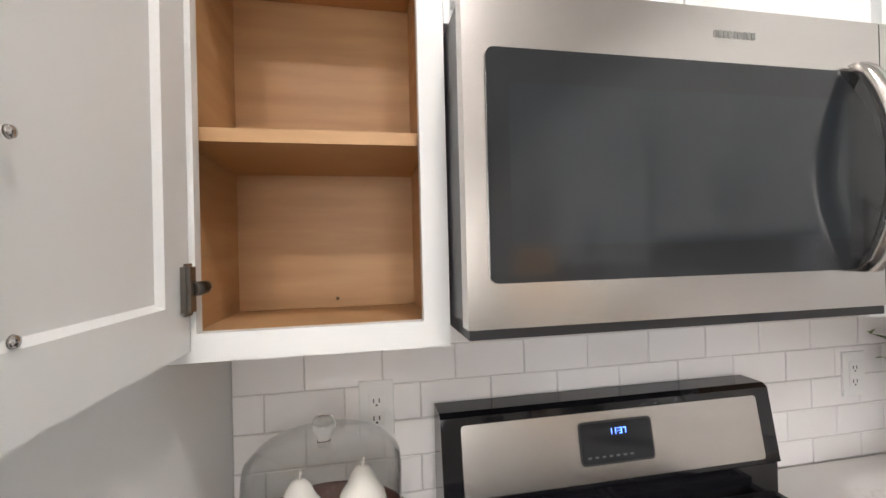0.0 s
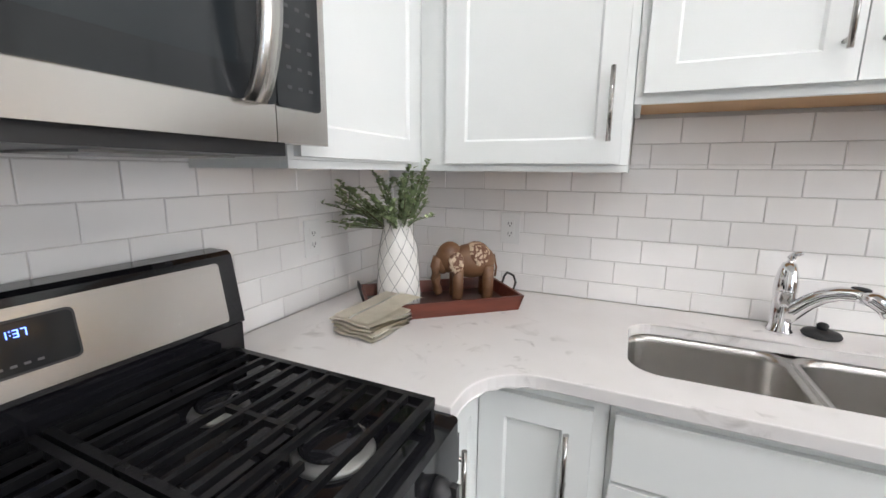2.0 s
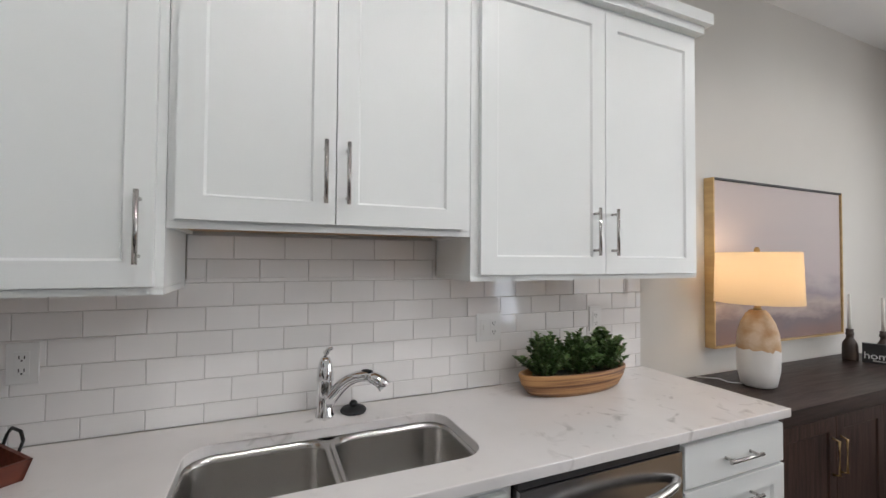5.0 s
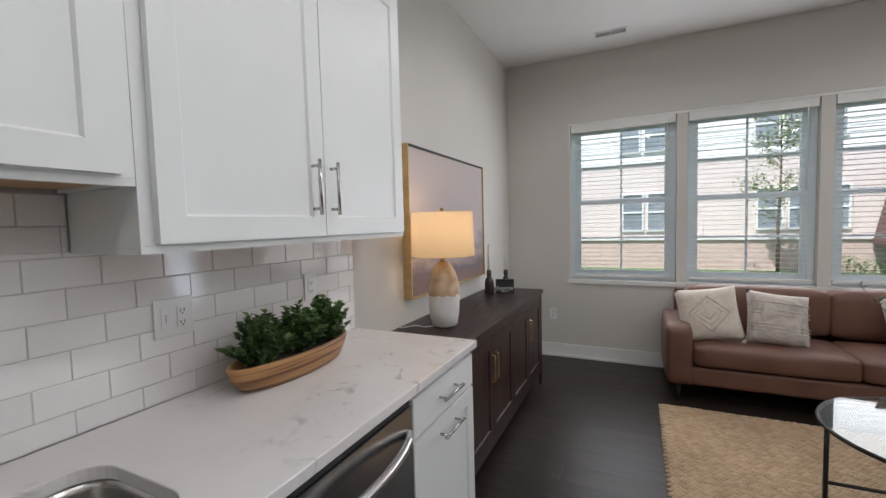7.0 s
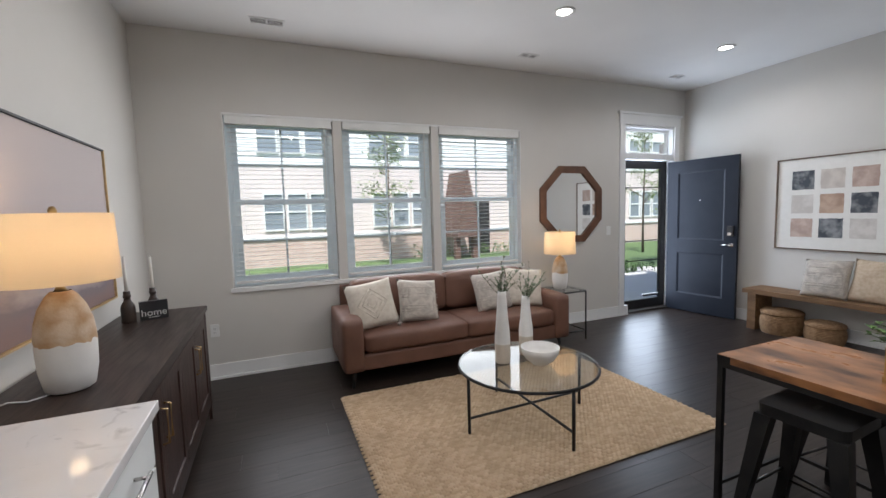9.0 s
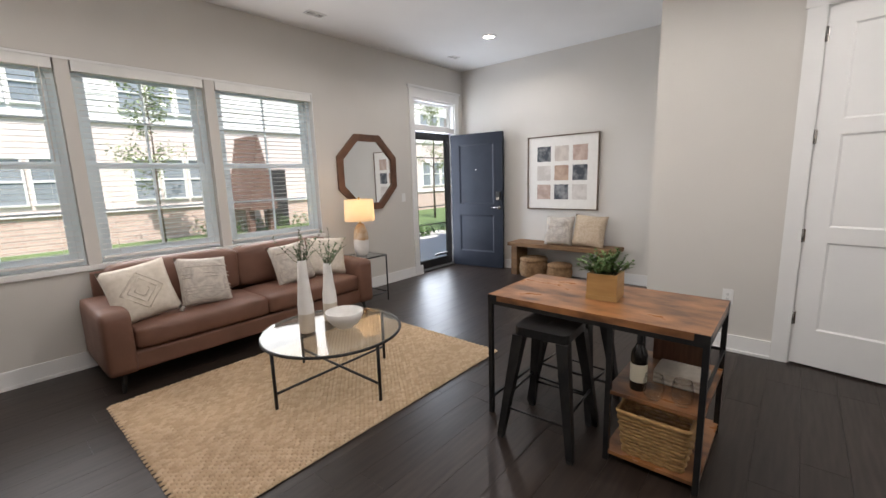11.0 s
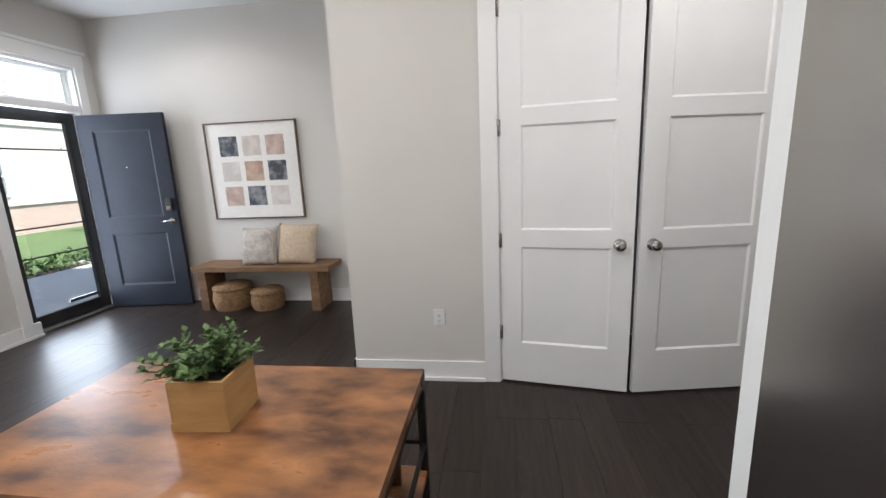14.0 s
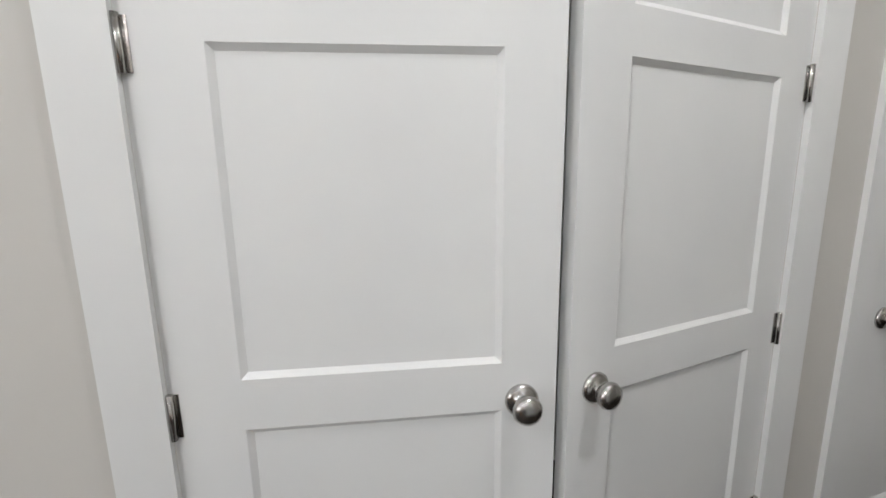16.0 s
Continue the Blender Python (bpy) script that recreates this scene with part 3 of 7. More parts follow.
def hinge(parent, x, z, y=0.0):
    bx = x - 0.002 if x < 0.2 else x + 0.026
    h = boxes("hinge", NICKEL, parent, (x + (0.0 if x < 0.2 else 0.012), y - 0.002, z - 0.045, x + (0.012 if x < 0.2 else 0.024), y, z + 0.045), label="satin nickel hinge")
    rod("hinge_barrel", NICKEL, h, [(bx, y - 0.007, z - 0.047), (bx, y - 0.007, z + 0.047)], 0.0065, 10)


# navy front door, swung open to the west wall
fdw, fdh = 0.90, 2.06
fd = thing("front_door", "open navy two-panel front door with a keypad lock", "door", DX0 + 0.022, YS - 0.035, 0.012, 97.0, kind="structure")
bm = bmesh.new()
panelled(bm, fdw, fdh, 0.045, [(0.15, 0.24, fdw - 0.15, 0.82), (0.15, 0.99, fdw - 0.15, 1.90)], 0.012, 0.022)
part("slab", bm, DOORB, fd)
# latch side faces the room: local -y
lk = boxes("keypad", BLACKP, fd, (fdw - 0.10, -0.075, 1.05, fdw - 0.035, -0.045, 1.18), bevel=0.008, label="keypad deadbolt")
boxes("keypad_plate", NICKEL, lk, (fdw - 0.09, -0.080, 1.06, fdw - 0.045, -0.075, 1.10), bevel=0.002)
bm = bmesh.new()
lathe(bm, [(0, 0), (0.032, 0), (0.032, 0.008), (0.014, 0.012), (0.012, 0.045), (0, 0.046)], n=20)
bmesh.ops.transform(bm, matrix=pose(fdw - 0.067, -0.045, 0.94, 90, 0, 0), verts=bm.verts)
tube(bm, [(fdw - 0.067, -0.083, 0.94), (fdw - 0.10, -0.086, 0.945), (fdw - 0.17, -0.078, 0.935)], 0.009, 10)
part("lever_handle", bm, NICKEL, fd, "satin nickel lever handle")
bm = bmesh.new()
lathe(bm, [(0, 0), (0.008, 0), (0.007, 0.004), (0, 0.004)], n=12)
bmesh.ops.transform(bm, matrix=pose(fdw / 2, -0.045, 1.52, 90, 0, 0), verts=bm.verts)
part("peephole", bm, NICKEL, fd)
for zz in (0.25, 1.05, 1.82):
    rod("hinge", NICKEL, fd, [(-0.004, 0.006, zz - 0.05), (-0.004, 0.006, zz + 0.05)], 0.007, 8)

# closet double doors, standing a little ajar into the room, and the hallway door
shell("closet_casing", TRIM, (XC, CY0 - 0.10, 0, XC + 0.018, CY0, CZ), (XC, CY1, 0, XC + 0.018, CY1 + 0.10, CZ), (XC, CY0 - 0.11, CZ, XC + 0.022, CY1 + 0.11, CZ + 0.12),
      (XC, CY0 - 0.13, CZ + 0.12, XC + 0.04, CY1 + 0.13, CZ + 0.145), (XC - T, CY0, 0, XC - 0.002, CY0 + 0.012, CZ), (XC - T, CY1 - 0.012, 0, XC - 0.002, CY1, CZ), (XC - T, CY0 + 0.012, CZ - 0.012, XC - 0.002, CY1 - 0.012, CZ),
      label="white painted closet door casing", category="trim", bevel=0.003)
shell("hall_door_casing", TRIM, (XC, D2Y0 - 0.09, 0, XC + 0.018, D2Y0, 2.05), (XC, D2Y1, 0, XC + 0.018, D2Y1 + 0.09, 2.05), (XC, D2Y0 - 0.10, 2.05, XC + 0.022, D2Y1 + 0.10, 2.16),
      (XC - T, D2Y0, 0, XC - 0.002, D2Y0 + 0.012, 2.05), (XC - T, D2Y1 - 0.012, 0, XC - 0.002, D2Y1, 2.05), label="white painted hallway door casing", category="trim", bevel=0.003)


def shaker_door(name, label, w, h, x, y, rz, knob_x, hinges, hinge_x, rows):
    d = thing(name, label, "door", x, y, 0.014, rz, kind="structure")
    bm = bmesh.new()
    panelled(bm, w, h, 0.035, [(0.128, a, w - 0.118, b) for a, b in rows], 0.009, 0.012)
    part("slab", bm, TRIM, d)
    knob(d, knob_x, 0.915, -0.035)
    for zz in hinges:
        hinge(d, hinge_x, zz, -0.035)
    return d


LEAF_W = (CY1 - CY0) / 2 - 0.014
ROWS3 = [(0.268, 0.894), (1.000, 1.612), (1.708, 2.29)]
HG = (0.335, 0.935, 1.605, 2.25)
swing = 9.2
shaker_door("closet_door_1", "white three-panel closet door, slightly ajar", LEAF_W, CZ - 0.03, XC - 0.033, CY0 + 0.014, 90 - swing, LEAF_W - 0.075, HG, 0.0, ROWS3)
ex, ey = XC - 0.033 + LEAF_W * math.sin(radians(swing)), CY1 - 0.014 - LEAF_W * math.cos(radians(swing))
shaker_door("closet_door_2", "white three-panel closet door, slightly ajar", LEAF_W, CZ - 0.03, ex, ey, 90 + swing, 0.075, HG, LEAF_W - 0.024, ROWS3)
shaker_door("hall_door", "closed white panelled hallway door", D2Y1 - D2Y0 - 0.03, 2.02, XC - 0.03, D2Y0 + 0.015, 90, 0.07, (), 0.0, [(0.215, 0.735), (0.841, 1.340), (1.445, 1.905)])


# ---- kitchen ----

def cab_door(parent, name, w, h, mx, handle=None, hz=0.0, flat=False):
    """A shaker door: local x 0..w, z 0..h, its face towards -y; mx places it. handle: the bar's (x, z) centre; hz: its length."""
    bm = bmesh.new()
    if flat:
        box(bm, 0, -0.02, 0, w, 0, h)
        bmesh.ops.bevel(bm, geom=bm.edges[:], offset=0.002, segments=2, affect="EDGES")
    else:
        fr = min(0.062, w * 0.24, h * 0.24)
        panelled(bm, w, h, 0.02, [(fr, fr, w - fr, h - fr)], 0.008, 0.006)
    bmesh.ops.transform(bm, matrix=mx, verts=bm.verts)
    d = part(name, bm, CAB, parent)
    if handle:
        x, z, vertical, ln = handle
        bm = bmesh.new()
        e = ln / 2
        off = -0.02 - 0.032
        if vertical:
            tube(bm, [(x, off, z - e), (x, off, z + e)], 0.006, 10)
            for zz in (z - e + 0.02, z + e - 0.02):
                tube(bm, [(x, -0.02, zz), (x, off, zz)], 0.005, 8)
        else:
            tube(bm, [(x - e, off, z), (x + e, off, z)], 0.006, 10)
            for xx in (x - e + 0.02, x + e - 0.02):
                tube(bm, [(xx, -0.02, z), (xx, off, z)], 0.005, 8)
        bmesh.ops.transform(bm, matrix=mx, verts=bm.verts)
        part("handle", bm, NICKEL, d, "brushed nickel bar handle")
    return d


def carcass(parent, w, d, z0, z1, mx, under=True):
    """A cabinet box, x 0..w, y 0..d back to the wall, with a wood-toned underside set up behind the face frame."""
    bm = bmesh.new()
    box(bm, 0, 0, z0 + (0.018 if under else 0), w, d, z1)
    bmesh.ops.transform(bm, matrix=mx, verts=bm.verts)
    part("body", bm, CAB, parent)
    if under:
        for r in ((0, 0, z0, w, 0.020, z0 + 0.0175), (0, 0.0205, z0, 0.016, d, z0 + 0.0175), (w - 0.016, 0.0205, z0, w, d, z0 + 0.0175)):
            bm = bmesh.new()
            box(bm, *r)
            bmesh.ops.transform(bm, matrix=mx, verts=bm.verts)
            part("bottom_rail", bm, CAB, parent)
    if under:
        bm = bmesh.new()
        box(bm, 0.017, 0.021, z0 + 0.010, w - 0.017, d - 0.002, z0 + 0.0175)
        bmesh.ops.transform(bm, matrix=mx, verts=bm.verts)
        part("underside", bm, PLY, parent, "bare wood-toned underside")


XU = 1.562            # face of the east upper cabinets
YU = 1.143            # face of the north upper cabinets
UB, UT, SB = 1.372, 2.44, 1.520
UN = 1.352            # underside of the corner and north upper cabinets
EAST = Matrix(((0, 1, 0, 0), (-1, 0, 0, 0), (0, 0, 1, 0), (0, 0, 0, 1)))   # local x runs south, local y runs east


DY = 0.014            # shift of the east run along its wall


def east(x, y, z=0.0):
    return Matrix.Translation((x, y + DY, z)) @ EAST


def upper(label, y1, y0, zb, doors, hz):
    """An upper cabinet on the east wall from y1 (north) down to y0; doors: (offset, width, handle side)."""
    u = thing("upper_cabinet", label, "cabinet", group="kitchen upper cabinets")
    carcass(u, y1 - y0, XE - XU - 0.010, zb, UT, east(XU, y1))
    for off, w, side in doors:
        hx = {"l": 0.03, "r": w - (0.055 if y1 < -0.3 else 0.03)}[side]
        cab_door(u, "door", w, UT - zb - 0.05, east(XU - 0.001, y1 - off, zb + 0.022), (hx, hz - zb - 0.022, True, 0.178))
    return u


upper("white shaker upper cabinet with one door beside the corner", 1.126, 0.526, UN, [(0.092, 0.488, "r")], 1.517)
upper("short white shaker upper cabinet with two doors over the sink", 0.524, -0.332, SB, [(0.020, 0.393, "r"), (0.416, 0.408, "l")], 1.688)
upper("white shaker upper cabinet with two doors beside the sink", -0.334, -1.445, UB, [(0.030, 0.540, "r"), (0.574, 0.510, "l")], 1.552)
# north run: corner cabinet right of the microwave, one over it, and the open one to its left
u = thing("upper_cabinet", "white shaker corner upper cabinet beside the microwave", "cabinet", group="kitchen upper cabinets")
carcass(u, XE - 0.010 - 1.002, YN - YU - 0.010, UN, UT, Matrix.Translation((1.002, YU, 0)))
cab_door(u, "door", 0.50, UT - UN - 0.05, Matrix.Translation((1.017, YU - 0.001, UN + 0.024)), (0.03, 0.145, True, 0.19))
u = thing("upper_cabinet", "short white shaker upper cabinet over the microwave", "cabinet", group="kitchen upper cabinets")
carcass(u, 0.757, YN - YU - 0.010, 1.815, UT, Matrix.Translation((0.244, YU, 0)), under=False)
for off, side in ((0.012, "r"), (0.384, "l")):
    cab_door(u, "door", 0.366, UT - 1.815 - 0.04, Matrix.Translation((0.242 + off, YU - 0.001, 1.835)), ((0.336 if side == "r" else 0.03), 0.12, True, 0.15))
u = thing("open_cabinet", "white upper cabinet with its door open, bare maple inside", "cabinet", group="kitchen upper cabinets")
x0, x1, yb = -0.134, 0.243, YN - 0.010
boxes("face_frame", CAB, u, (x0, YU, UN, x0 + 0.045, YU + 0.02, UT), (x1 - 0.038, YU, UN, x1, YU + 0.02, UT), (x0 + 0.045, YU, UN, x1 - 0.038, YU + 0.02, UN + 0.037),
      (x0 + 0.045, YU, UT - 0.04, x1 - 0.038, YU + 0.02, UT), bevel=0.0015)
for nm, d_ in (("inner_side", (x0 + 0.004, YU + 0.021, UN + 0.014, x0 + 0.018, yb, UT)), ("inner_side", (x1 - 0.018, YU + 0.021, UN + 0.014, x1 - 0.004, yb, UT)), ("inner_back", (x0 + 0.018, yb - 0.012, UN + 0.014, x1 - 0.018, yb, UT)),
               ("inner_bottom", (x0 + 0.018, YU + 0.021, UN + 0.014, x1 - 0.018, yb - 0.012, UN + 0.028)), ("inner_top", (x0 + 0.018, YU + 0.021, UT - 0.015, x1 - 0.018, yb - 0.012, UT))):
    boxes(nm, PLY, u, d_)
boxes("side_panel", CAB, u, (x0, YU + 0.021, UN, x0 + 0.0035, yb, UT))
boxes("side_panel", CAB, u, (x1 - 0.0035, YU + 0.021, UN, x1, yb, UT))
turned("shelf_pin", NICKEL, u, [(0.0, 0.0), (0.003, 0.0), (0.003, 0.006), (0.0, 0.006)], 0.07, yb - 0.02, 8).location.z = 1.395
for zz in (1.645, 1.99):
    boxes("shelf", PLY, u, (x0 + 0.019, YU + 0.03, zz, x1 - 0.019, yb - 0.013, zz + 0.019), bevel=0.001)
m = Matrix.Translation((x0 + 0.039, YU - 0.004, UN + 0.016)) @ pose(0, 0, 0, 0, 0, -91)
d = cab_door(u, "door", 0.335, UT - UN - 0.04, m)
for zz in (0.080, 0.94):
    bm = bmesh.new()
    box(bm, 0.006, 0.0005, zz - 0.032, 0.030, 0.012, zz + 0.032)
    bmesh.ops.bevel(bm, geom=bm.edges[:], offset=0.004, segments=2, affect="EDGES")
    tube(bm, [(0.016, 0.010, zz), (-0.004, 0.016, zz), (-0.024, 0.010, zz)], 0.009, 8)
    bmesh.ops.transform(bm, matrix=m, verts=bm.verts)
    part("hinge", bm, HINGEM, d, "dark metal concealed hinge")
for zz in (0.068, 0.204):
    bm = bmesh.new()
    lathe(bm, [(0, 0), (0.005, 0), (0.0042, 0.0025), (0, 0.004)], n=12)
    bmesh.ops.transform(bm, matrix=m @ pose(0.262, 0.0, zz, -90, 0, 0), verts=bm.verts)
    part("screw_cap", bm, NICKEL, d)
shell("cabinet_crown", CAB, (XU - 0.035, -1.449, UT + 0.002, XU + 0.02, YU + 0.02, UT + 0.035), (XU - 0.06, -1.474, UT + 0.035, XU + 0.02, YU + 0.02, UT + 0.085),
      (XU + 0.02, -1.449, UT + 0.002, XE - 0.002, -1.417, UT + 0.035), (XU + 0.02, -1.474, UT + 0.035, XE - 0.002, -1.417, UT + 0.085),
      (x0, YU - 0.035, UT + 0.002, XU - 0.036, YU + 0.02, UT + 0.035), (x0, YU - 0.06, UT + 0.035, XU - 0.061, YU + 0.02, UT + 0.085), label="white crown moulding on the upper cabinets", category="trim", bevel=0.004)

# base cabinets, worktops
XB, YB = 1.258, 0.838       # faces of the base cabinets
KICK = 0.10


def base(label, y1, y0, fronts):
    b = thing("base_cabinet", label, "cabinet", group="kitchen base cabinets")
    y0, y1 = y0 + DY, y1 + DY
    boxes("body", CAB, b, (XB, y0, KICK, XE - 0.01, y1, CT - 0.185 if "sink" in label else CT - 0.032))
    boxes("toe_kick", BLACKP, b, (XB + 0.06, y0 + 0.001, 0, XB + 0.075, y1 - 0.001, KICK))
    for kind, off, z, w, h, hd in fronts:
        cab_door(b, kind, w, h, east(XB - 0.001, y1 - off - DY, z), hd, flat=(kind == "drawer_front"))
    return b


base("white shaker base cabinet in the corner", 0.820, 0.514, [("door", 0.02, 0.12, 0.255, 0.73, (0.205, 0.60, True, 0.16))])
sinkb = base("white shaker sink base cabinet", 0.512, -0.300, [("drawer_front", 0.01, 0.70, 0.78, 0.155, None), ("door", 0.01, 0.12, 0.387, 0.57, (0.355, 0.47, True, 0.16)), ("door", 0.403, 0.12, 0.387, 0.57, (0.032, 0.47, True, 0.16))])
boxes("apron", CAB, sinkb, (XB, -0.300 + DY, CT - 0.185, XB + 0.02, 0.512 + DY, CT - 0.032))
base("white base cabinet with a drawer over a pull-out door", -0.915, -1.458, [("drawer_front", 0.012, 0.725, 0.52, 0.135, (0.26, 0.068, False, 0.17)), ("door", 0.012, 0.12, 0.52, 0.595, (0.26, 0.535, False, 0.17))])
b = thing("base_cabinet", "narrow white base cabinet between range and corner", "cabinet", group="kitchen base cabinets")
boxes("body", CAB, b, (1.028, YB, KICK, XB - 0.001, YN - 0.01, CT - 0.032))
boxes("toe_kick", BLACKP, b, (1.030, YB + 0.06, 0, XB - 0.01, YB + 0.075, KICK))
cab_door(b, "door", 0.205, 0.73, Matrix.Translation((1.036, YB - 0.001, 0.12)), (0.03, 0.60, True, 0.16))
b = thing("base_cabinet", "narrow white base cabinet with one drawer and one door", "cabinet", group="kitchen base cabinets")
boxes("body", CAB, b, (-0.136, YB, KICK, 0.252, YN - 0.01, CT - 0.032))
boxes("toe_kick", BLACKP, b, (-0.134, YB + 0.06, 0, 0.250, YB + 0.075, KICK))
cab_door(b, "drawer_front", 0.34, 0.14, Matrix.Translation((-0.117, YB - 0.001, 0.725)), (0.17, 0.07, False, 0.15), flat=True)
cab_door(b, "door", 0.34, 0.58, Matrix.Translation((-0.117, YB - 0.001, 0.12)), (0.31, 0.50, True, 0.16))

shell("corner_filler", CAB, (XB + 0.001, 0.8375, KICK, XE - 0.01, YN - 0.01, CT - 0.033), label="white blind corner of the base cabinets", category="panel")

# dishwasher
dw = thing("dishwasher", "stainless steel dishwasher with a bowed bar handle", "dishwasher")
Y1, Y0 = -0.292, -0.895
boxes("tub", BLACKP, dw, (XB + 0.02, Y0, KICK, XE - 0.02, Y1, CT - 0.034))
boxes("door", mat("dark_brushed_steel", (0.36, 0.355, 0.36), (0.33, 0.325, 0.33), rough=0.22, metal=1.0, scale=14, stretch=(0.2, 60, 0.2), rough_vary=0.012), dw, (XB - 0.028, Y0 + 0.003, 0.12, XB + 0.018, Y1 - 0.003, CT - 0.062), bevel=0.006)
boxes("control_edge", BLACKP, dw, (XB - 0.020, Y0 + 0.004, CT - 0.060, XB + 0.018, Y1 - 0.004, CT - 0.036), bevel=0.003)
bm = bmesh.new()
for k in range(4):
    box(bm, XB - 0.0295, Y1 - 0.16, 0.795 - 0.011 * k, XB - 0.0275, Y1 - 0.05, 0.800 - 0.011 * k)
part("vent", bm, BLACKP, dw, "row of dark vent slots")
bm = bmesh.new()
pts = [(XB - 0.030 - 0.058 * math.sin(math.pi * k / 12) ** 0.6, Y1 - 0.03 - (Y1 - Y0 - 0.06) * k / 12, 0.775) for k in range(13)]
tube(bm, pts, 0.013, 10)
part("handle", bm, STEEL, dw)


def worktop(name, label, outline, holes=()):
    bm = bmesh.new()
    z0, z1 = CT - 0.032, CT
    loops = []
    for z in (z0, z1):
        edges = []
        for ring in (outline, *holes):
            vs = [bm.verts.new((x, y, z)) for x, y in ring]
            loops.append(vs)
            edges += [bm.edges.new((vs[k], vs[(k + 1) % len(vs)])) for k in range(len(vs))]
        bmesh.ops.triangle_fill(bm, use_beauty=True, edges=edges)
    half = len(loops) // 2
    for a, b in zip(loops[:half], loops[half:]):
        for k in range(len(a)):
            bm.faces.new((a[k], a[(k + 1) % len(a)], b[(k + 1) % len(b)], b[k]))
    return tagged(part(name, bm, QUARTZ, None, bevel=0.003), label, "countertop")


XF, YF = 1.220, 0.798       # front edges of the worktop
rc = 0.14
inner = [(XF - rc + rc * math.cos(radians(a)), YF - rc + rc * math.sin(radians(a))) for a in range(90, -1, -9)]
SX = (1.338, 1.680)
SYS = (-0.265, 0.500)
SINKHOLE = rounded(SX[0], SYS[0], SX[1], SYS[1], 0.075, 7)
worktop("worktop", "white quartz worktop with soft grey veins around the sink",
        [(1.024, YN - 0.009), (1.024, YF), *inner, (XF, -1.450), (XE - 0.009, -1.450), (XE - 0.009, YN - 0.009)], [SINKHOLE])
worktop("worktop", "short white quartz worktop between refrigerator panel and range", [(-0.137, YF), (0.254, YF), (0.254, YN - 0.009), (-0.137, YN - 0.009)])

# sink: two bowls
sk = thing("kitchen_sink", "undermount stainless steel double-bowl sink", "sink")


def bowl(x0, y0, x1, y1, depth):
    bm = bmesh.new()
    zt = CT - 0.033
    rings = []
    for inset, z, r in ((-0.012, zt, 0.075), (0.0, zt, 0.07), (0.006, zt - 0.02, 0.065), (0.012, zt - depth + 0.04, 0.06), (0.03, zt - depth + 0.008, 0.05), (0.06, zt - depth, 0.03)):
        rings.append([bm.verts.new((x, y, z)) for x, y in rounded(x0 + inset, y0 + inset, x1 - inset, y1 - inset, r, 6)])
    for a, b in zip(rings, rings[1:]):
        for k in range(len(a)):
            bm.faces.new((a[k], a[(k + 1) % len(a)], b[(k + 1) % len(b)], b[k])).smooth = True
    bm.faces.new(rings[-1])
    b = part("bowl", bm, SINKM, sk)
    cx, cy = (x0 + x1) / 2 + 0.04, (y0 + y1) / 2
    turned("drain", CHROME, b, [(0.0, zt - depth + 0.002), (0.03, zt - depth + 0.002), (0.034, zt - depth + 0.006), (0.045, zt - depth + 0.004), (0.047, zt - depth + 0.001)], cx, cy, 24)


bowl(SX[0] - 0.004, 0.131, SX[1] + 0.004, SYS[1] + 0.004, 0.20)
bowl(SX[0] - 0.004, SYS[0] - 0.004, SX[1] + 0.004, 0.106, 0.20)
boxes("divider", SINKM, sk, (SX[0] + 0.01, 0.108, CT - 0.075, SX[1] - 0.01, 0.130, CT - 0.036), bevel=0.008)

# faucet with a pull-out spout, and the black stopper beside it
fc = thing("faucet", "chrome single-lever pull-out kitchen faucet", "faucet", 1.772, 0.116, CT)
turned("body", CHROME, fc, [(0.0, 0.0), (0.031, 0.0), (0.031, 0.008), (0.026, 0.014), (0.026, 0.10), (0.028, 0.125), (0.027, 0.150), (0.022, 0.178), (0.015, 0.198), (0.0, 0.204)], n=28)
turned("collar", CHROME, fc, [(0.0265, 0.118), (0.0285, 0.120), (0.0285, 0.124), (0.0275, 0.126)], n=28)
bm = bmesh.new()
ux, uy = -0.586, -0.810          # the way the spout points
pts = [(ux * q_, uy * q_, z_) for q_, z_ in ((0.004, 0.040), (0.028, 0.072), (0.055, 0.104), (0.085, 0.129), (0.115, 0.142), (0.145, 0.146), (0.165, 0.143))]
tube(bm, pts, 0.0225, 16, 0.0165)
sp = part("spout", bm, CHROME, fc)
bm = bmesh.new()
tube(bm, [(ux * q_, uy * q_, z_) for q_, z_ in ((0.155, 0.145), (0.178, 0.141), (0.198, 0.130), (0.212, 0.114))], 0.0185, 16, 0.0225)
hd = part("spray_head", bm, CHROME, sp, "chrome pull-out spray head")
bm = bmesh.new()
bmesh.ops.create_uvsphere(bm, u_segments=14, v_segments=8, radius=1.0)
bmesh.ops.transform(bm, matrix=Matrix.Translation((ux * 0.150, uy * 0.150, 0.163)) @ pose(0, 0, 0, 0, 0, 54) @ Matrix.Diagonal((0.020, 0.008, 0.005, 1)), verts=bm.verts)
part("spray_button", bm, BLACKP, sp, "black spray button", smooth=True)
bm = bmesh.new()
tube(bm, [(0.0, 0.0, 0.196), (-0.001, -0.001, 0.212), (-0.006, -0.008, 0.224), (-0.016, -0.020, 0.230)], 0.013, 12, 0.005)
part("lever", bm, CHROME, fc)
st = thing("sink_stopper", "black rubber sink stopper lying on the worktop", "stopper", 1.785, 0.018, CT)
turned("disc", RUBBER, st, [(0.0, 0.0), (0.042, 0.0), (0.045, 0.006), (0.040, 0.014), (0.018, 0.02), (0.0, 0.021)], n=20)
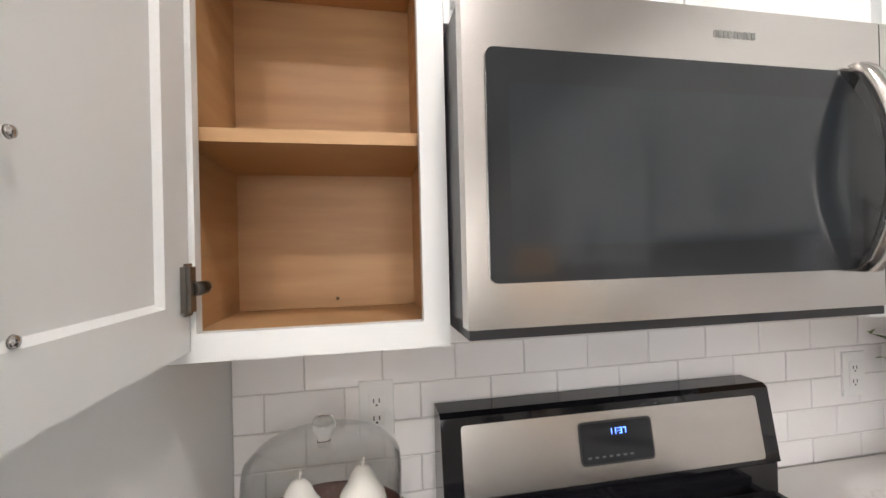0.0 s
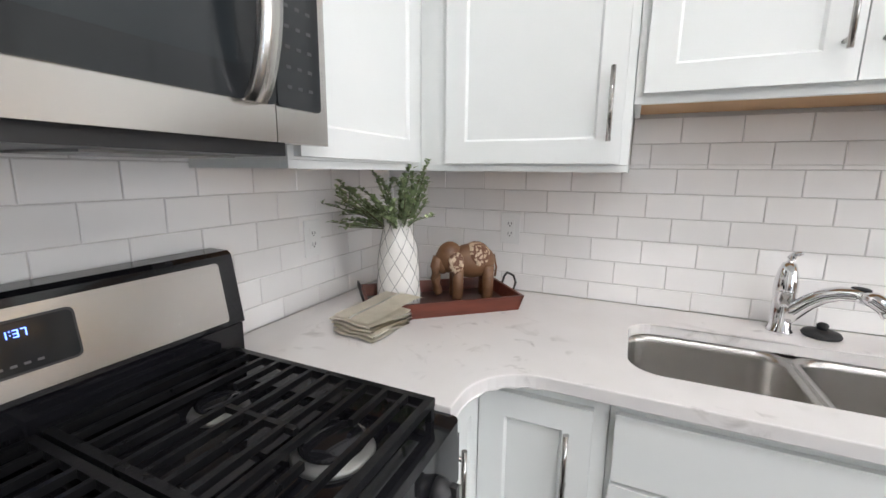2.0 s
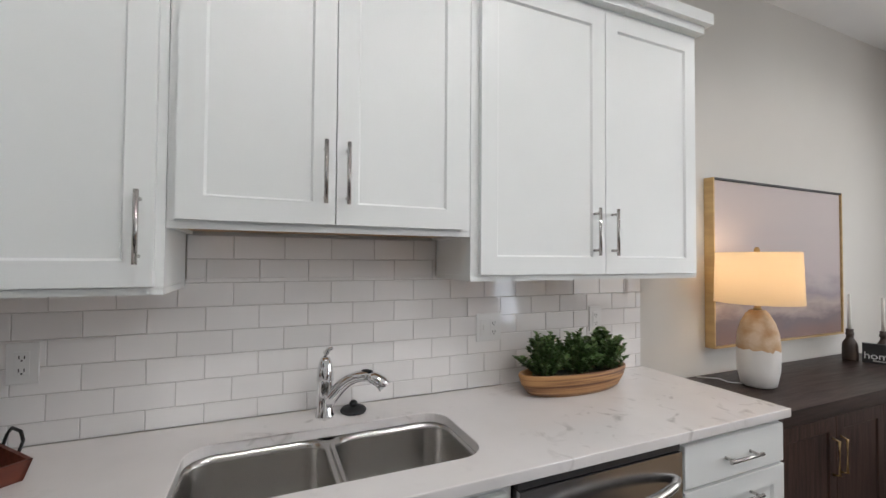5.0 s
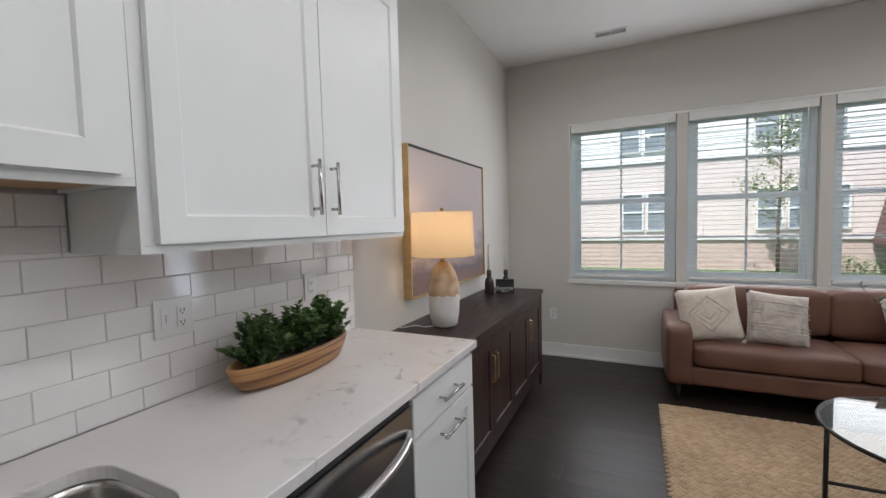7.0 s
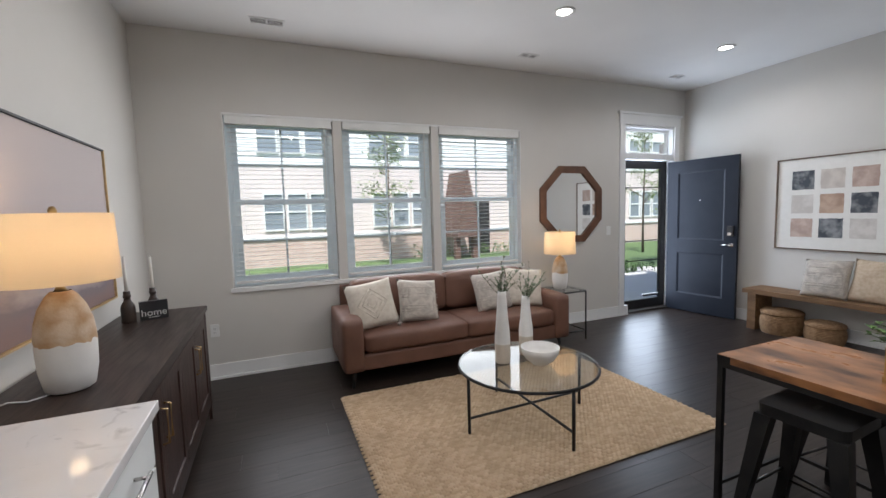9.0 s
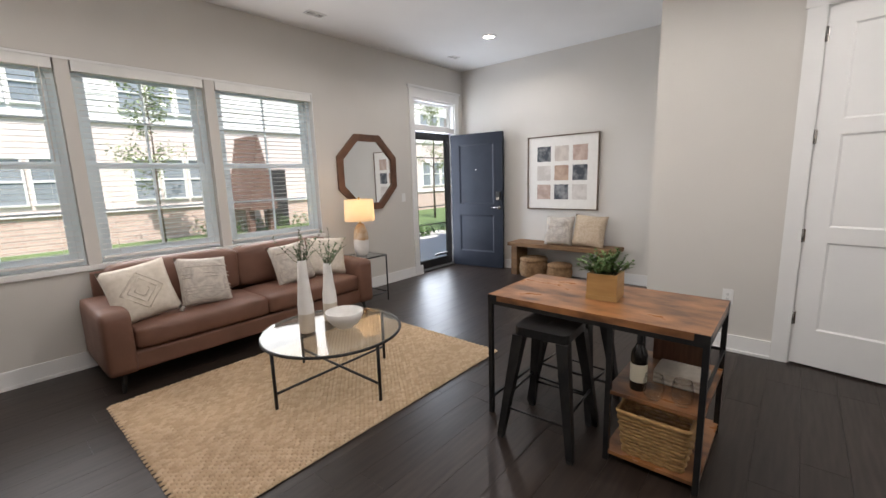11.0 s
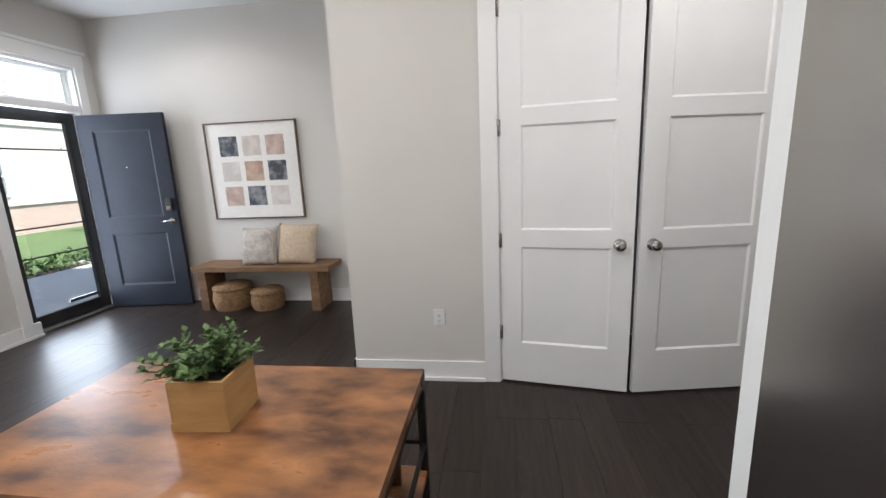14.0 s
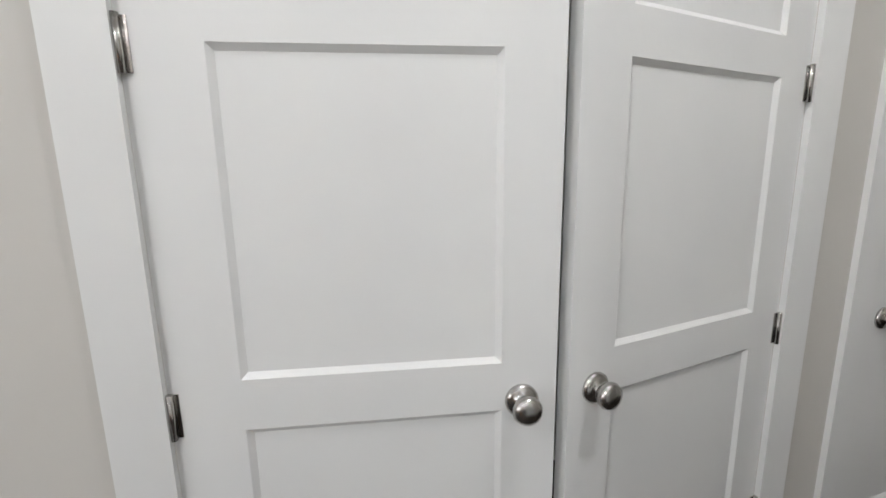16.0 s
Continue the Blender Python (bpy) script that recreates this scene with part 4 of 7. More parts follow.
turned("knob", RUBBER, st, [(0.0, 0.02), (0.012, 0.02), (0.014, 0.032), (0.008, 0.038), (0.0, 0.038)], n=14)


def outlet(label, m, kinds):
    """A wall plate facing local -y, centred at m, with outlets ("o") or switches ("s") side by side."""
    o = thing("wall_plate", label, "outlet", group="wall plates")
    w = 0.036 + 0.023 * (len(kinds) - 1)
    bm = bmesh.new()
    box(bm, -w, -0.006, -0.058, w, 0, 0.058)
    bmesh.ops.transform(bm, matrix=m, verts=bm.verts)
    part("plate", bm, PLATE, o, bevel=0.002)
    for k, kd in enumerate(kinds):
        cx = (k - (len(kinds) - 1) / 2) * 0.046
        bm = bmesh.new()
        box(bm, cx - 0.0165, -0.0085, -0.033, cx + 0.0165, -0.006, 0.033)
        bmesh.ops.transform(bm, matrix=m, verts=bm.verts)
        f = part("insert", bm, PLATE, o, bevel=0.0008)
        bm = bmesh.new()
        if kd == "o":
            for zz in (-0.019, 0.017):
                for xx in (-0.006, 0.0055):
                    box(bm, cx + xx - 0.0012, -0.0092, zz - 0.004, cx + xx + 0.0012, -0.0086, zz + 0.005)
                box(bm, cx - 0.002, -0.0092, zz - 0.011, cx + 0.002, -0.0086, zz - 0.007)
        else:
            box(bm, cx - 0.005, -0.013, -0.012, cx + 0.005, -0.0086, 0.012)
        bmesh.ops.transform(bm, matrix=m, verts=bm.verts)
        sl = part("slots" if kd == "o" else "toggle", bm, BLACKP if kd == "o" else PLATE, f)
        if kd == "o":
            sl["kind"] = "stuff"
    return o


XT, YT = XE - 0.008, YN - 0.008     # tile faces
outlet("white duplex outlet in the tiled backsplash", east(XT, 0.909, 1.148), "o")
outlet("white two-gang switch and outlet plate in the backsplash", east(XT, -0.572, 1.163), "so")
outlet("white duplex outlet in the tiled backsplash", east(XT, -1.150, 1.170), "o")
outlet("white duplex outlet in the tiled backsplash", Matrix.Translation((0.142, YT, 1.164)), "o")
outlet("white duplex outlet in the tiled backsplash", Matrix.Translation((1.385, YT, 1.138)), "o")
WESTF = Matrix(((0, -1, 0, 0), (1, 0, 0, 0), (0, 0, 1, 0), (0, 0, 0, 1)))
outlet("white duplex outlet on the painted wall", Matrix.Translation((XC, -0.305, 0.440)) @ WESTF, "o")
outlet("white duplex outlet on the painted wall", Matrix.Translation((1.40, YS, 0.450)) @ pose(0, 0, 0, 0, 0, 180), "o")
outlet("white light switch beside the entrance", Matrix.Translation((-3.22, YS, 1.165)) @ pose(0, 0, 0, 0, 0, 180), "s")

# refrigerator and its enclosing panels
shell("fridge_panel_east", CAB, (-0.160, 0.66, 0, -0.139, YN - 0.002, UT), label="white full-height panel beside the refrigerator", category="panel")
shell("fridge_panel_west", CAB, (-1.294, 0.598, 0, -1.212, YN - 0.006, UT), label="white full-height panel beside the refrigerator", category="panel")
fr = thing("refrigerator", "stainless steel side-by-side refrigerator with long bowed handles", "refrigerator")
FX0, FX1, FY, FM = -1.172, -0.196, 0.560, -0.730
boxes("body", mat("fridge_side", (0.10, 0.10, 0.102), rough=0.45), fr, (FX0 + 0.006, FY + 0.065, 0.02, FX1 - 0.006, YN - 0.03, 1.76), bevel=0.004)
for a, b in ((FX0, FM - 0.003), (FM + 0.003, FX1)):
    boxes("door", STEELV, fr, (a, FY, 0.09, b, FY + 0.062, 1.78), bevel=0.008, segs=3)
boxes("kick_grille", BLACKP, fr, (FX0 + 0.01, FY + 0.03, 0.0, FX1 - 0.01, FY + 0.062, 0.085))
for xx in (FM - 0.024, FM + 0.024):
    bm = bmesh.new()
    n = 18
    pts = [(xx, FY - 0.004 - 0.040 * math.sin(math.pi * k / n) ** 0.4, 0.66 + 0.84 * k / n) for k in range(n + 1)]
    tube(bm, pts, 0.0115, 12)
    part("handle", bm, STEELV, fr)
u = thing("upper_cabinet", "white shaker cabinet over the refrigerator", "cabinet", group="kitchen upper cabinets")
boxes("body", CAB, u, (-1.205, 0.80, 1.83, -0.161, YN - 0.01, UT))
for a in (-1.175, -0.680):
    cab_door(u, "door", 0.468, UT - 1.83 - 0.03, Matrix.Translation((a, 0.799, 1.845)), (0.43 if a < -1 else 0.03, 0.12, True, 0.15))


# ---- ceiling fixtures ----
def downlight(x, y, watts=30):
    d = thing("downlight", "lit round recessed ceiling downlight", "downlight", x, y, ZC, group="ceiling downlights")
    turned("trim_ring", CEIL, d, [(0.062, -0.001), (0.085, -0.001), (0.088, -0.006), (0.080, -0.009), (0.062, -0.007)], n=28)
    turned("lens", CANLIGHT, d, [(0.0, -0.004), (0.061, -0.004), (0.061, -0.002)], n=28)
    lamp("downlight_lamp", "SPOT", x, y, ZC - 0.02, watts, (1.0, 0.975, 0.945), 0.06, spot=168)


# only the first two are in view; six unseen ones are added for light
for x, y, w in ((-1.43, -2.85, 19), (-3.52, -2.92, 24), (0.62, -2.85, 17), (-0.25, -1.0, 22), (0.45, -1.0, 11), (-1.55, -1.0, 36), (0.42, 0.22, 27), (-2.1, 1.2, 36)):
    downlight(x, y, w)


def ceiling_vent(x, y, w, d, n):
    v = thing("ceiling_vent", "small white ceiling air vent", "vent", x, y, ZC, group="ceiling vents")
    dark = mat("vent_shadow", (0.06, 0.058, 0.055), rough=0.8)
    boxes("frame", CEIL, v, (-w, -d, -0.008, w, -d + 0.012, -0.0005), (-w, d - 0.012, -0.008, w, d, -0.0005), (-w, -d + 0.012, -0.008, -w + 0.012, d - 0.012, -0.0005), (w - 0.012, -d + 0.012, -0.008, w, d - 0.012, -0.0005), (-0.006, -d + 0.012, -0.008, 0.006, d - 0.012, -0.0005))
    boxes("backing", dark, v, (-w + 0.012, -d + 0.012, -0.002, w - 0.012, d - 0.012, -0.0006))
    for k in range(n):
        yy = -d + 0.02 + (2 * d - 0.04) * k / (n - 1)
        boxes("slat", CEIL, v, (-w + 0.012, yy - 0.002, -0.0045, w - 0.012, yy + 0.002, -0.003))


ceiling_vent(0.81, -3.80, 0.135, 0.055, 6)
ceiling_vent(-1.70, -3.75, 0.10, 0.05, 5)
ceiling_vent(-3.88, -3.75, 0.08, 0.05, 5)


# ---- range ----
rg = thing("gas_range", "stainless and black gas range with cast-iron grates", "range")
RX0, RX1, RY0, RY1, RZ = 0.259, 1.019, 0.775, YN - 0.012, 0.905
RM = (RX0 + RX1) / 2
boxes("body", BLACKP, rg, (RX0 + 0.002, RY0 + 0.045, 0.02, RX1 - 0.002, RY1, RZ - 0.03), bevel=0.003)
bm = bmesh.new()
prism(bm, rounded(RX0, RY0, RX1, RY1 - 0.02, 0.018, 4), RZ - 0.03, RZ)
part("cooktop", bm, ENAMEL, rg, "glossy black enamel cooktop", bevel=0.006)
bm = bmesh.new()
prof = [(1.346, RZ), (1.346, RZ + 0.085), (1.338, RZ + 0.092), (1.366, RZ + 0.250), (1.378, RZ + 0.258), (RY1, RZ + 0.258), (RY1, RZ)]
for k, x in enumerate((RX0 + 0.004, RX1 + 0.014)):
    vs = [bm.verts.new((x, y, z)) for y, z in prof]
    if k == 0:
        first = vs
    bm.faces.new(vs)
for k in range(len(prof)):
    bm.faces.new((first[k], first[(k + 1) % len(prof)], vs[(k + 1) % len(prof)], vs[k]))
bg = part("backguard", bm, ENAMEL, rg, "glossy black backguard", bevel=0.004)
tilt = math.atan2(0.028, 0.158)


def on_guard(name, x0, z0, x1, z1, d0, d1, material, parent, label="", bevel=0.0, r=0.0):
    """A plate on the sloping face of the backguard; z is measured up the slope."""
    bm = bmesh.new()
    if r:
        prism(bm, rounded(x0, z0, x1, z1, r, 4), d0, d1)
        bmesh.ops.transform(bm, matrix=pose(0, 0, 0, 90, 0, 0), verts=bm.verts)
    else:
        box(bm, x0, -d1, z0, x1, -d0, z1)
    bmesh.ops.transform(bm, matrix=Matrix.Translation((0, 1.338, RZ + 0.092)) @ Matrix.Rotation(-tilt, 4, "X"), verts=bm.verts)
    return part(name, bm, material, parent, label, bevel)


sp = on_guard("control_plate", RX0 + 0.044, 0.010, RX1 - 0.026, 0.146, 0.0005, 0.003, STEEL, bg, "brushed steel control plate", r=0.008)
dp = on_guard("display", RM - 0.085, 0.046, RM + 0.077, 0.124, 0.003, 0.006, DGLASS, sp, "black clock display", r=0.008)
ring = on_guard("display_rim", RM - 0.089, 0.042, RM + 0.081, 0.128, 0.0028, 0.0045, BLACKP, sp, r=0.010)
# clock: 11:37 in blue seven-segment strokes
bm = bmesh.new()
SEG = {"1": "bc", "3": "abcdg", "7": "abc"}
cx = RM - 0.021
for ch in "11:37":
    w, h, s = 0.0065, 0.012, 0.0015
    if ch == ":":
        for zz in (0.004, 0.010):
            box(bm, cx, -0.0072, 0.100 + zz, cx + s, -0.0062, 0.100 + zz + s)
        cx += 0.004
        continue
    spots = {"a": (0, h - s, w, h), "b": (w - s, h / 2, w, h), "c": (w - s, 0, w, h / 2), "d": (0, 0, w, s), "e": (0, 0, s, h / 2), "f": (0, h / 2, s, h), "g": (0, h / 2 - s / 2, w, h / 2 + s / 2)}
    for q in SEG[ch]:
        a, b, c, d = spots[q]
        box(bm, cx + a, -0.0072, 0.100 + b, cx + c, -0.0062, 0.100 + d)
    cx += 0.0095
bmesh.ops.transform(bm, matrix=Matrix.Translation((0, 1.338, RZ + 0.092)) @ Matrix.Rotation(-tilt, 4, "X"), verts=bm.verts)
part("clock_digits", bm, BLUELED, dp, "blue lit clock digits reading 11:37")
for k in range(7):
    on_guard("button", RM - 0.074 + 0.016 * k, 0.056, RM - 0.066 + 0.016 * k, 0.060, 0.0061, 0.0066, mat("dim_print", (0.10, 0.10, 0.105), rough=0.5) if k == 0 else bpy.data.materials["dim_print"], dp)
# burners and grates
for bx, by, br in ((RX0 + 0.165, 1.190, 0.036), (RX0 + 0.165, 0.925, 0.044), (RM, 1.055, 0.034), (RX1 - 0.175, 1.190, 0.038), (RX1 - 0.175, 0.925, 0.052)):
    b = turned("burner", GALV, rg, [(0.0, RZ + 0.001), (br + 0.016, RZ + 0.001), (br + 0.012, RZ + 0.008), (br, RZ + 0.012), (br, RZ + 0.016), (0.0, RZ + 0.016)], bx, by, 24, "burner head")
    turned("burner_cap", ENAMEL, b, [(0.0, RZ + 0.0165), (br + 0.002, RZ + 0.0165), (br + 0.003, RZ + 0.021), (br - 0.006, RZ + 0.025), (0.0, RZ + 0.026)], bx, by, 24)
GZ0, GZ1 = RZ + 0.028, RZ + 0.044
secs = [(RX0 + 0.028, RM - 0.004), (RM + 0.004, RX1 - 0.028)]
for a, b in secs:
    g = thing("grate", "black cast-iron stove grate", "grate", group="grates on the range")
    boxes("grate_frame", IRON, g, (a, 0.815, GZ0, a + 0.014, 1.320, GZ1), (b - 0.014, 0.815, GZ0, b, 1.320, GZ1), (a + 0.014, 0.815, GZ0, b - 0.014, 0.829, GZ1), (a + 0.014, 1.306, GZ0, b - 0.014, 1.320, GZ1), bevel=0.004)
    for k in range(1, 11):
        yy = 0.822 + 0.491 * k / 11
        full = k not in (2, 8)
        if full:
            boxes("bar", IRON, g, (a + 0.014, yy - 0.0046, GZ0 + 0.003, b - 0.014, yy + 0.0046, GZ1), bevel=0.003)
        else:
            c = (a + b) / 2
            boxes("bar", IRON, g, (a + 0.014, yy - 0.0046, GZ0 + 0.003, c - 0.055, yy + 0.0046, GZ1), bevel=0.003)
            boxes("bar", IRON, g, (c + 0.055, yy - 0.0046, GZ0 + 0.003, b - 0.014, yy + 0.0046, GZ1), bevel=0.003)
    c = (a + b) / 2
    for y0, y1 in ((0.975, 1.130),):
        boxes("cross_bar", IRON, g, (c - 0.0055, y0, GZ0 + 0.0035, c + 0.0055, y1, GZ1 - 0.001), bevel=0.003)
    for x in (a, b - 0.014):
        for y in (0.815, 1.306):
            boxes("foot", IRON, g, (x + 0.001, y + 0.001, RZ + 0.0005, x + 0.013, y + 0.013, GZ0 + 0.001))
# front: knobs, oven door
boxes("knob_panel", ENAMEL, rg, (RX0 + 0.002, RY0 + 0.002, 0.775, RX1 - 0.002, RY0 + 0.046, RZ - 0.031), bevel=0.004)
for k in range(5):
    bm = bmesh.new()
    lathe(bm, [(0, 0), (0.024, 0), (0.023, 0.012), (0.018, 0.030), (0.0, 0.032)], n=20)
    box(bm, -0.006, -0.021, 0.028, 0.006, 0.021, 0.040)
    bmesh.ops.transform(bm, matrix=pose(RX0 + 0.10 + 0.139 * k, RY0 + 0.002, 0.832, 90, 0, 0), verts=bm.verts)
    part("knob", bm, BLACKP, rg)
od = boxes("oven_door", STEEL, rg, (RX0 + 0.003, RY0 - 0.005, 0.22, RX1 - 0.003, RY0 + 0.044, 0.768), bevel=0.005)
boxes("oven_window", DGLASS, od, (RX0 + 0.12, RY0 - 0.008, 0.36, RX1 - 0.12, RY0 - 0.004, 0.64))
rod("oven_handle", STEEL, od, [(RX0 + 0.05, RY0 - 0.05, 0.715), (RX1 - 0.05, RY0 - 0.05, 0.715)], 0.012, 12)
boxes("handle_post", STEEL, od, (RX0 + 0.06, RY0 - 0.05, 0.705, RX0 + 0.08, RY0 - 0.004, 0.725), (RX1 - 0.08, RY0 - 0.05, 0.705, RX1 - 0.06, RY0 - 0.004, 0.725))
boxes("warming_drawer", STEEL, rg, (RX0 + 0.003, RY0 - 0.003, 0.03, RX1 - 0.003, RY0 + 0.044, 0.212), bevel=0.005)

# ---- microwave over the range ----
mw = thing("microwave", "stainless over-the-range microwave with a dark glass door", "microwave")
MX0, MX1, MY, MZ0, MZ1 = 0.244, 0.999, 1.040, 1.392, 1.808
boxes("body", mat("microwave_case", (0.10, 0.10, 0.105), (0.085, 0.085, 0.09), rough=0.4), mw, (MX0 + 0.004, MY + 0.030, MZ0 + 0.004, MX1 - 0.004, YN - 0.012, MZ1 - 0.002))
boxes("vent_bottom", BLACKP, mw, (MX0 + 0.01, MY + 0.035, MZ0 - 0.020, MX1 - 0.07, YN - 0.03, MZ0 + 0.003), bevel=0.006)
for a in (0.33, 0.66):
    boxes("grease_filter", GALV, mw, (a, 1.14, MZ0 - 0.024, a + 0.22, 1.34, MZ0 - 0.0205), bevel=0.001)
dr = boxes("door", STEEL, mw, (MX0, MY, MZ0, 0.878, MY + 0.028, MZ1), bevel=0.004)
cp = boxes("control_panel", STEEL, mw, (0.880, MY, MZ0, MX1, MY + 0.028, MZ1), bevel=0.004)
bm = bmesh.new()
prism(bm, rounded(MX0 + 0.028, MZ0 + 0.055, 0.8775, MZ1 - 0.076, 0.010, 4), 0, 0.004)
bmesh.ops.transform(bm, matrix=pose(0, MY, 0, 90, 0, 0), verts=bm.verts)
part("door_glass", bm, DGLASS, dr, "dark reflective door glass")
bm = bmesh.new()
prism(bm, rounded(MX0 + 0.055, MZ0 + 0.100, 0.810, MZ1 - 0.118, 0.006, 3), 0.004, 0.0045)
bmesh.ops.transform(bm, matrix=pose(0, MY, 0, 90, 0, 0), verts=bm.verts)
part("door_screen", bm, SCREEN, dr)
bm = bmesh.new()
prism(bm, rounded(0.8805, MZ0 + 0.055, MX1 - 0.020, MZ1 - 0.076, 0.008, 4), 0, 0.004)
bmesh.ops.transform(bm, matrix=pose(0, MY, 0, 90, 0, 0), verts=bm.verts)
pg = part("panel_glass", bm, DGLASS, cp)
KEYP = mat("grey_print", (0.038, 0.038, 0.042), rough=0.4)
for r in range(6):
    for c in range(3):
        boxes("key_mark", KEYP, pg, (0.901 + 0.024 * c, MY - 0.0048, MZ0 + 0.085 + 0.030 * r, 0.911 + 0.024 * c, MY - 0.0042, MZ0 + 0.090 + 0.030 * r))
bm = bmesh.new()
for k in range(9):
    box(bm, 0.595 + 0.0075 * k, MY - 0.0012, MZ1 - 0.040, 0.600 + 0.0075 * k, MY - 0.0002, MZ1 - 0.031)
part("name_badge", bm, GALV, dr, "small grey name badge")
bm = bmesh.new()
n = 16
rings = []
for k in range(n + 1):
    t = k / n
    yy = MY - 0.010 - 0.042 * math.sin(math.pi * t) ** 0.7
    z = MZ0 + 0.052 + (MZ1 - MZ0 - 0.12) * t
    rings.append([bm.verts.new(p) for p in ((0.814, yy - 0.006, z), (0.831, yy - 0.010, z), (0.848, yy - 0.006, z), (0.848, yy + 0.007, z), (0.814, yy + 0.007, z))])
for a, b in zip(rings, rings[1:]):
    for k in range(5):
        bm.faces.new((a[k], a[(k + 1) % 5], b[(k + 1) % 5], b[k])).smooth = True
bm.faces.new(rings[0])
bm.faces.new(rings[-1])
part("handle", bm, STEEL, dr, "bowed brushed steel handle")

# ---- things on the worktop ----
ck = thing("cake_stand", "wood-topped cake stand on a galvanised foot", "cake stand", 0.050, 1.292, CT)
turned("foot", GALV, ck, [(0.0, 0.0), (0.085, 0.0), (0.088, 0.008), (0.078, 0.016), (0.066, 0.022), (0.062, 0.052), (0.075, 0.068), (0.11, 0.076), (0.0, 0.076)], n=36)
turned("rim", GALV, ck, [(0.0, 0.0765), (0.148, 0.0765), (0.150, 0.083), (0.0, 0.083)], n=40)
tp = turned("wood_plate", MAHOG, ck, [(0.0, 0.0835), (0.148, 0.0835), (0.152, 0.087), (0.152, 0.104), (0.146, 0.108), (0.138, 0.105), (0.0, 0.105)], n=40)
bm = bmesh.new()
box(bm, 0.000, -0.1545, 0.089, 0.042, -0.150, 0.099)
part("brass_plate", bm, BRASS, tp, "small brass label plate")
dm = thing("glass_dome", "clear glass cake dome with a ball knob", "glass dome", 0.050, 1.292, CT + 0.1055)
bm = bmesh.new()
lathe(bm, [(0.128, 0.0), (0.130, 0.10), (0.127, 0.125), (0.110, 0.142), (0.06, 0.150), (0.0, 0.151)], n=40)
lathe(bm, [(0.126, 0.0), (0.128, 0.10), (0.125, 0.123), (0.108, 0.140), (0.06, 0.148), (0.0, 0.149)], n=40)
part("bell", bm, CLEARG, dm)
turned("knob", glass("knob_glass", (0.95, 0.97, 0.96), thin=False), dm, [(0.0, 0.1515), (0.012, 0.1515), (0.010, 0.16), (0.019, 0.170), (0.021, 0.180), (0.015, 0.191), (0.0, 0.194)], n=20)
pear_prof = [(0.0, 0.0), (0.030, 0.002), (0.044, 0.018), (0.048, 0.036), (0.042, 0.058), (0.028, 0.078), (0.020, 0.096), (0.012, 0.106), (0.0, 0.109)]
for x, y, s in ((0.012, 1.268, 0.94), (0.112, 1.300, 0.90)):
    p = thing("ceramic_pear", "glossy white ceramic pear under the glass dome", "ornament", x, y, CT + 0.1055, group="ceramic pears")
    turned("fruit", GLOSSW, p, [(r * s, z * s) for r, z in pear_prof], n=28)
    rod("stalk", GLOSSW, p, [(0, 0, 0.107 * s), (0.003, 0.002, 0.122 * s)], 0.003, 6)


def sprays(parent, rng, material, roots, leaf, wide, per, stems=True, up=0.5, curl=0.3, stuff="foliage"):
    """Leafy stems: roots are (point, tip); leaves stand in pairs along each stem. Leaves are joined in one mesh."""
    bm, bs = bmesh.new(), bmesh.new()
    for p0, p1 in roots:
        p0, p1 = Vector(p0), Vector(p1)
        bend = Vector((rng.uniform(-1, 1), rng.uniform(-1, 1), rng.uniform(0, 1))) * (p1 - p0).length * curl * 0.4
        pts = [p0.lerp(p1, t) + bend * math.sin(math.pi * t) for t in (0, 0.25, 0.5, 0.75, 1.0)]
        tube(bs, pts, 0.0016, 5, 0.0008)
        for k in range(per):
            t = 0.12 + 0.88 * (k + rng.random() * 0.7) / per
            i = min(3, int(t * 4))
            o = pts[i].lerp(pts[i + 1], t * 4 - i)
            d = (pts[i + 1] - pts[i]).normalized()
            for side in (0, 1):
                az = rng.uniform(0, 2 * math.pi)
                v = Vector((math.cos(az), math.sin(az), rng.uniform(-0.15, up * 2)))
                v = (v + d * 0.5).normalized()
                s = v.cross(Vector((0, 0, 1)))
                s = s.normalized() if s.length > 0.01 else Vector((1, 0, 0))
                nn = s.cross(v)
                ln, wd = leaf * rng.uniform(0.65, 1.2), wide * rng.uniform(0.7, 1.2)
                a, b = bm.verts.new(o), bm.verts.new(o + v * ln - nn * 0.12 * ln)
                m = bm.verts.new(o + v * ln * 0.5)
                l, r = bm.verts.new(o + v * ln * 0.45 + s * wd + nn * wd * 0.4), bm.verts.new(o + v * ln * 0.45 - s * wd + nn * wd * 0.4)
                for f in ((a, l, m), (l, b, m), (a, m, r), (m, b, r)):
                    bm.faces.new(f).smooth = True
    st = part("stalk", bs, STEM, parent)
    lv = part("foliage", bm, material, parent)
    st["kind"] = lv["kind"] = "stuff"
    return lv


rng = random.Random(4)
LEAFV = mat('leaf_vase', (0.17, 0.24, 0.10), (0.34, 0.41, 0.23), rough=0.55, scale=40)
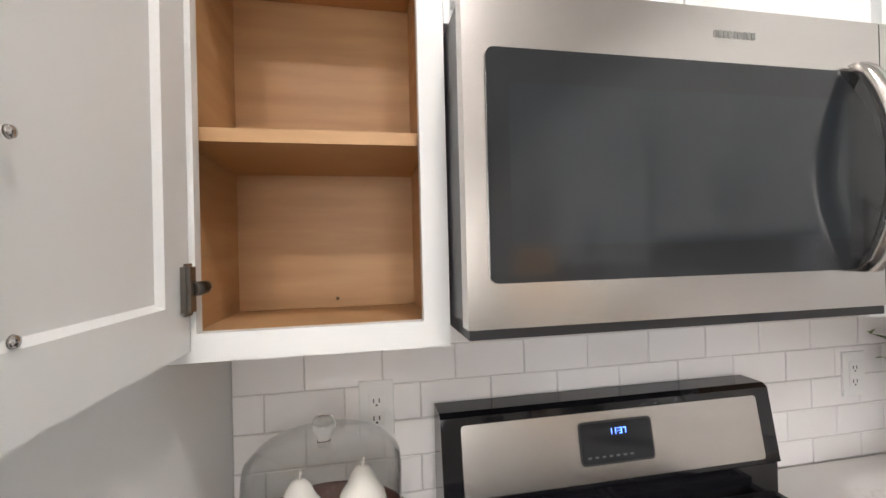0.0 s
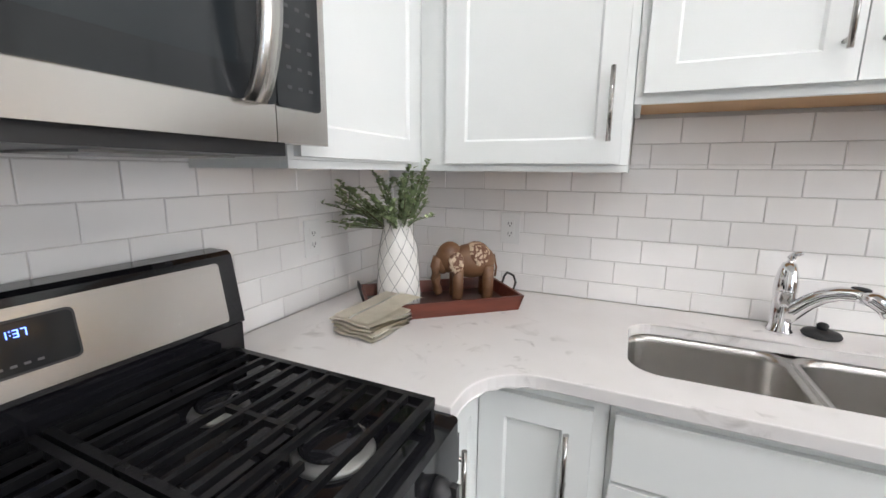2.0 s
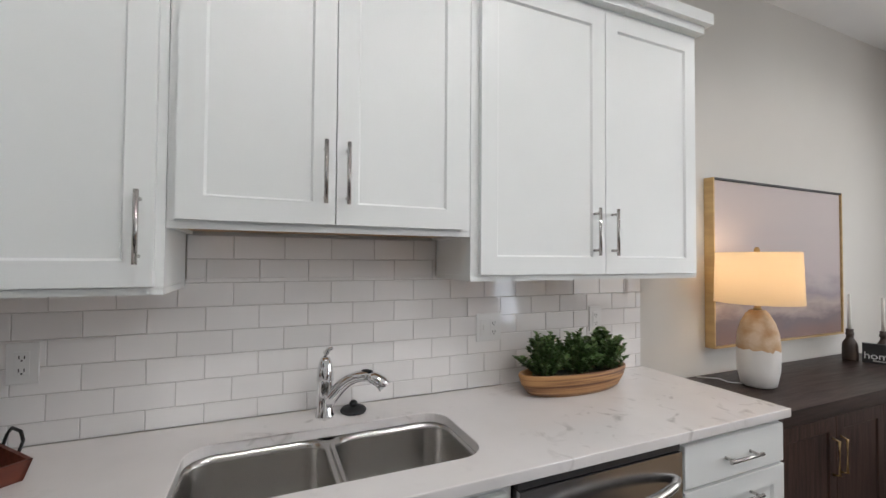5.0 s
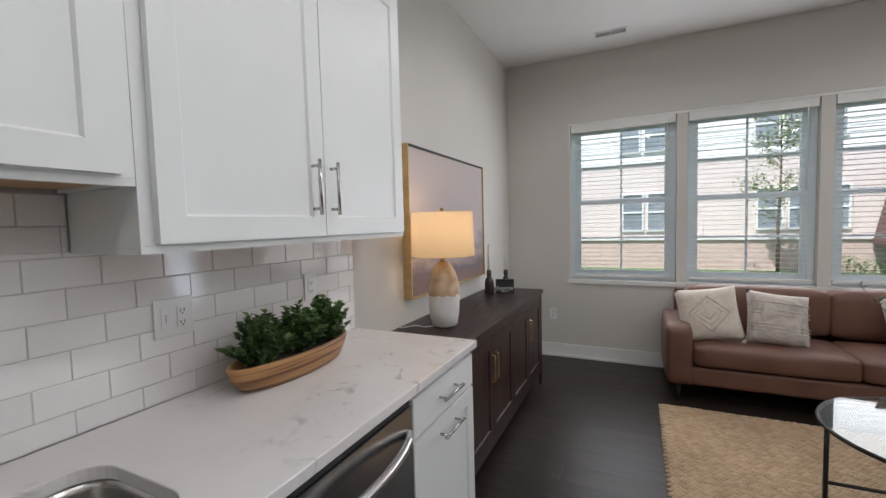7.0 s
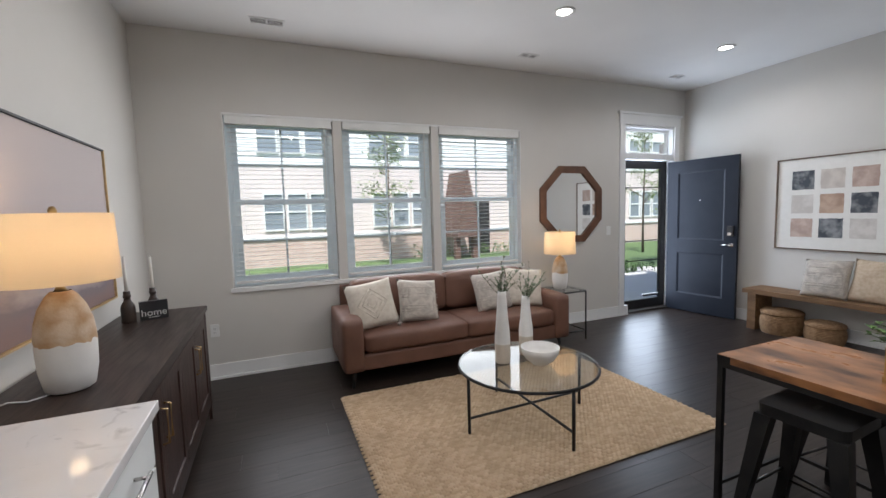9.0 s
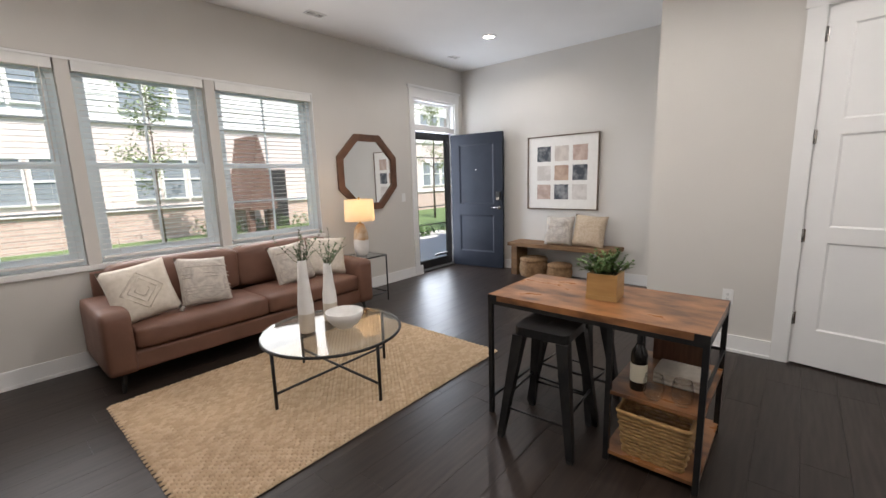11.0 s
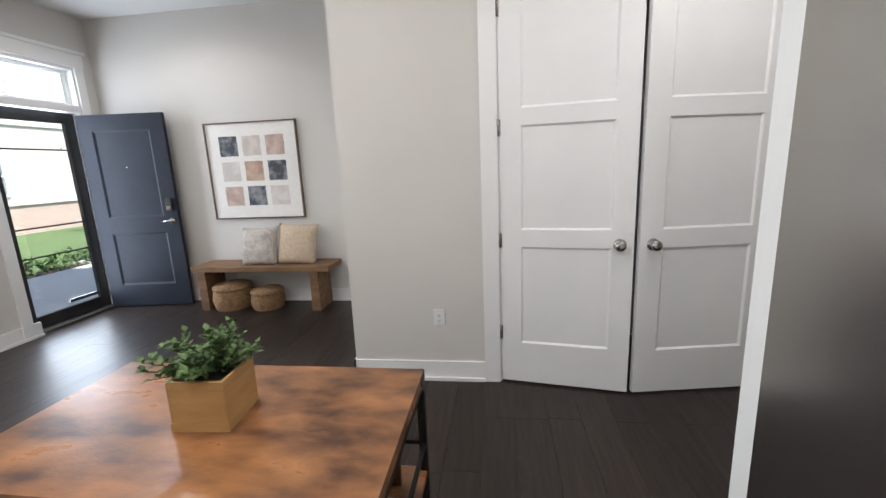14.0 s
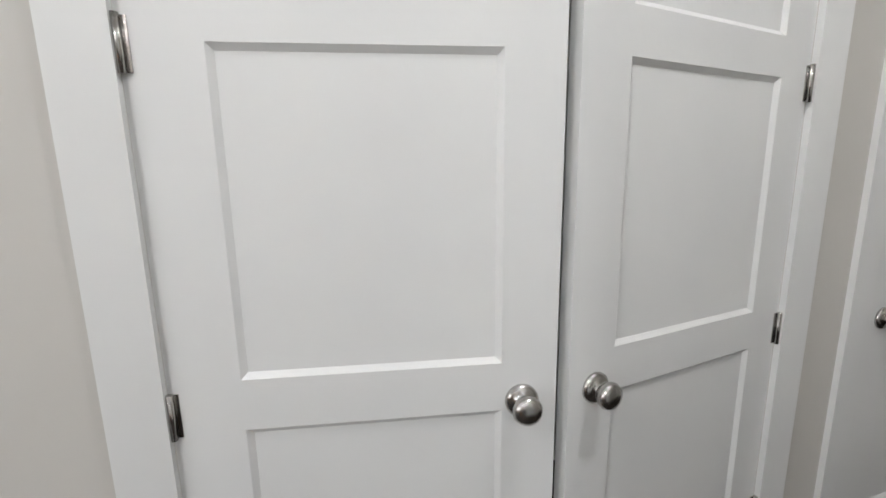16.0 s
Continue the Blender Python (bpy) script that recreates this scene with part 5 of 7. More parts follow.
# tray with its handles, vase and carved elephant
TA = 131.0
tray = thing("wooden_tray", "reddish-brown wooden tray with black metal handles", "tray", 1.572, 1.080, CT, TA)
L, W = 0.245, 0.133
boxes("tray_base", mat("dark_tray_base", (0.050, 0.018, 0.012), (0.030, 0.011, 0.008), rough=0.35, scale=6, stretch=(1, 7, 7)), tray, (-L + 0.02, -W + 0.014, 0.002, L - 0.02, W - 0.014, 0.012))
bm = bmesh.new()
for s in (-1, 1):
    for a, b, c, d in (((-L + 0.012, s * (W - 0.014)), (L - 0.012, s * (W - 0.014)), (L, s * W), (-L, s * W)), ((s * (L - 0.012), -W + 0.014), (s * (L - 0.012), W - 0.014), (s * L, W), (s * L, -W))):
        i = [bm.verts.new((*p, 0.0)) for p in (a, b)] + [bm.verts.new((*p, 0.050)) for p in (c, d)]
        cx, cy = (-0.009 * s, 0) if abs(a[0] - b[0]) < 0.01 else (0, -0.009 * s)
        j = [bm.verts.new((v.co.x + cx, v.co.y + cy, v.co.z)) for v in i]
        bm.faces.new(i)
        bm.faces.new(list(reversed(j)))
        for k in range(4):
            bm.faces.new((i[k], i[(k + 1) % 4], j[(k + 1) % 4], j[k]))
part("tray_rim", bm, MAHOG, tray)
for s in (-1, 1):
    bm = bmesh.new()
    tube(bm, [(s * L, -0.045, 0.030), (s * (L + 0.012), -0.045, 0.070), (s * (L + 0.014), -0.025, 0.088), (s * (L + 0.014), 0.025, 0.088), (s * (L + 0.012), 0.045, 0.070), (s * L, 0.045, 0.030)], 0.004, 8)
    part("handle", bm, BLACKM, tray, "black metal loop handle")
vs = thing("lattice_vase", "white ceramic vase with a grey diamond lattice", "vase", 1.480, 1.178, CT + 0.013)
vprof = [(0.062, 0.0), (0.068, 0.008), (0.068, 0.05), (0.064, 0.13), (0.060, 0.185), (0.052, 0.215), (0.047, 0.235), (0.046, 0.27), (0.048, 0.28)]
turned("neck", CERAM, vs, [(0.0, 0.225), (0.038, 0.225), (0.042, 0.276), (0.048, 0.28), (0.0475, 0.27)], n=40)


def vase_r(z):
    for (r0, z0), (r1, z1) in zip(vprof, vprof[1:]):
        if z <= z1:
            return r0 + (r1 - r0) * max(0, z - z0) / max(1e-6, z1 - z0)
    return vprof[-1][0]


# smooth turned body with incised diamonds: nine around
turned("body", CERAM, vs, [(0.0, 0.0), *vprof], n=44)
LINEG = mat("grey_line", (0.28, 0.275, 0.265), rough=0.7)
for s in (-1, 1):
    for k in range(9):
        bm = bmesh.new()
        tube(bm, [((vase_r(0.276 * j / 24) + 0.0006) * math.cos(2 * math.pi * (k + 0.155 * s * j) / 9), (vase_r(0.276 * j / 24) + 0.0006) * math.sin(2 * math.pi * (k + 0.155 * s * j) / 9), 0.002 + 0.274 * j / 24) for j in range(25)], 0.0010, 4)
        part("lattice_line", bm, LINEG, vs)
gr = thing("eucalyptus_sprig", "green leafy sprigs standing in the lattice vase", "foliage", 1.480, 1.178, CT + 0.245)
roots = []
for k in range(40):
    a = rng.uniform(0, 2 * math.pi)
    rr = rng.uniform(0.05, 0.17)
    roots.append(((0.02 * math.cos(a), 0.02 * math.sin(a), 0.0), (rr * math.cos(a) - 0.02, rr * math.sin(a) + 0.02, rng.uniform(0.06, 0.19))))
for k in range(14):         # long sprays hanging out over the range side
    roots.append(((0, 0, 0.01), (rng.uniform(-0.09, 0.02), rng.uniform(0.12, 0.235), rng.uniform(0.01, 0.15))))
for k in range(9):          # tall sprays
    roots.append(((0, 0, 0.01), (rng.uniform(-0.01, 0.06), rng.uniform(-0.09, -0.02), rng.uniform(0.17, 0.235))))
sprays(gr, rng, LEAFV, roots, 0.019, 0.0075, 17)
# elephant: one plain carved shape
bm = bmesh.new()


def blob(cx, cy, cz, rx, ry, rz, n=16):
    r = bmesh.ops.create_uvsphere(bm, u_segments=n, v_segments=n // 2 + 2, radius=1.0)
    bmesh.ops.transform(bm, matrix=Matrix.Translation((cx, cy, cz)) @ Matrix.Diagonal((rx, ry, rz, 1)), verts=r["verts"])


def carved(faces_before):
    """Gives the faces made since then the pale incised finish."""
    bm.faces.ensure_lookup_table()
    for f in bm.faces[faces_before:]:
        f.material_index = 1


blob(-0.006, 0.0, 0.112, 0.082, 0.046, 0.053, 24)
blob(0.070, 0.0, 0.124, 0.046, 0.038, 0.048, 20)
blob(0.094, 0.0, 0.112, 0.028, 0.027, 0.040)
tube(bm, [(0.104, 0, 0.122), (0.116, 0, 0.092), (0.118, 0, 0.060), (0.114, 0, 0.030), (0.106, 0, 0.012)], 0.024, 12, 0.013)
for lx in (-0.058, 0.046):
    for ly in (-0.025, 0.025):
        tube(bm, [(lx, ly, 0.10), (lx, ly, 0.05), (lx + 0.001, ly, 0.012), (lx + 0.002, ly, 0.0)], 0.0205, 12, 0.018)
tube(bm, [(-0.084, 0, 0.13), (-0.094, 0, 0.09), (-0.090, 0, 0.06)], 0.004, 6)
for ly in (-0.038, 0.038):
    tube(bm, [(0.105, ly * 0.5, 0.075), (0.126, ly * 0.6, 0.060)], 0.005, 8, 0.002)
mark = len(bm.faces)
for ly in (-0.041, 0.041):
    blob(0.056, ly, 0.112, 0.027, 0.007, 0.034)
blob(-0.020, 0.0, 0.124, 0.052, 0.050, 0.047, 22)
carved(mark)
el = part("carved_elephant", bm, CARVED, None, smooth=True)
el.data.materials.append(CARVEDP)
el.matrix_world = pose(1.668, 1.008, CT + 0.0125, 0, 0, 124) @ Matrix.Diagonal((1.0, 1.0, 1.12, 1))
tagged(el, "carved brown wooden elephant figure standing on the tray", "figurine")
# folded linen towel
tw = thing("linen_towel", "folded sage-green linen towel with a pale stripe", "towel", 1.292, 1.148, CT, -8)


def cloth_sheet(name, line, y0, y1, phase, skew=0.0, thick=0.0042, material=LINEN):
    """A sheet of cloth drawn along y over a line of (x, z) points, with soft waves."""
    bm = bmesh.new()
    ny = 9
    g = [[bm.verts.new((x + 0.003 * math.sin(7 * j / ny + phase), y0 + (y1 - y0) * j / ny + skew * x + 0.003 * math.sin(30 * x + phase), z + 0.0016 * math.sin(9 * j / ny + 25 * x + phase))) for j in range(ny + 1)] for x, z in line]
    fs = [bm.faces.new((a[j], b[j], b[j + 1], a[j + 1])) for a, b in zip(g, g[1:]) for j in range(ny)]
    bmesh.ops.solidify(bm, geom=fs, thickness=thick)
    return part(name, bm, material, tw, smooth=True)


for k in range(4):
    zz = 0.0065 + 0.0115 * k
    xs_ = [0.085 - 0.165 * q_ / 8 for q_ in range(9)]
    line = [(x, zz - 0.002) for x in xs_] + [(-0.086, zz + 0.0005), (-0.0875, zz + 0.003), (-0.085, zz + 0.0055)] + [(x, zz + 0.0052) for x in reversed(xs_)]
    cloth_sheet("fold", line, -0.066 - 0.003 * (k % 2), 0.070 + 0.002 * k, 1.3 * k, thick=0.0034)
top = [(-0.080, 0.050), (-0.06, 0.0545), (-0.03, 0.056), (0.0, 0.058), (0.03, 0.061), (0.06, 0.066), (0.09, 0.072), (0.115, 0.0745), (0.135, 0.070)]
cloth_sheet("draped_end", top, -0.062, 0.066, 0.4, skew=-0.10)
cloth_sheet("stripe", [(x, z + 0.0032) for x, z in top], 0.006, 0.012, 0.4, skew=-0.10, thick=0.001, material=WAX)
# planter with three boxwood clumps
pl = thing("wooden_planter", "oval striped wooden planter filled with dark moss", "planter", 1.682, -0.862, CT, 90)
bm = bmesh.new()
lathe(bm, [(0.0, 0.0), (0.70, 0.0), (0.84, 0.012), (0.95, 0.048), (1.0, 0.084), (0.985, 0.091), (0.93, 0.087), (0.88, 0.05), (0.0, 0.05)], n=48, sx=0.266, sy=0.086)
part("bowl", bm, BOWLW, pl)
turned("moss", SOIL, pl, [(0.0, 0.072), (0.6, 0.070), (0.90, 0.062)], n=32, sx=0.266, sy=0.086)
for k, dx in enumerate((-0.152, 0.0, 0.152)):
    bx = thing("boxwood_plant", "small green artificial boxwood clump in the planter", "plant", 1.682, -0.862 + dx, CT + 0.066, group="boxwood clumps")
    roots = []
    for j in range(46):
        a, e = rng.uniform(0, 2 * math.pi), rng.uniform(0.30, 1.5)
        h = rng.uniform(0.9, 1.3)
        roots.append(((0.02 * math.cos(a), 0.02 * math.sin(a), 0.0), (0.098 * h * math.cos(a) * math.cos(e), 0.098 * h * math.sin(a) * math.cos(e), 0.02 + 0.122 * h * math.sin(e))))
    sprays(bx, rng, LEAFD, roots, 0.024, 0.0125, 13, curl=0.15)


# ---- living room ----
def table_lamp(name, label, x, y, z, s, shade_r, shade_h, body_h, watts):
    l = thing(name, label, "lamp", x, y, z, group="table lamps")
    H = body_h
    base = turned("base", CERAM, l, [(0.0, 0.0), (0.060 * s, 0.0), (0.075 * s, 0.01), (0.088 * s, 0.22 * H), (0.091 * s, 0.44 * H), (0.090 * s, 0.56 * H)], n=36, label="white glazed lower lamp body")
    # the raw band's uneven edge
    bm = bmesh.new()
    n = 48
    rg = random.Random(7)
    prof = [(0.0905, 0.56), (0.085, 0.70), (0.070, 0.84), (0.048, 0.95), (0.032, 1.0)]
    rings = []
    for i, (r, h) in enumerate(prof):
        rings.append([bm.verts.new((r * s * math.cos(2 * math.pi * k / n), r * s * math.sin(2 * math.pi * k / n), h * H)) for k in range(n)])
    low = [bm.verts.new((0.0915 * s * math.cos(2 * math.pi * k / n), 0.0915 * s * math.sin(2 * math.pi * k / n), H * (0.50 + 0.045 * noise.noise(Vector((2.2 * math.cos(2 * math.pi * k / n), 2.2 * math.sin(2 * math.pi * k / n), 0.3))) + rg.uniform(-0.012, 0.012)))) for k in range(n)]
    rings.insert(0, low)
    for p, q in zip(rings, rings[1:]):
        for k in range(n):
            bm.faces.new((p[k], p[(k + 1) % n], q[(k + 1) % n], q[k])).smooth = True
    part("wood_band", bm, RAWCLAY, l, "brown textured upper lamp body")
    turned("neck", BRASS, l, [(0.0, H), (0.022 * s, H), (0.014 * s, H + 0.012), (0.010, H + 0.05)], n=16)
    zb = H + 0.035
    bm = bmesh.new()
    lathe(bm, [(shade_r * 0.97, zb), (shade_r * 0.93, zb + shade_h)], n=48)
    part("shade", bm, SHADE, l, "glowing cream fabric drum shade")
    turned("bulb", BULB, l, [(0.0, zb + 0.06), (0.028, zb + 0.08), (0.030, zb + 0.10), (0.014, zb + 0.13), (0.0, zb + 0.135)], n=16)
    rod("harp", BRASS, l, [(0, 0, H + 0.05), (0, 0, zb + 0.06)], 0.006, 8)
    rod("spider", BRASS, l, [(-shade_r * 0.93, 0, zb + shade_h - 0.01), (shade_r * 0.93, 0, zb + shade_h - 0.01)], 0.002, 6)
    turned("finial", BRASS, l, [(0.0, zb + shade_h - 0.008), (0.012, zb + shade_h), (0.014, zb + shade_h + 0.012), (0.008, zb + shade_h + 0.026), (0.0, zb + shade_h + 0.028)], n=14)
    lamp("lamp_light", "POINT", x, y, z + zb + 0.17, watts, (1.0, 0.70, 0.42), 0.03)
    return l


# console cabinet
cx0, cx1, cy0, cy1, ch = 1.352, XE - 0.028, -3.395, -1.58, 0.830
cs = thing("console_cabinet", "dark espresso wooden console cabinet with four doors", "cabinet")
boxes("top", CONSOLE, cs, (cx0 - 0.012, cy0 - 0.012, ch - 0.032, cx1, cy1 + 0.012, ch), bevel=0.004)
boxes("body", CONSOLEV, cs, (cx0 + 0.020, cy0 + 0.010, 0.10, cx1 - 0.002, cy1 - 0.010, ch - 0.033))
boxes("base_rail", CONSOLE, cs, (cx0 + 0.003, cy0 + 0.05, 0.100, cx0 + 0.0195, cy1 - 0.05, 0.155))
boxes("top_rail", CONSOLE, cs, (cx0 + 0.003, cy0 + 0.05, ch - 0.075, cx0 + 0.0195, cy1 - 0.05, ch - 0.034))
for y in (cy0, cy1 - 0.05):
    for x in (cx0, cx1 - 0.052):
        boxes("leg", CONSOLEV, cs, (x + (0.0 if x == cx0 else 0), y, 0, x + 0.05 if x != cx0 else x + 0.019, y + 0.05, ch - 0.033), bevel=0.003)
dw_ = (cy1 - cy0 - 0.10) / 4
for k in range(4):
    y0 = cy0 + 0.05 + dw_ * k + 0.002
    bm = bmesh.new()
    panelled(bm, dw_ - 0.004, ch - 0.235, 0.017, [(0.055, 0.06, dw_ - 0.059, ch - 0.295)], 0.007, 0.006)
    bmesh.ops.transform(bm, matrix=east(cx0 + 0.0195, y0 + dw_ - 0.004 - DY, 0.157), verts=bm.verts)
    d = part("door", bm, CONSOLEV, cs)
    yh = y0 + (dw_ - 0.035 if k % 2 == 0 else 0.03)
    bm = bmesh.new()
    tube(bm, [(cx0 + 0.002, yh, 0.50), (cx0 - 0.022, yh, 0.505), (cx0 - 0.022, yh, 0.655), (cx0 + 0.002, yh, 0.66)], 0.0055, 8)
    part("handle", bm, BRASS, d, "antique brass pull")
table_lamp("table_lamp", "lit table lamp with a two-tone ceramic body", 1.610, -1.950, ch, 1.0, 0.190, 0.250, 0.375, 1.2)
rod("lamp_cord", PLATE, tagged(new("power_cord"), "thin white lamp cord lying on the console", "cord"), [(1.655, -1.90, ch + 0.004), (1.70, -1.86, ch + 0.003), (1.76, -1.88, ch + 0.003), (1.825, -1.80, ch + 0.003)], 0.003, 6)


DARKW = mat("dark_turned_wood", (0.045, 0.028, 0.020), (0.028, 0.018, 0.013), rough=0.45, scale=12)


def candle(label, x, y, h, cl, wide):
    c = thing("candle_holder", label, "candle holder", x, y, ch, group="candle holders")
    turned("holder", DARKW, c, [(0.0, 0.0), (wide, 0.0), (wide * 1.05, 0.01), (wide * 1.0, 0.48 * h), (wide * 0.9, 0.56 * h), (wide * 0.50, 0.70 * h), (wide * 0.45, 0.78 * h), (0.021, 0.80 * h), (0.021, 0.88 * h), (0.018, 0.90 * h), (0.019, 0.98 * h), (0.016, h), (0.0, h)], n=24)
    bm = bmesh.new()
    tube(bm, [(0, 0, h - 0.005), (0, 0, h + cl * 0.5), (0, 0, h + cl)], 0.0105, 12, 0.007)
    tube(bm, [(0, 0, h + cl), (0.001, 0, h + cl + 0.012)], 0.001, 5)
    part("taper_candle", bm, WAX, c, "white taper candle")


candle("dark brown bottle-shaped holder with a white taper candle", 1.725, -3.090, 0.195, 0.215, 0.038)
candle("short dark holder with a white taper candle", 1.625, -3.245, 0.185, 0.205, 0.034)
sg = thing("home_sign", "black block sign with white lettering", "sign", 1.600, -3.125, ch, 197)
boxes("block", BLACKP, sg, (-0.075, -0.018, 0.0, 0.075, 0.018, 0.118), bevel=0.003)


def words(text, size, m, material, parent, name="lettering"):
    cu = bpy.data.curves.new(name, "FONT")
    cu.body, cu.size, cu.align_x, cu.align_y, cu.extrude = text, size, "CENTER", "CENTER", 0.0006
    tmp = bpy.data.objects.new(name, cu)
    scene.collection.objects.link(tmp)
    bpy.context.view_layer.update()
    me = bpy.data.meshes.new_from_object(tmp.evaluated_get(bpy.context.evaluated_depsgraph_get()))
    bpy.data.objects.remove(tmp)
    me.transform(m)
    me.materials.clear()
    me.materials.append(material)
    ob = new(name, me)
    ob.parent = parent
    return ob


words("home", 0.060, pose(0, -0.0190, 0.044, 90, 0, 0), PLATE, sg)
boxes("rule", PLATE, sg, (-0.03, -0.0188, 0.014, 0.03, -0.0181, 0.018))
# large canvas over the console
def canvas_art(name):
    m, nt, n, l, p = nodes_of(name)
    co, mp, nz, sep = n.new("ShaderNodeTexCoord"), n.new("ShaderNodeMapping"), n.new("ShaderNodeTexNoise"), n.new("ShaderNodeSeparateXYZ")
    l.new(co.outputs["Generated"], sep.inputs[0])
    l.new(co.outputs["Object"], mp.inputs[0])
    mp.inputs["Scale"].default_value = (1, 1.2, 3.2)
    l.new(mp.outputs[0], nz.inputs["Vector"])
    nz.inputs["Scale"].default_value, nz.inputs["Detail"].default_value = 2.6, 7
    add = n.new("ShaderNodeMath")
    add.operation = "MULTIPLY_ADD"
    l.new(nz.outputs["Fac"], add.inputs[0])
    add.inputs[1].default_value = 0.30
    l.new(sep.outputs["Z"], add.inputs[2])
    ramp = n.new("ShaderNodeValToRGB")
    els = ramp.color_ramp.elements
    els[0].position, els[0].color = 0.12, (0.26, 0.17, 0.15, 1)
    els[1].position, els[1].color = 1.2 / 1.3, (0.50, 0.44, 0.43, 1)
    for pos, c in ((0.28, (0.20, 0.16, 0.17, 1)), (0.36, (0.42, 0.34, 0.31, 1)), (0.44, (0.30, 0.26, 0.28, 1)), (0.56, (0.46, 0.40, 0.40, 1))):
        e = els.new(pos)
        e.color = c
    l.new(add.outputs[0], ramp.inputs[0])
    l.new(ramp.outputs[0], p.inputs["Base Color"])
    p.inputs["Roughness"].default_value = 0.85
    return m


pc = thing("canvas_picture", "large muted abstract canvas in a thin light wood frame", "picture")
py0, py1, pz0, pz1 = -3.235, -1.930, 0.970, 1.905
boxes("canvas", canvas_art("canvas_paint"), pc, (XE - 0.045, py0 + 0.012, pz0 + 0.012, XE - 0.012, py1 - 0.012, pz1 - 0.012))
GOLDW = mat("pale_gold_wood", (0.55, 0.38, 0.17), (0.45, 0.30, 0.13), rough=0.4, scale=6, stretch=(1, 1, 5))
boxes("frame_side", GOLDW, pc, (XE - 0.056, py1 - 0.0095, pz0, XE - 0.002, py1, pz1), bevel=0.001)
boxes("frame_side", GOLDW, pc, (XE - 0.056, py0, pz0, XE - 0.002, py0 + 0.0095, pz1), bevel=0.001)
boxes("frame_top", BLACKM, pc, (XE - 0.056, py0 + 0.01, pz1 - 0.0095, XE - 0.002, py1 - 0.01, pz1))
boxes("frame_bottom", GOLDW, pc, (XE - 0.056, py0 + 0.01, pz0, XE - 0.002, py1 - 0.01, pz0 + 0.0095))


def puff(w, d, h, nx=14, ny=14, power=3.0, seed=0, wob=0.006, sag=0.0):
    """A stuffed cushion lying flat: x -w..w, y -d..d, thickest in the middle; corners drawn out a little."""
    bm = bmesh.new()
    tops = {}
    for s in (1, -1):
        g = []
        for i in range(nx + 1):
            row = []
            for j in range(ny + 1):
                u, v = 2 * i / nx - 1, 2 * j / ny - 1
                t = (1 - abs(u) ** power) * (1 - abs(v) ** power)
                edge = i in (0, nx) or j in (0, ny)
                pull = 1 - 0.06 * (1 - abs(u) ** 2) * (abs(v) > 0.99) - 0.06 * (1 - abs(v) ** 2) * (abs(u) > 0.99)
                z = s * h * (t ** 0.5) + (0 if edge else wob * noise.noise(Vector((u * 2.3 + seed, v * 2.3, s * 1.7))))
                if edge:
                    if s == 1:
                        tops[i, j] = bm.verts.new((u * w * pull, v * d * pull, 0))
                    row.append(tops[i, j])
                else:
                    row.append(bm.verts.new((u * w * (1 - 0.05 * (1 - v * v)), v * d * (1 - 0.05 * (1 - u * u)), z)))
            g.append(row)
        for i in range(nx):
            for j in range(ny):
                bm.faces.new((g[i][j], g[i + 1][j], g[i + 1][j + 1], g[i][j + 1]) if s == 1 else (g[i][j], g[i][j + 1], g[i + 1][j + 1], g[i + 1][j])).smooth = True
    return bm


# sofa
SXA, SXB, SYF, SYB = 0.390, -1.920, -3.370, -4.145
sf = thing("leather_sofa", "cognac leather sofa with two seats on dark legs", "sofa")


def soft_box(name, x0, y0, z0, x1, y1, z1, r, parent, material=None, bulge=0.012, n=8):
    """An upholstered block with generous rounding and slightly bulging faces."""
    bm = bmesh.new()
    box(bm, x0, y0, z0, x1, y1, z1)
    bmesh.ops.subdivide_edges(bm, edges=bm.edges[:], cuts=n, use_grid_fill=True)
    c = Vector(((x0 + x1) / 2, (y0 + y1) / 2, (z0 + z1) / 2))
    hx, hy, hz = (x1 - x0) / 2, (y1 - y0) / 2, (z1 - z0) / 2
    for v in bm.verts:
        d = v.co - c
        q = Vector((max(-hx + r, min(hx - r, d.x)), max(-hy + r, min(hy - r, d.y)), max(-hz + r, min(hz - r, d.z))))
        e = d - q
        if e.length > 1e-6:
            e = e.normalized() * r
        u, w, t = d.x / hx, d.y / hy, d.z / hz
        b = Vector((bulge * (1 - w * w) * (1 - t * t) * (1 if u > 0.98 else -1 if u < -0.98 else 0), bulge * (1 - u * u) * (1 - t * t) * (1 if w > 0.98 else -1 if w < -0.98 else 0), bulge * (1 - u * u) * (1 - w * w) * (1 if t > 0.98 else -1 if t < -0.98 else 0)))
        v.co = c + q + e + b
    return part(name, bm, material or LEATHER, parent, smooth=True)


soft_box("frame", SXB + 0.02, SYB + 0.02, 0.140, SXA - 0.02, SYF - 0.02, 0.285, 0.02, sf, bulge=0.0)
for a, b in ((SXA - 0.185, SXA), (SXB, SXB + 0.185)):
    soft_box("arm", a, SYB + 0.03, 0.135, b, SYF, 0.590, 0.035, sf, bulge=0.006)
mid = (SXA + SXB) / 2
for a, b in ((SXB + 0.187, mid - 0.002), (mid + 0.002, SXA - 0.187)):
    soft_box("seat_cushion", a, SYB + 0.20, 0.287, b, SYF - 0.004, 0.450, 0.035, sf, bulge=0.014)
    bk = soft_box("back_cushion", a, SYB + 0.04, 0.455, b, SYB + 0.24, 0.825, 0.05, sf, bulge=0.016)
soft_box("back", SXB + 0.10, SYB, 0.20, SXA - 0.10, SYB + 0.045, 0.780, 0.02, sf, bulge=0.0)
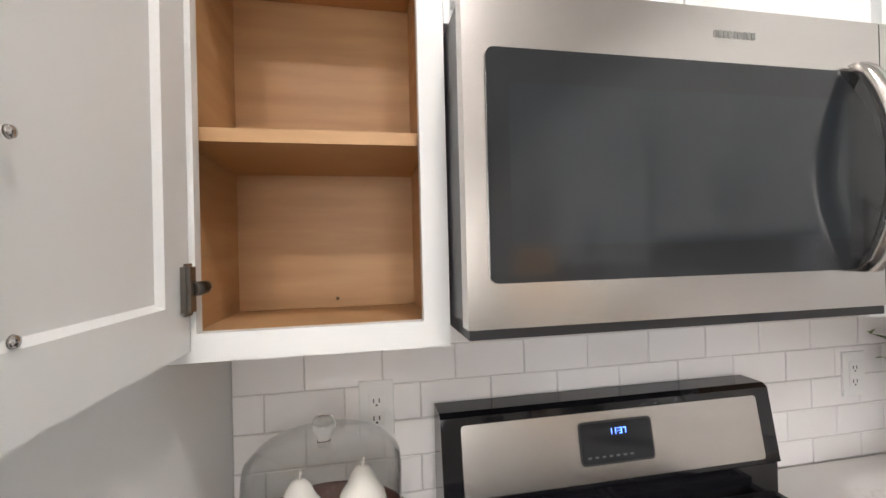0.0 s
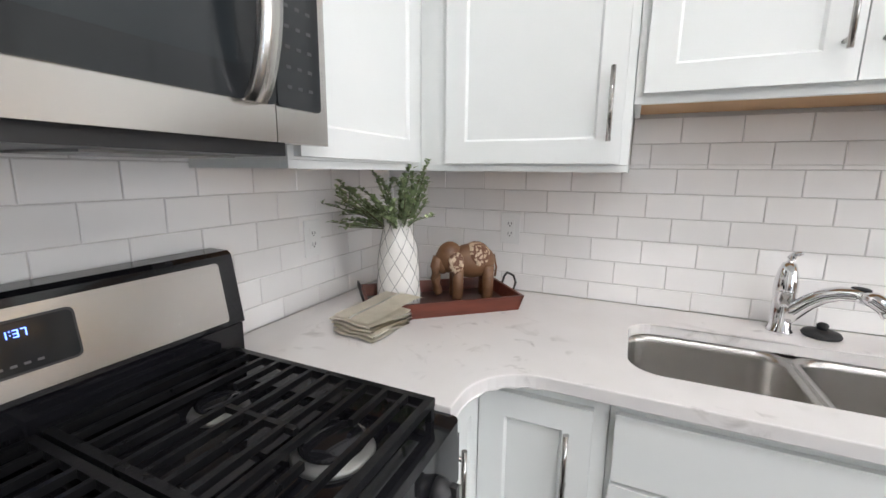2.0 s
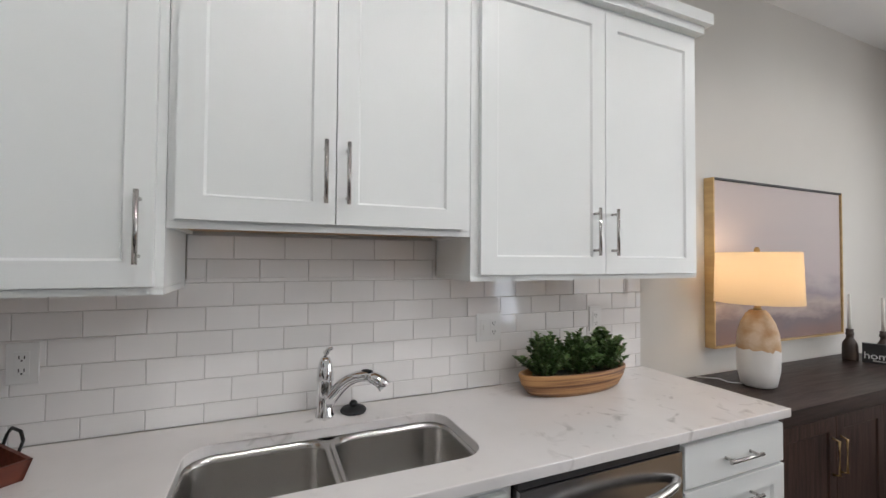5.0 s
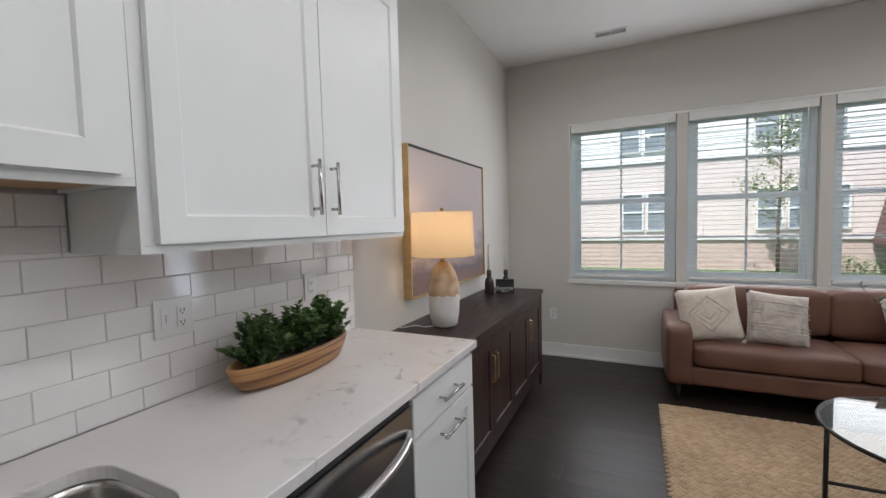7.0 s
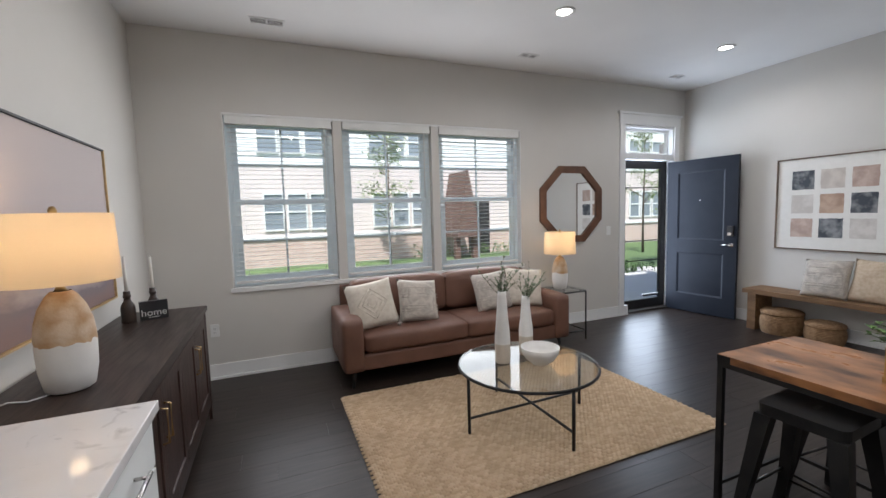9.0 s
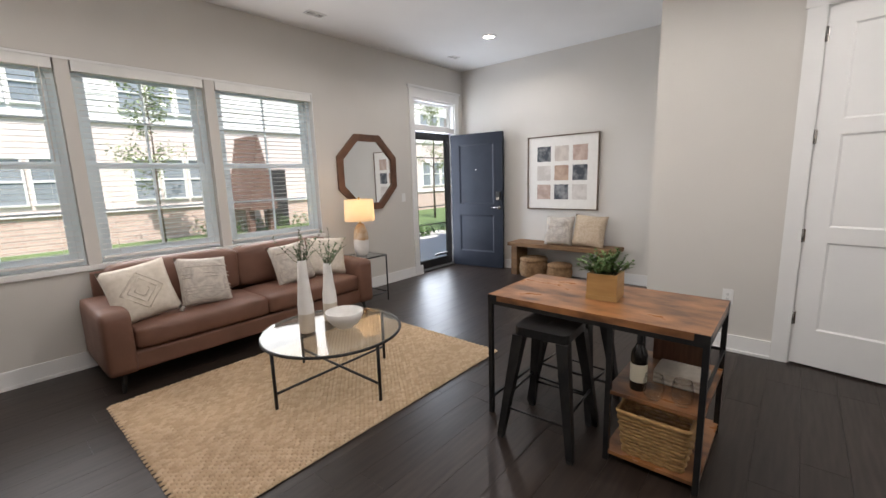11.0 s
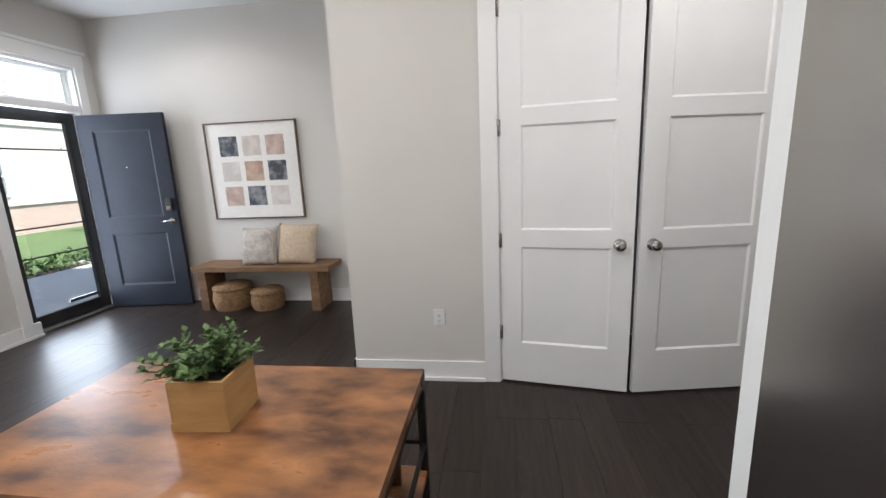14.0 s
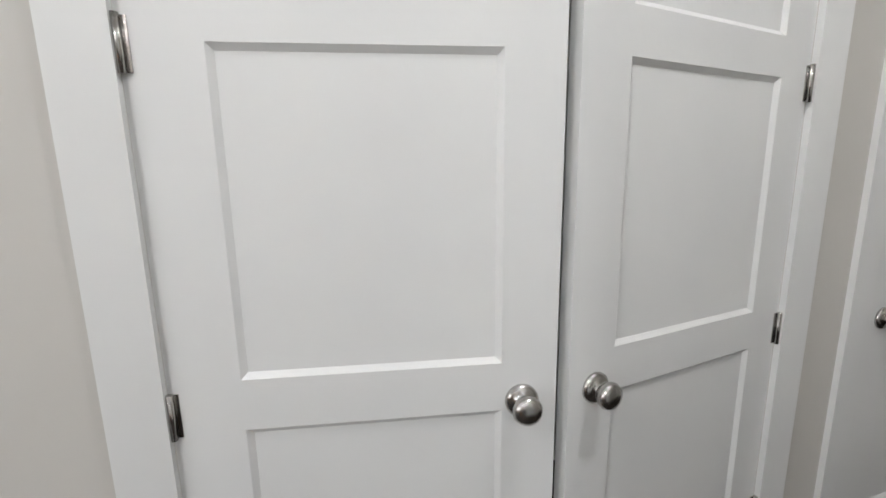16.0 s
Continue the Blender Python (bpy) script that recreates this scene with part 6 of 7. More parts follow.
for x in (SXA - 0.10, SXB + 0.10):
    for y in (SYF - 0.07, SYB + 0.08):
        rod("leg", BLACKM, sf, [(x, y, 0.142), (x + (0.02 if x > mid else -0.02), y + (0.02 if y > -3.7 else -0.02), 0.0)], 0.020, 10, r2=0.012)


def pillow(label, material, x, y, z, lean, yaw, roll, s=0.22, tassels=0, motif=0, seed=0):
    """A scatter cushion standing on its lower edge, leaning back by lean degrees."""
    p = tagged(new("scatter_cushion"), label, "cushion", group="scatter cushions")
    p.empty_display_size = 0.1
    p.matrix_world = Matrix.Translation((x, y, z)) @ pose(0, 0, 0, 0, 0, yaw) @ pose(0, 0, 0, 90 - lean, 0, 0) @ pose(0, 0, 0, 0, 0, roll) @ Matrix.Translation((0, s * 0.96, 0.0))
    part("cover", puff(s, s, 0.068, seed=seed, wob=0.012), material, p, smooth=True)
    bm = bmesh.new()
    if motif == 1:      # raised diamonds
        for q in (0.05, 0.095, 0.14):
            pts = [(q, 0), (0, q), (-q, 0), (0, -q), (q, 0)]
            for (a, b), (c, d) in zip(pts, pts[1:]):
                tube(bm, [(a + (c - a) * t, b + (d - b) * t, 0.066 * ((1 - abs((a + (c - a) * t) / s) ** 3) * (1 - abs((b + (d - b) * t) / s) ** 3)) ** 0.5 + 0.002) for t in (0, 0.25, 0.5, 0.75, 1)], 0.0055, 6)
    elif motif == 2:    # woven bands
        for q in (-0.11, -0.085, -0.06, 0.02, 0.05, 0.11):
            tube(bm, [(-s * 0.92 + 1.84 * s * t, q, 0.066 * ((1 - abs(1.84 * t - 0.92) ** 3) * (1 - abs(q / s) ** 3)) ** 0.5 + 0.001) for t in [k / 14 for k in range(15)]], 0.0045, 5)
    if motif:
        part("raised_pattern", bm, CREAM if motif == 1 else material, p)
    else:
        bm.free()
    for k in range(tassels):
        cx, cy = ((-s, -s), (s, -s), (s, s), (-s, s))[k]
        bm = bmesh.new()
        tube(bm, [(cx * 0.96, cy * 0.96, 0), (cx * 1.02, cy * 1.02, 0.004), (cx * 1.08, cy * 1.10, 0.0)], 0.010, 7, 0.016)
        part("tassel", bm, material, p)


pillow("cream cushion with a raised diamond pattern", CREAM, 0.055, -3.55, 0.462, 22, 178, 8, motif=1, seed=1, s=0.215)
pillow("cream woven cushion with banded texture and tassels", GREYW, -0.350, -3.56, 0.462, 24, 190, -8, tassels=2, motif=2, seed=2, s=0.205)
pillow("cream woven cushion with banded texture", GREYW, -1.190, -3.62, 0.462, 20, 176, 5, motif=2, seed=3, s=0.200)
pillow("cream cushion with a raised diamond pattern", CREAM, -1.545, -3.635, 0.462, 22, 168, -6, motif=1, seed=4, s=0.205)

# octagonal mirror
mr = thing("octagon_mirror", "octagonal mirror in a dark walnut frame", "mirror", -2.605, YS, 1.515)
R = 0.472


def octagon(r):
    c = r / math.cos(radians(22.5))
    return [(c * math.cos(radians(22.5 + 45 * k)), c * math.sin(radians(22.5 + 45 * k))) for k in range(8)]


o, i = octagon(R), octagon(R - 0.085)
for k in range(8):
    bm = bmesh.new()
    j = (k + 1) % 8
    a = [bm.verts.new((x, 0.002, z)) for x, z in (o[k], o[j], i[j], i[k])]
    b = [bm.verts.new((x, 0.034, z)) for x, z in (o[k], o[j], i[j], i[k])]
    for q in range(4):
        bm.faces.new((a[q], a[(q + 1) % 4], b[(q + 1) % 4], b[q]))
    bm.faces.new(a)
    bm.faces.new(b)
    part("frame_side", bm, WALNUT, mr, bevel=0.003)
bm = bmesh.new()
g = octagon(R - 0.083)
a = [bm.verts.new((x, 0.010, z)) for x, z in g]
b = [bm.verts.new((x, 0.014, z)) for x, z in g]
for k in range(8):
    bm.faces.new((a[k], a[(k + 1) % 8], b[(k + 1) % 8], b[k]))
bm.faces.new(a)
bm.faces.new(b)
part("mirror_glass", bm, MIRROR, mr)

# side table and its lamp
stb = thing("side_table", "small black metal side table with a glass top", "side table", -2.135, -3.780, 0)
s, h = 0.185, 0.560
for x in (-s, s):
    for y in (-s, s):
        rod("leg", BLACKM, stb, [(x, y, 0), (x, y, h - 0.012)], 0.009, 8)
for a, b in (((-s, -s), (s, -s)), ((s, -s), (s, s)), ((s, s), (-s, s)), ((-s, s), (-s, -s))):
    rod("top_rail", BLACKM, stb, [(*a, h - 0.014), (*b, h - 0.014)], 0.009, 8)
    rod("stretcher", BLACKM, stb, [(*a, 0.10), (*b, 0.10)], 0.007, 8)
boxes("glass_top", TABLEG, stb, (-s - 0.005, -s - 0.005, h - 0.005, s + 0.005, s + 0.005, h + 0.003))
table_lamp("table_lamp", "lit table lamp with a two-tone ceramic body", -2.12, -3.79, h + 0.003, 0.95, 0.178, 0.245, 0.365, 1.2)

# jute rug: braided rows
RA = (0.428, -3.275, -1.845, -1.720)      # x1, y0, x0, y1
rug = thing("jute_rug", "natural jute rug in a braided weave", "rug")
boxes("backing", JUTE, rug, (RA[2] + 0.004, RA[1] + 0.004, 0.0005, RA[0] - 0.004, RA[3] - 0.004, 0.006))
nr = 72
dy = (RA[3] - RA[1]) / nr
rgx = random.Random(3)
nb = 66
dx = (RA[0] - RA[2]) / nb
verts, faces = [], []
for r in range(nr):
    for k in range(nb):
        x = RA[2] + dx * (k + (0.5 if r % 2 else 0.0)) + rgx.uniform(-0.002, 0.002)
        y = RA[1] + dy * (r + 0.5) + rgx.uniform(-0.0015, 0.0015)
        hz = 0.0135 + rgx.uniform(-0.0015, 0.0015)
        tx = dy * 0.30 * (1 if (r + k) % 2 else -1)
        b0 = len(verts)
        verts += [(x, y - dy * 0.55, 0.006), (x + dx * 1.02, y - dy * 0.55 + tx * 0.3, 0.006), (x + dx * 1.02, y + dy * 0.55, 0.006), (x, y + dy * 0.55, 0.006),
                  (x + dx * 0.22, y - dy * 0.22 - tx * 0.4, hz), (x + dx * 0.80, y - dy * 0.22 + tx * 0.4, hz), (x + dx * 0.80, y + dy * 0.22 + tx * 0.4, hz), (x + dx * 0.22, y + dy * 0.22 - tx * 0.4, hz)]
        faces += [(b0 + 4, b0 + 5, b0 + 6, b0 + 7), (b0, b0 + 1, b0 + 5, b0 + 4), (b0 + 1, b0 + 2, b0 + 6, b0 + 5), (b0 + 2, b0 + 3, b0 + 7, b0 + 6), (b0 + 3, b0, b0 + 4, b0 + 7)]
me = bpy.data.meshes.new("braid")
me.from_pydata(verts, [], faces)


def island_tones(name, a, b, c, rough, bump=0.0, fine=200.0):
    m, nt, n, l, p = nodes_of(name)
    geo, ramp = n.new("ShaderNodeNewGeometry"), n.new("ShaderNodeValToRGB")
    ramp.color_ramp.elements[0].color, ramp.color_ramp.elements[1].color = (*a, 1), (*c, 1)
    e = ramp.color_ramp.elements.new(0.5)
    e.color = (*b, 1)
    l.new(geo.outputs["Random Per Island"], ramp.inputs[0])
    co, nz = n.new("ShaderNodeTexCoord"), n.new("ShaderNodeTexNoise")
    nz.inputs["Scale"].default_value = 1.3
    l.new(co.outputs["Object"], nz.inputs["Vector"])
    mx = n.new("ShaderNodeMixRGB")
    mx.blend_type = "MULTIPLY"
    mx.inputs[0].default_value = 0.45
    l.new(ramp.outputs[0], mx.inputs[1])
    l.new(nz.outputs["Fac"], mx.inputs[2])
    l.new(mx.outputs[0], p.inputs["Base Color"])
    p.inputs["Roughness"].default_value = rough
    if bump:
        fz, bp = n.new("ShaderNodeTexNoise"), n.new("ShaderNodeBump")
        fz.inputs["Scale"].default_value = fine
        bp.inputs["Strength"].default_value = bump
        l.new(co.outputs["Object"], fz.inputs["Vector"])
        l.new(fz.outputs["Fac"], bp.inputs["Height"])
        l.new(bp.outputs[0], p.inputs["Normal"])
    return m


me.materials.append(island_tones("jute_braid", (0.52, 0.375, 0.235), (0.60, 0.44, 0.285), (0.68, 0.51, 0.345), 0.95, 0.5))
ob = new("braid", me)
ob.parent, ob["kind"] = rug, "stuff"

# coffee table
ctb = thing("coffee_table", "round glass coffee table on a black metal frame", "coffee table", -0.705, -2.355, 0.0135, 0)
TR, TH = 0.470, 0.392
bm = bmesh.new()
n = 56
tube(bm, [(TR * math.cos(2 * math.pi * k / n), TR * math.sin(2 * math.pi * k / n), TH - 0.010) for k in range(n + 1)], 0.010, 8, caps=False)
part("rim", bm, BLACKM, ctb, "black metal rim")
bm = bmesh.new()
prism(bm, [((TR + 0.003) * math.cos(2 * math.pi * k / 72), (TR + 0.003) * math.sin(2 * math.pi * k / 72)) for k in range(72)], TH - 0.004, TH + 0.004)
part("glass_top", bm, TABLEG, ctb, "clear glass top")
legs = [(0.46 * math.cos(radians(a)), 0.46 * math.sin(radians(a))) for a in (2, 92, 181, 268)]
for x, y in legs:
    rod("leg", BLACKM, ctb, [(x, y, 0), (x, y, TH - 0.012)], 0.011, 10)
for a, b in ((0, 2), (1, 3)):
    rod("cross_bar", BLACKM, ctb, [(*legs[a], 0.10 + 0.012 * a), (*legs[b], 0.10 + 0.012 * a)], 0.009, 8)
CTZ = 0.0135 + TH + 0.004


def tall_vase(x, y, h, r, seed):
    v = thing("tall_vase", "tall tapering white ceramic vase with a bare clay foot", "vase", x, y, CTZ, group="tall vases")
    turned("body", CERAM, v, [(r * 1.02, 0.135), (r * 0.99, 0.20), (r * 0.80, h * 0.6), (r * 0.58, h * 0.93), (r * 0.56, h), (r * 0.48, h), (r * 0.46, h * 0.9), (0.0, h * 0.88)], n=32)
    turned("foot", mat("bare_clay", (0.60, 0.53, 0.44), (0.54, 0.47, 0.38), rough=0.85, bump=0.1), v, [(0.0, 0.0), (r * 0.94, 0.0), (r, 0.012), (r * 1.025, 0.1345)], n=32)
    d = thing("dried_sprig", "grey-green sprigs standing in the tall vase", "foliage", x, y, CTZ + h - 0.05, group="sprigs")
    rr = random.Random(seed)
    roots = [((0, 0, 0), (rr.uniform(-0.13, 0.13), rr.uniform(-0.10, 0.10), rr.uniform(0.10, 0.24))) for k in range(12)] + [((0, 0, 0), (0.17 if seed % 2 else 0.02, -0.03, 0.22)), ((0, 0, 0), (-0.02, 0.02, 0.30))]
    sprays(d, rr, LEAFG, roots, 0.026, 0.0055, 10, up=0.6)


tall_vase(-0.560, -2.435, 0.500, 0.052, 11)
tall_vase(-0.805, -2.515, 0.430, 0.050, 12)
bw = thing("white_bowl", "white footed ceramic bowl on the glass table", "bowl", -0.770, -2.295, CTZ)
turned("bowl", CERAM, bw, [(0.0, 0.0), (0.052, 0.0), (0.056, 0.006), (0.095, 0.035), (0.122, 0.075), (0.131, 0.118), (0.127, 0.120), (0.116, 0.076), (0.09, 0.042), (0.0, 0.020)], n=44)

# ---- entry: bench, art, baskets ----
bn = thing("wooden_bench", "rustic brown wooden bench against the entry wall", "bench")
boxes("seat", OAK, bn, (XW + 0.012, -3.11, 0.425, -4.225, -1.60, 0.475), bevel=0.008)
for y in (-3.02, -1.775):
    boxes("leg", OAK, bn, (XW + 0.04, y - 0.045, 0.0, -4.255, y + 0.045, 0.4255), bevel=0.006)
pillow("beige and grey striped woven cushion on the bench", GREYW, -4.325, -2.385, 0.478, 18, 88, 2, motif=2, seed=6, s=0.205)
pillow("tan woven cushion on the bench", TANW, -4.355, -1.995, 0.478, 16, 92, -3, motif=0, seed=7, s=0.215)


def basket(label, x, y, r, h):
    b = thing("lidded_basket", label, "basket", x, y, 0, group="lidded baskets")
    bm = bmesh.new()
    rows = int(h / 0.016)
    for k in range(rows):
        t = k / rows
        rr = r * (0.86 + 0.20 * math.sin(math.pi * min(1, 0.15 + t * 0.75)))
        tube(bm, [(rr * math.cos(2 * math.pi * q / 26), rr * math.sin(2 * math.pi * q / 26), 0.009 + k * 0.016) for q in range(27)], 0.0095, 6, caps=False)
    part("coil", bm, SEAG, b)["kind"] = "stuff"
    bm = bmesh.new()
    zt = 0.009 + rows * 0.016
    for k in range(int(r * 1.02 / 0.016)):
        rr = r * 1.02 - k * 0.016
        tube(bm, [(rr * math.cos(2 * math.pi * q / 26), rr * math.sin(2 * math.pi * q / 26), zt + 0.008 + 0.010 * math.sqrt(k)) for q in range(27)], 0.0095, 6, caps=False)
    tube(bm, [(r * 1.03 * math.cos(2 * math.pi * q / 26), r * 1.03 * math.sin(2 * math.pi * q / 26), zt - 0.005) for q in range(27)], 0.0095, 6, caps=False)
    part("lid", bm, SEAG, b, "coiled lid")["kind"] = "stuff"


basket("large round brown seagrass basket with a lid under the bench", -4.385, -2.77, 0.185, 0.225)
basket("small round brown seagrass basket with a lid under the bench", -4.375, -2.37, 0.155, 0.180)
at = thing("framed_print", "framed print of nine watercolour squares in greys and tans", "picture")
ay0, ay1, az0, az1 = -2.985, -1.954, 0.935, 1.948
boxes("backing", PAPER, at, (XW + 0.004, ay0 + 0.012, az0 + 0.012, XW + 0.018, ay1 - 0.012, az1 - 0.012))
for d in ((ay0, az0, ay1, az0 + 0.013), (ay0, az1 - 0.013, ay1, az1), (ay0, az0 + 0.0135, ay0 + 0.013, az1 - 0.0135), (ay1 - 0.013, az0 + 0.0135, ay1, az1 - 0.0135)):
    boxes("frame_side", mat("thin_brown_frame", (0.12, 0.075, 0.045), rough=0.45), at, (XW + 0.001, d[0], d[1], XW + 0.034, d[2], d[3]), bevel=0.001)
tones = {"d": ((0.06, 0.068, 0.08), (0.26, 0.265, 0.27)), "l": ((0.62, 0.56, 0.50), (0.52, 0.46, 0.41)), "p": ((0.55, 0.43, 0.37), (0.42, 0.31, 0.26)), "t": ((0.50, 0.36, 0.27), (0.36, 0.24, 0.18)), "w": ((0.66, 0.62, 0.58), (0.54, 0.50, 0.46))}
wash = {k: mat("watercolour_" + k, a, b, rough=0.9, scale=11, detail=9, contrast=(0.38, 0.62)) for k, (a, b) in tones.items()}
for r, row in enumerate(("dlp", "wtd", "pdw")):
    for c, k in enumerate(row):
        yy, zz = (ay0 + ay1) / 2 + (c - 1) * 0.262, (az0 + az1) / 2 - (r - 1) * 0.262
        bm = bmesh.new()
        pts = []
        rq = random.Random(r * 7 + c)
        for q in range(32):
            a = 2 * math.pi * q / 32
            ca, sa = math.cos(a), math.sin(a)
            m_ = 0.105 / max(abs(ca), abs(sa)) * rq.uniform(0.955, 1.0)
            pts.append((yy + m_ * ca, zz + m_ * sa))
        a = [bm.verts.new((XW + 0.0183, y, z)) for y, z in pts]
        b = [bm.verts.new((XW + 0.0192, y, z)) for y, z in pts]
        for q in range(32):
            bm.faces.new((a[q], a[(q + 1) % 32], b[(q + 1) % 32], b[q]))
        bm.faces.new(b)
        part("colour_square", bm, wash[k], at)
boxes("doorstop", NICKEL, tagged(new("door_stop"), "small nickel spring door stop on the baseboard", "door stop"), (XC + 0.014, -0.61, 0.064, XC + 0.075, -0.602, 0.072), bevel=0.003)
boxes("doorstop", NICKEL, tagged(new("door_stop"), "small nickel spring door stop on the baseboard", "door stop"), (XC + 0.014, 1.816, 0.064, XC + 0.075, 1.824, 0.072), bevel=0.003)

# ---- island table, stools and what stands on it ----
IX0, IX1, IY0, IY1, IH = -1.668, -1.058, -1.278, -0.172, 0.748
it = thing("island_table", "rustic wood kitchen island table on a black metal frame with shelves", "table")
boxes("tabletop", RUST, it, (IX0, IY0, IH - 0.034, IX1, IY1, IH), bevel=0.003)
for x in (IX0 - 0.001, IX1 - 0.059):
    for y in (IY0 - 0.001, IY1 - 0.059):
        boxes("corner_cap", BLACKM, it, (x if x < -1.3 else x + 0.055, y, IH - 0.036, x + 0.005 if x < -1.3 else x + 0.0605, y + 0.06, IH - 0.001),
              (x, y if y < -0.7 else y + 0.055, IH - 0.036, x + 0.06, y + 0.005 if y < -0.7 else y + 0.0605, IH - 0.001))
q = 0.025
for x in (IX0, IX1 - q):
    for y in (IY0, IY1 - q):
        boxes("leg", BLACKM, it, (x, y, 0, x + q, y + q, IH - 0.0345), bevel=0.002)
    boxes("post", BLACKM, it, (x, -0.590, 0, x + q, -0.590 + q, IH - 0.0345), bevel=0.002)
    boxes("side_rail", BLACKM, it, (x + 0.001, IY0 + q, IH - 0.058, x + q - 0.001, -0.590, IH - 0.0350), (x + 0.001, -0.565, IH - 0.058, x + q - 0.001, IY1 - q, IH - 0.0350))
boxes("end_rail", BLACKM, it, (IX0 + q, IY0 + 0.001, IH - 0.058, IX1 - q, IY0 + q - 0.001, IH - 0.0350))
boxes("end_rail", BLACKM, it, (IX0 + q, IY1 - q + 0.001, IH - 0.058, IX1 - q, IY1 - 0.001, IH - 0.0350))
boxes("stretcher", BLACKM, it, (IX0 + q, IY0 + 0.004, 0.095, IX1 - q, IY0 + 0.021, 0.112))
boxes("stretcher", BLACKM, it, (IX0 + 0.004, IY0 + q, 0.095, IX0 + 0.021, -0.590, 0.112))
for zz in (0.375, 0.055):
    boxes("shelf", RUST, it, (IX0 + 0.004, -0.588, zz - 0.018, IX1 - 0.004, IY1 - 0.003, zz), bevel=0.002)
boxes("shelf_rail", BLACKM, it, (IX0 + 0.002, -0.565, 0.47, IX0 + 0.014, IY1 - q, 0.485))
boxes("shelf_rail", BLACKM, it, (IX0 + q, IY1 - 0.014, 0.47, IX1 - q, IY1 - 0.002, 0.485))


def stool(x, y, rz):
    s = thing("metal_stool", "black metal backless bar stool", "stool", x, y, 0, rz, group="stools at the island")
    hs, h = 0.148, 0.635
    bm = bmesh.new()
    prism(bm, rounded(-hs, -hs, hs, hs, 0.035, 5), h - 0.045, h)
    part("seat", bm, BLACKM, s, bevel=0.008)
    boxes("hand_hole", BLACKP, s, (-0.028, -0.009, h + 0.0002, 0.028, 0.009, h + 0.0012), bevel=0.0003)
    for sx in (-1, 1):
        for sy in (-1, 1):
            bm = bmesh.new()
            t0, t1 = (sx * (hs - 0.028), sy * (hs - 0.028)), (sx * 0.195, sy * 0.195)
            w0, w1 = 0.030, 0.017
            a = [bm.verts.new((t0[0] + dx * w0, t0[1] + dy * w0, h - 0.046)) for dx, dy in ((-1, -1), (1, -1), (1, 1), (-1, 1))]
            b = [bm.verts.new((t1[0] + dx * w1, t1[1] + dy * w1, 0.018)) for dx, dy in ((-1, -1), (1, -1), (1, 1), (-1, 1))]
            for k in range(4):
                bm.faces.new((a[k], a[(k + 1) % 4], b[(k + 1) % 4], b[k]))
            bm.faces.new(a)
            bm.faces.new(b)
            lg = part("leg", bm, BLACKM, s, bevel=0.005)
            boxes("foot_cap", RUBBER, lg, (t1[0] - 0.016, t1[1] - 0.016, 0, t1[0] + 0.016, t1[1] + 0.016, 0.0178), bevel=0.003)
    e = 0.180
    for k, (a, b) in enumerate((((-e, -e), (e, -e)), ((e, -e), (e, e)), ((e, e), (-e, e)), ((-e, e), (-e, -e)))):
        zz = 0.175 if k % 2 else 0.235
        c = 1 - (zz - 0.10) * 0.18
        rod("foot_rail", BLACKM, s, [(a[0] * c, a[1] * c, zz), (b[0] * c, b[1] * c, zz)], 0.0065, 8)
    return s


st1 = stool(-1.105, -0.905, 3)
copy_thing(st1, pose(-1.500, -0.930, 0, 0, 0, -4))
# planter box with greenery
pb = thing("planter_box", "square light wood planter box on the island", "planter", -1.375, -0.715, IH, 4)
hw = 0.078
boxes("box_side", BOXW, pb, (-hw, -hw, 0.0, hw, -hw + 0.009, 0.142), bevel=0.0015)
boxes("box_side", BOXW, pb, (-hw, hw - 0.009, 0.0, hw, hw, 0.142), bevel=0.0015)
boxes("box_side", BOXW, pb, (-hw, -hw + 0.0095, 0.0, -hw + 0.009, hw - 0.0095, 0.142), bevel=0.0015)
boxes("box_side", BOXW, pb, (hw - 0.009, -hw + 0.0095, 0.0, hw, hw - 0.0095, 0.142), bevel=0.0015)
boxes("foot_band", BOXW, pb, (-hw - 0.003, -hw - 0.003, 0.0, hw + 0.003, -hw - 0.0002, 0.024), (hw + 0.0002, -hw - 0.003, 0.0, hw + 0.003, hw + 0.003, 0.024))
boxes("soil", SOIL, pb, (-hw + 0.0095, -hw + 0.0095, 0.02, hw - 0.0095, hw - 0.0095, 0.125))
gp = thing("green_plant", "bushy green artificial plant in the planter box", "plant", -1.375, -0.715, IH + 0.125)
roots = []
for k in range(46):
    a, e = rng.uniform(0, 2 * math.pi), rng.uniform(0.1, 1.45)
    ln = rng.uniform(0.10, 0.175)
    roots.append(((0.04 * math.cos(a) * rng.random(), 0.04 * math.sin(a) * rng.random(), 0.0), (ln * math.cos(a) * math.cos(e), ln * math.sin(a) * math.cos(e), 0.02 + 0.75 * ln * math.sin(e))))
sprays(gp, rng, LEAFD, roots, 0.030, 0.0085, 8, curl=0.2)
# shelf: bottle, glasses, towels; below: wicker basket
bt = thing("wine_bottle", "dark glass wine bottle with a cream label", "bottle", -1.165, -0.468, 0.375)
turned("glass", mat("bottle_glass", (0.012, 0.010, 0.008), (0.016, 0.013, 0.010), rough=0.08), bt, [(0.0, 0.0), (0.036, 0.0), (0.038, 0.006), (0.038, 0.175), (0.034, 0.195), (0.018, 0.225), (0.0145, 0.24), (0.0145, 0.285), (0.0, 0.285)], n=28)
turned("label", mat("label_paper", (0.72, 0.66, 0.52), (0.68, 0.62, 0.48), rough=0.8), bt, [(0.0385, 0.045), (0.0388, 0.046), (0.0388, 0.135), (0.0385, 0.136)], n=28)
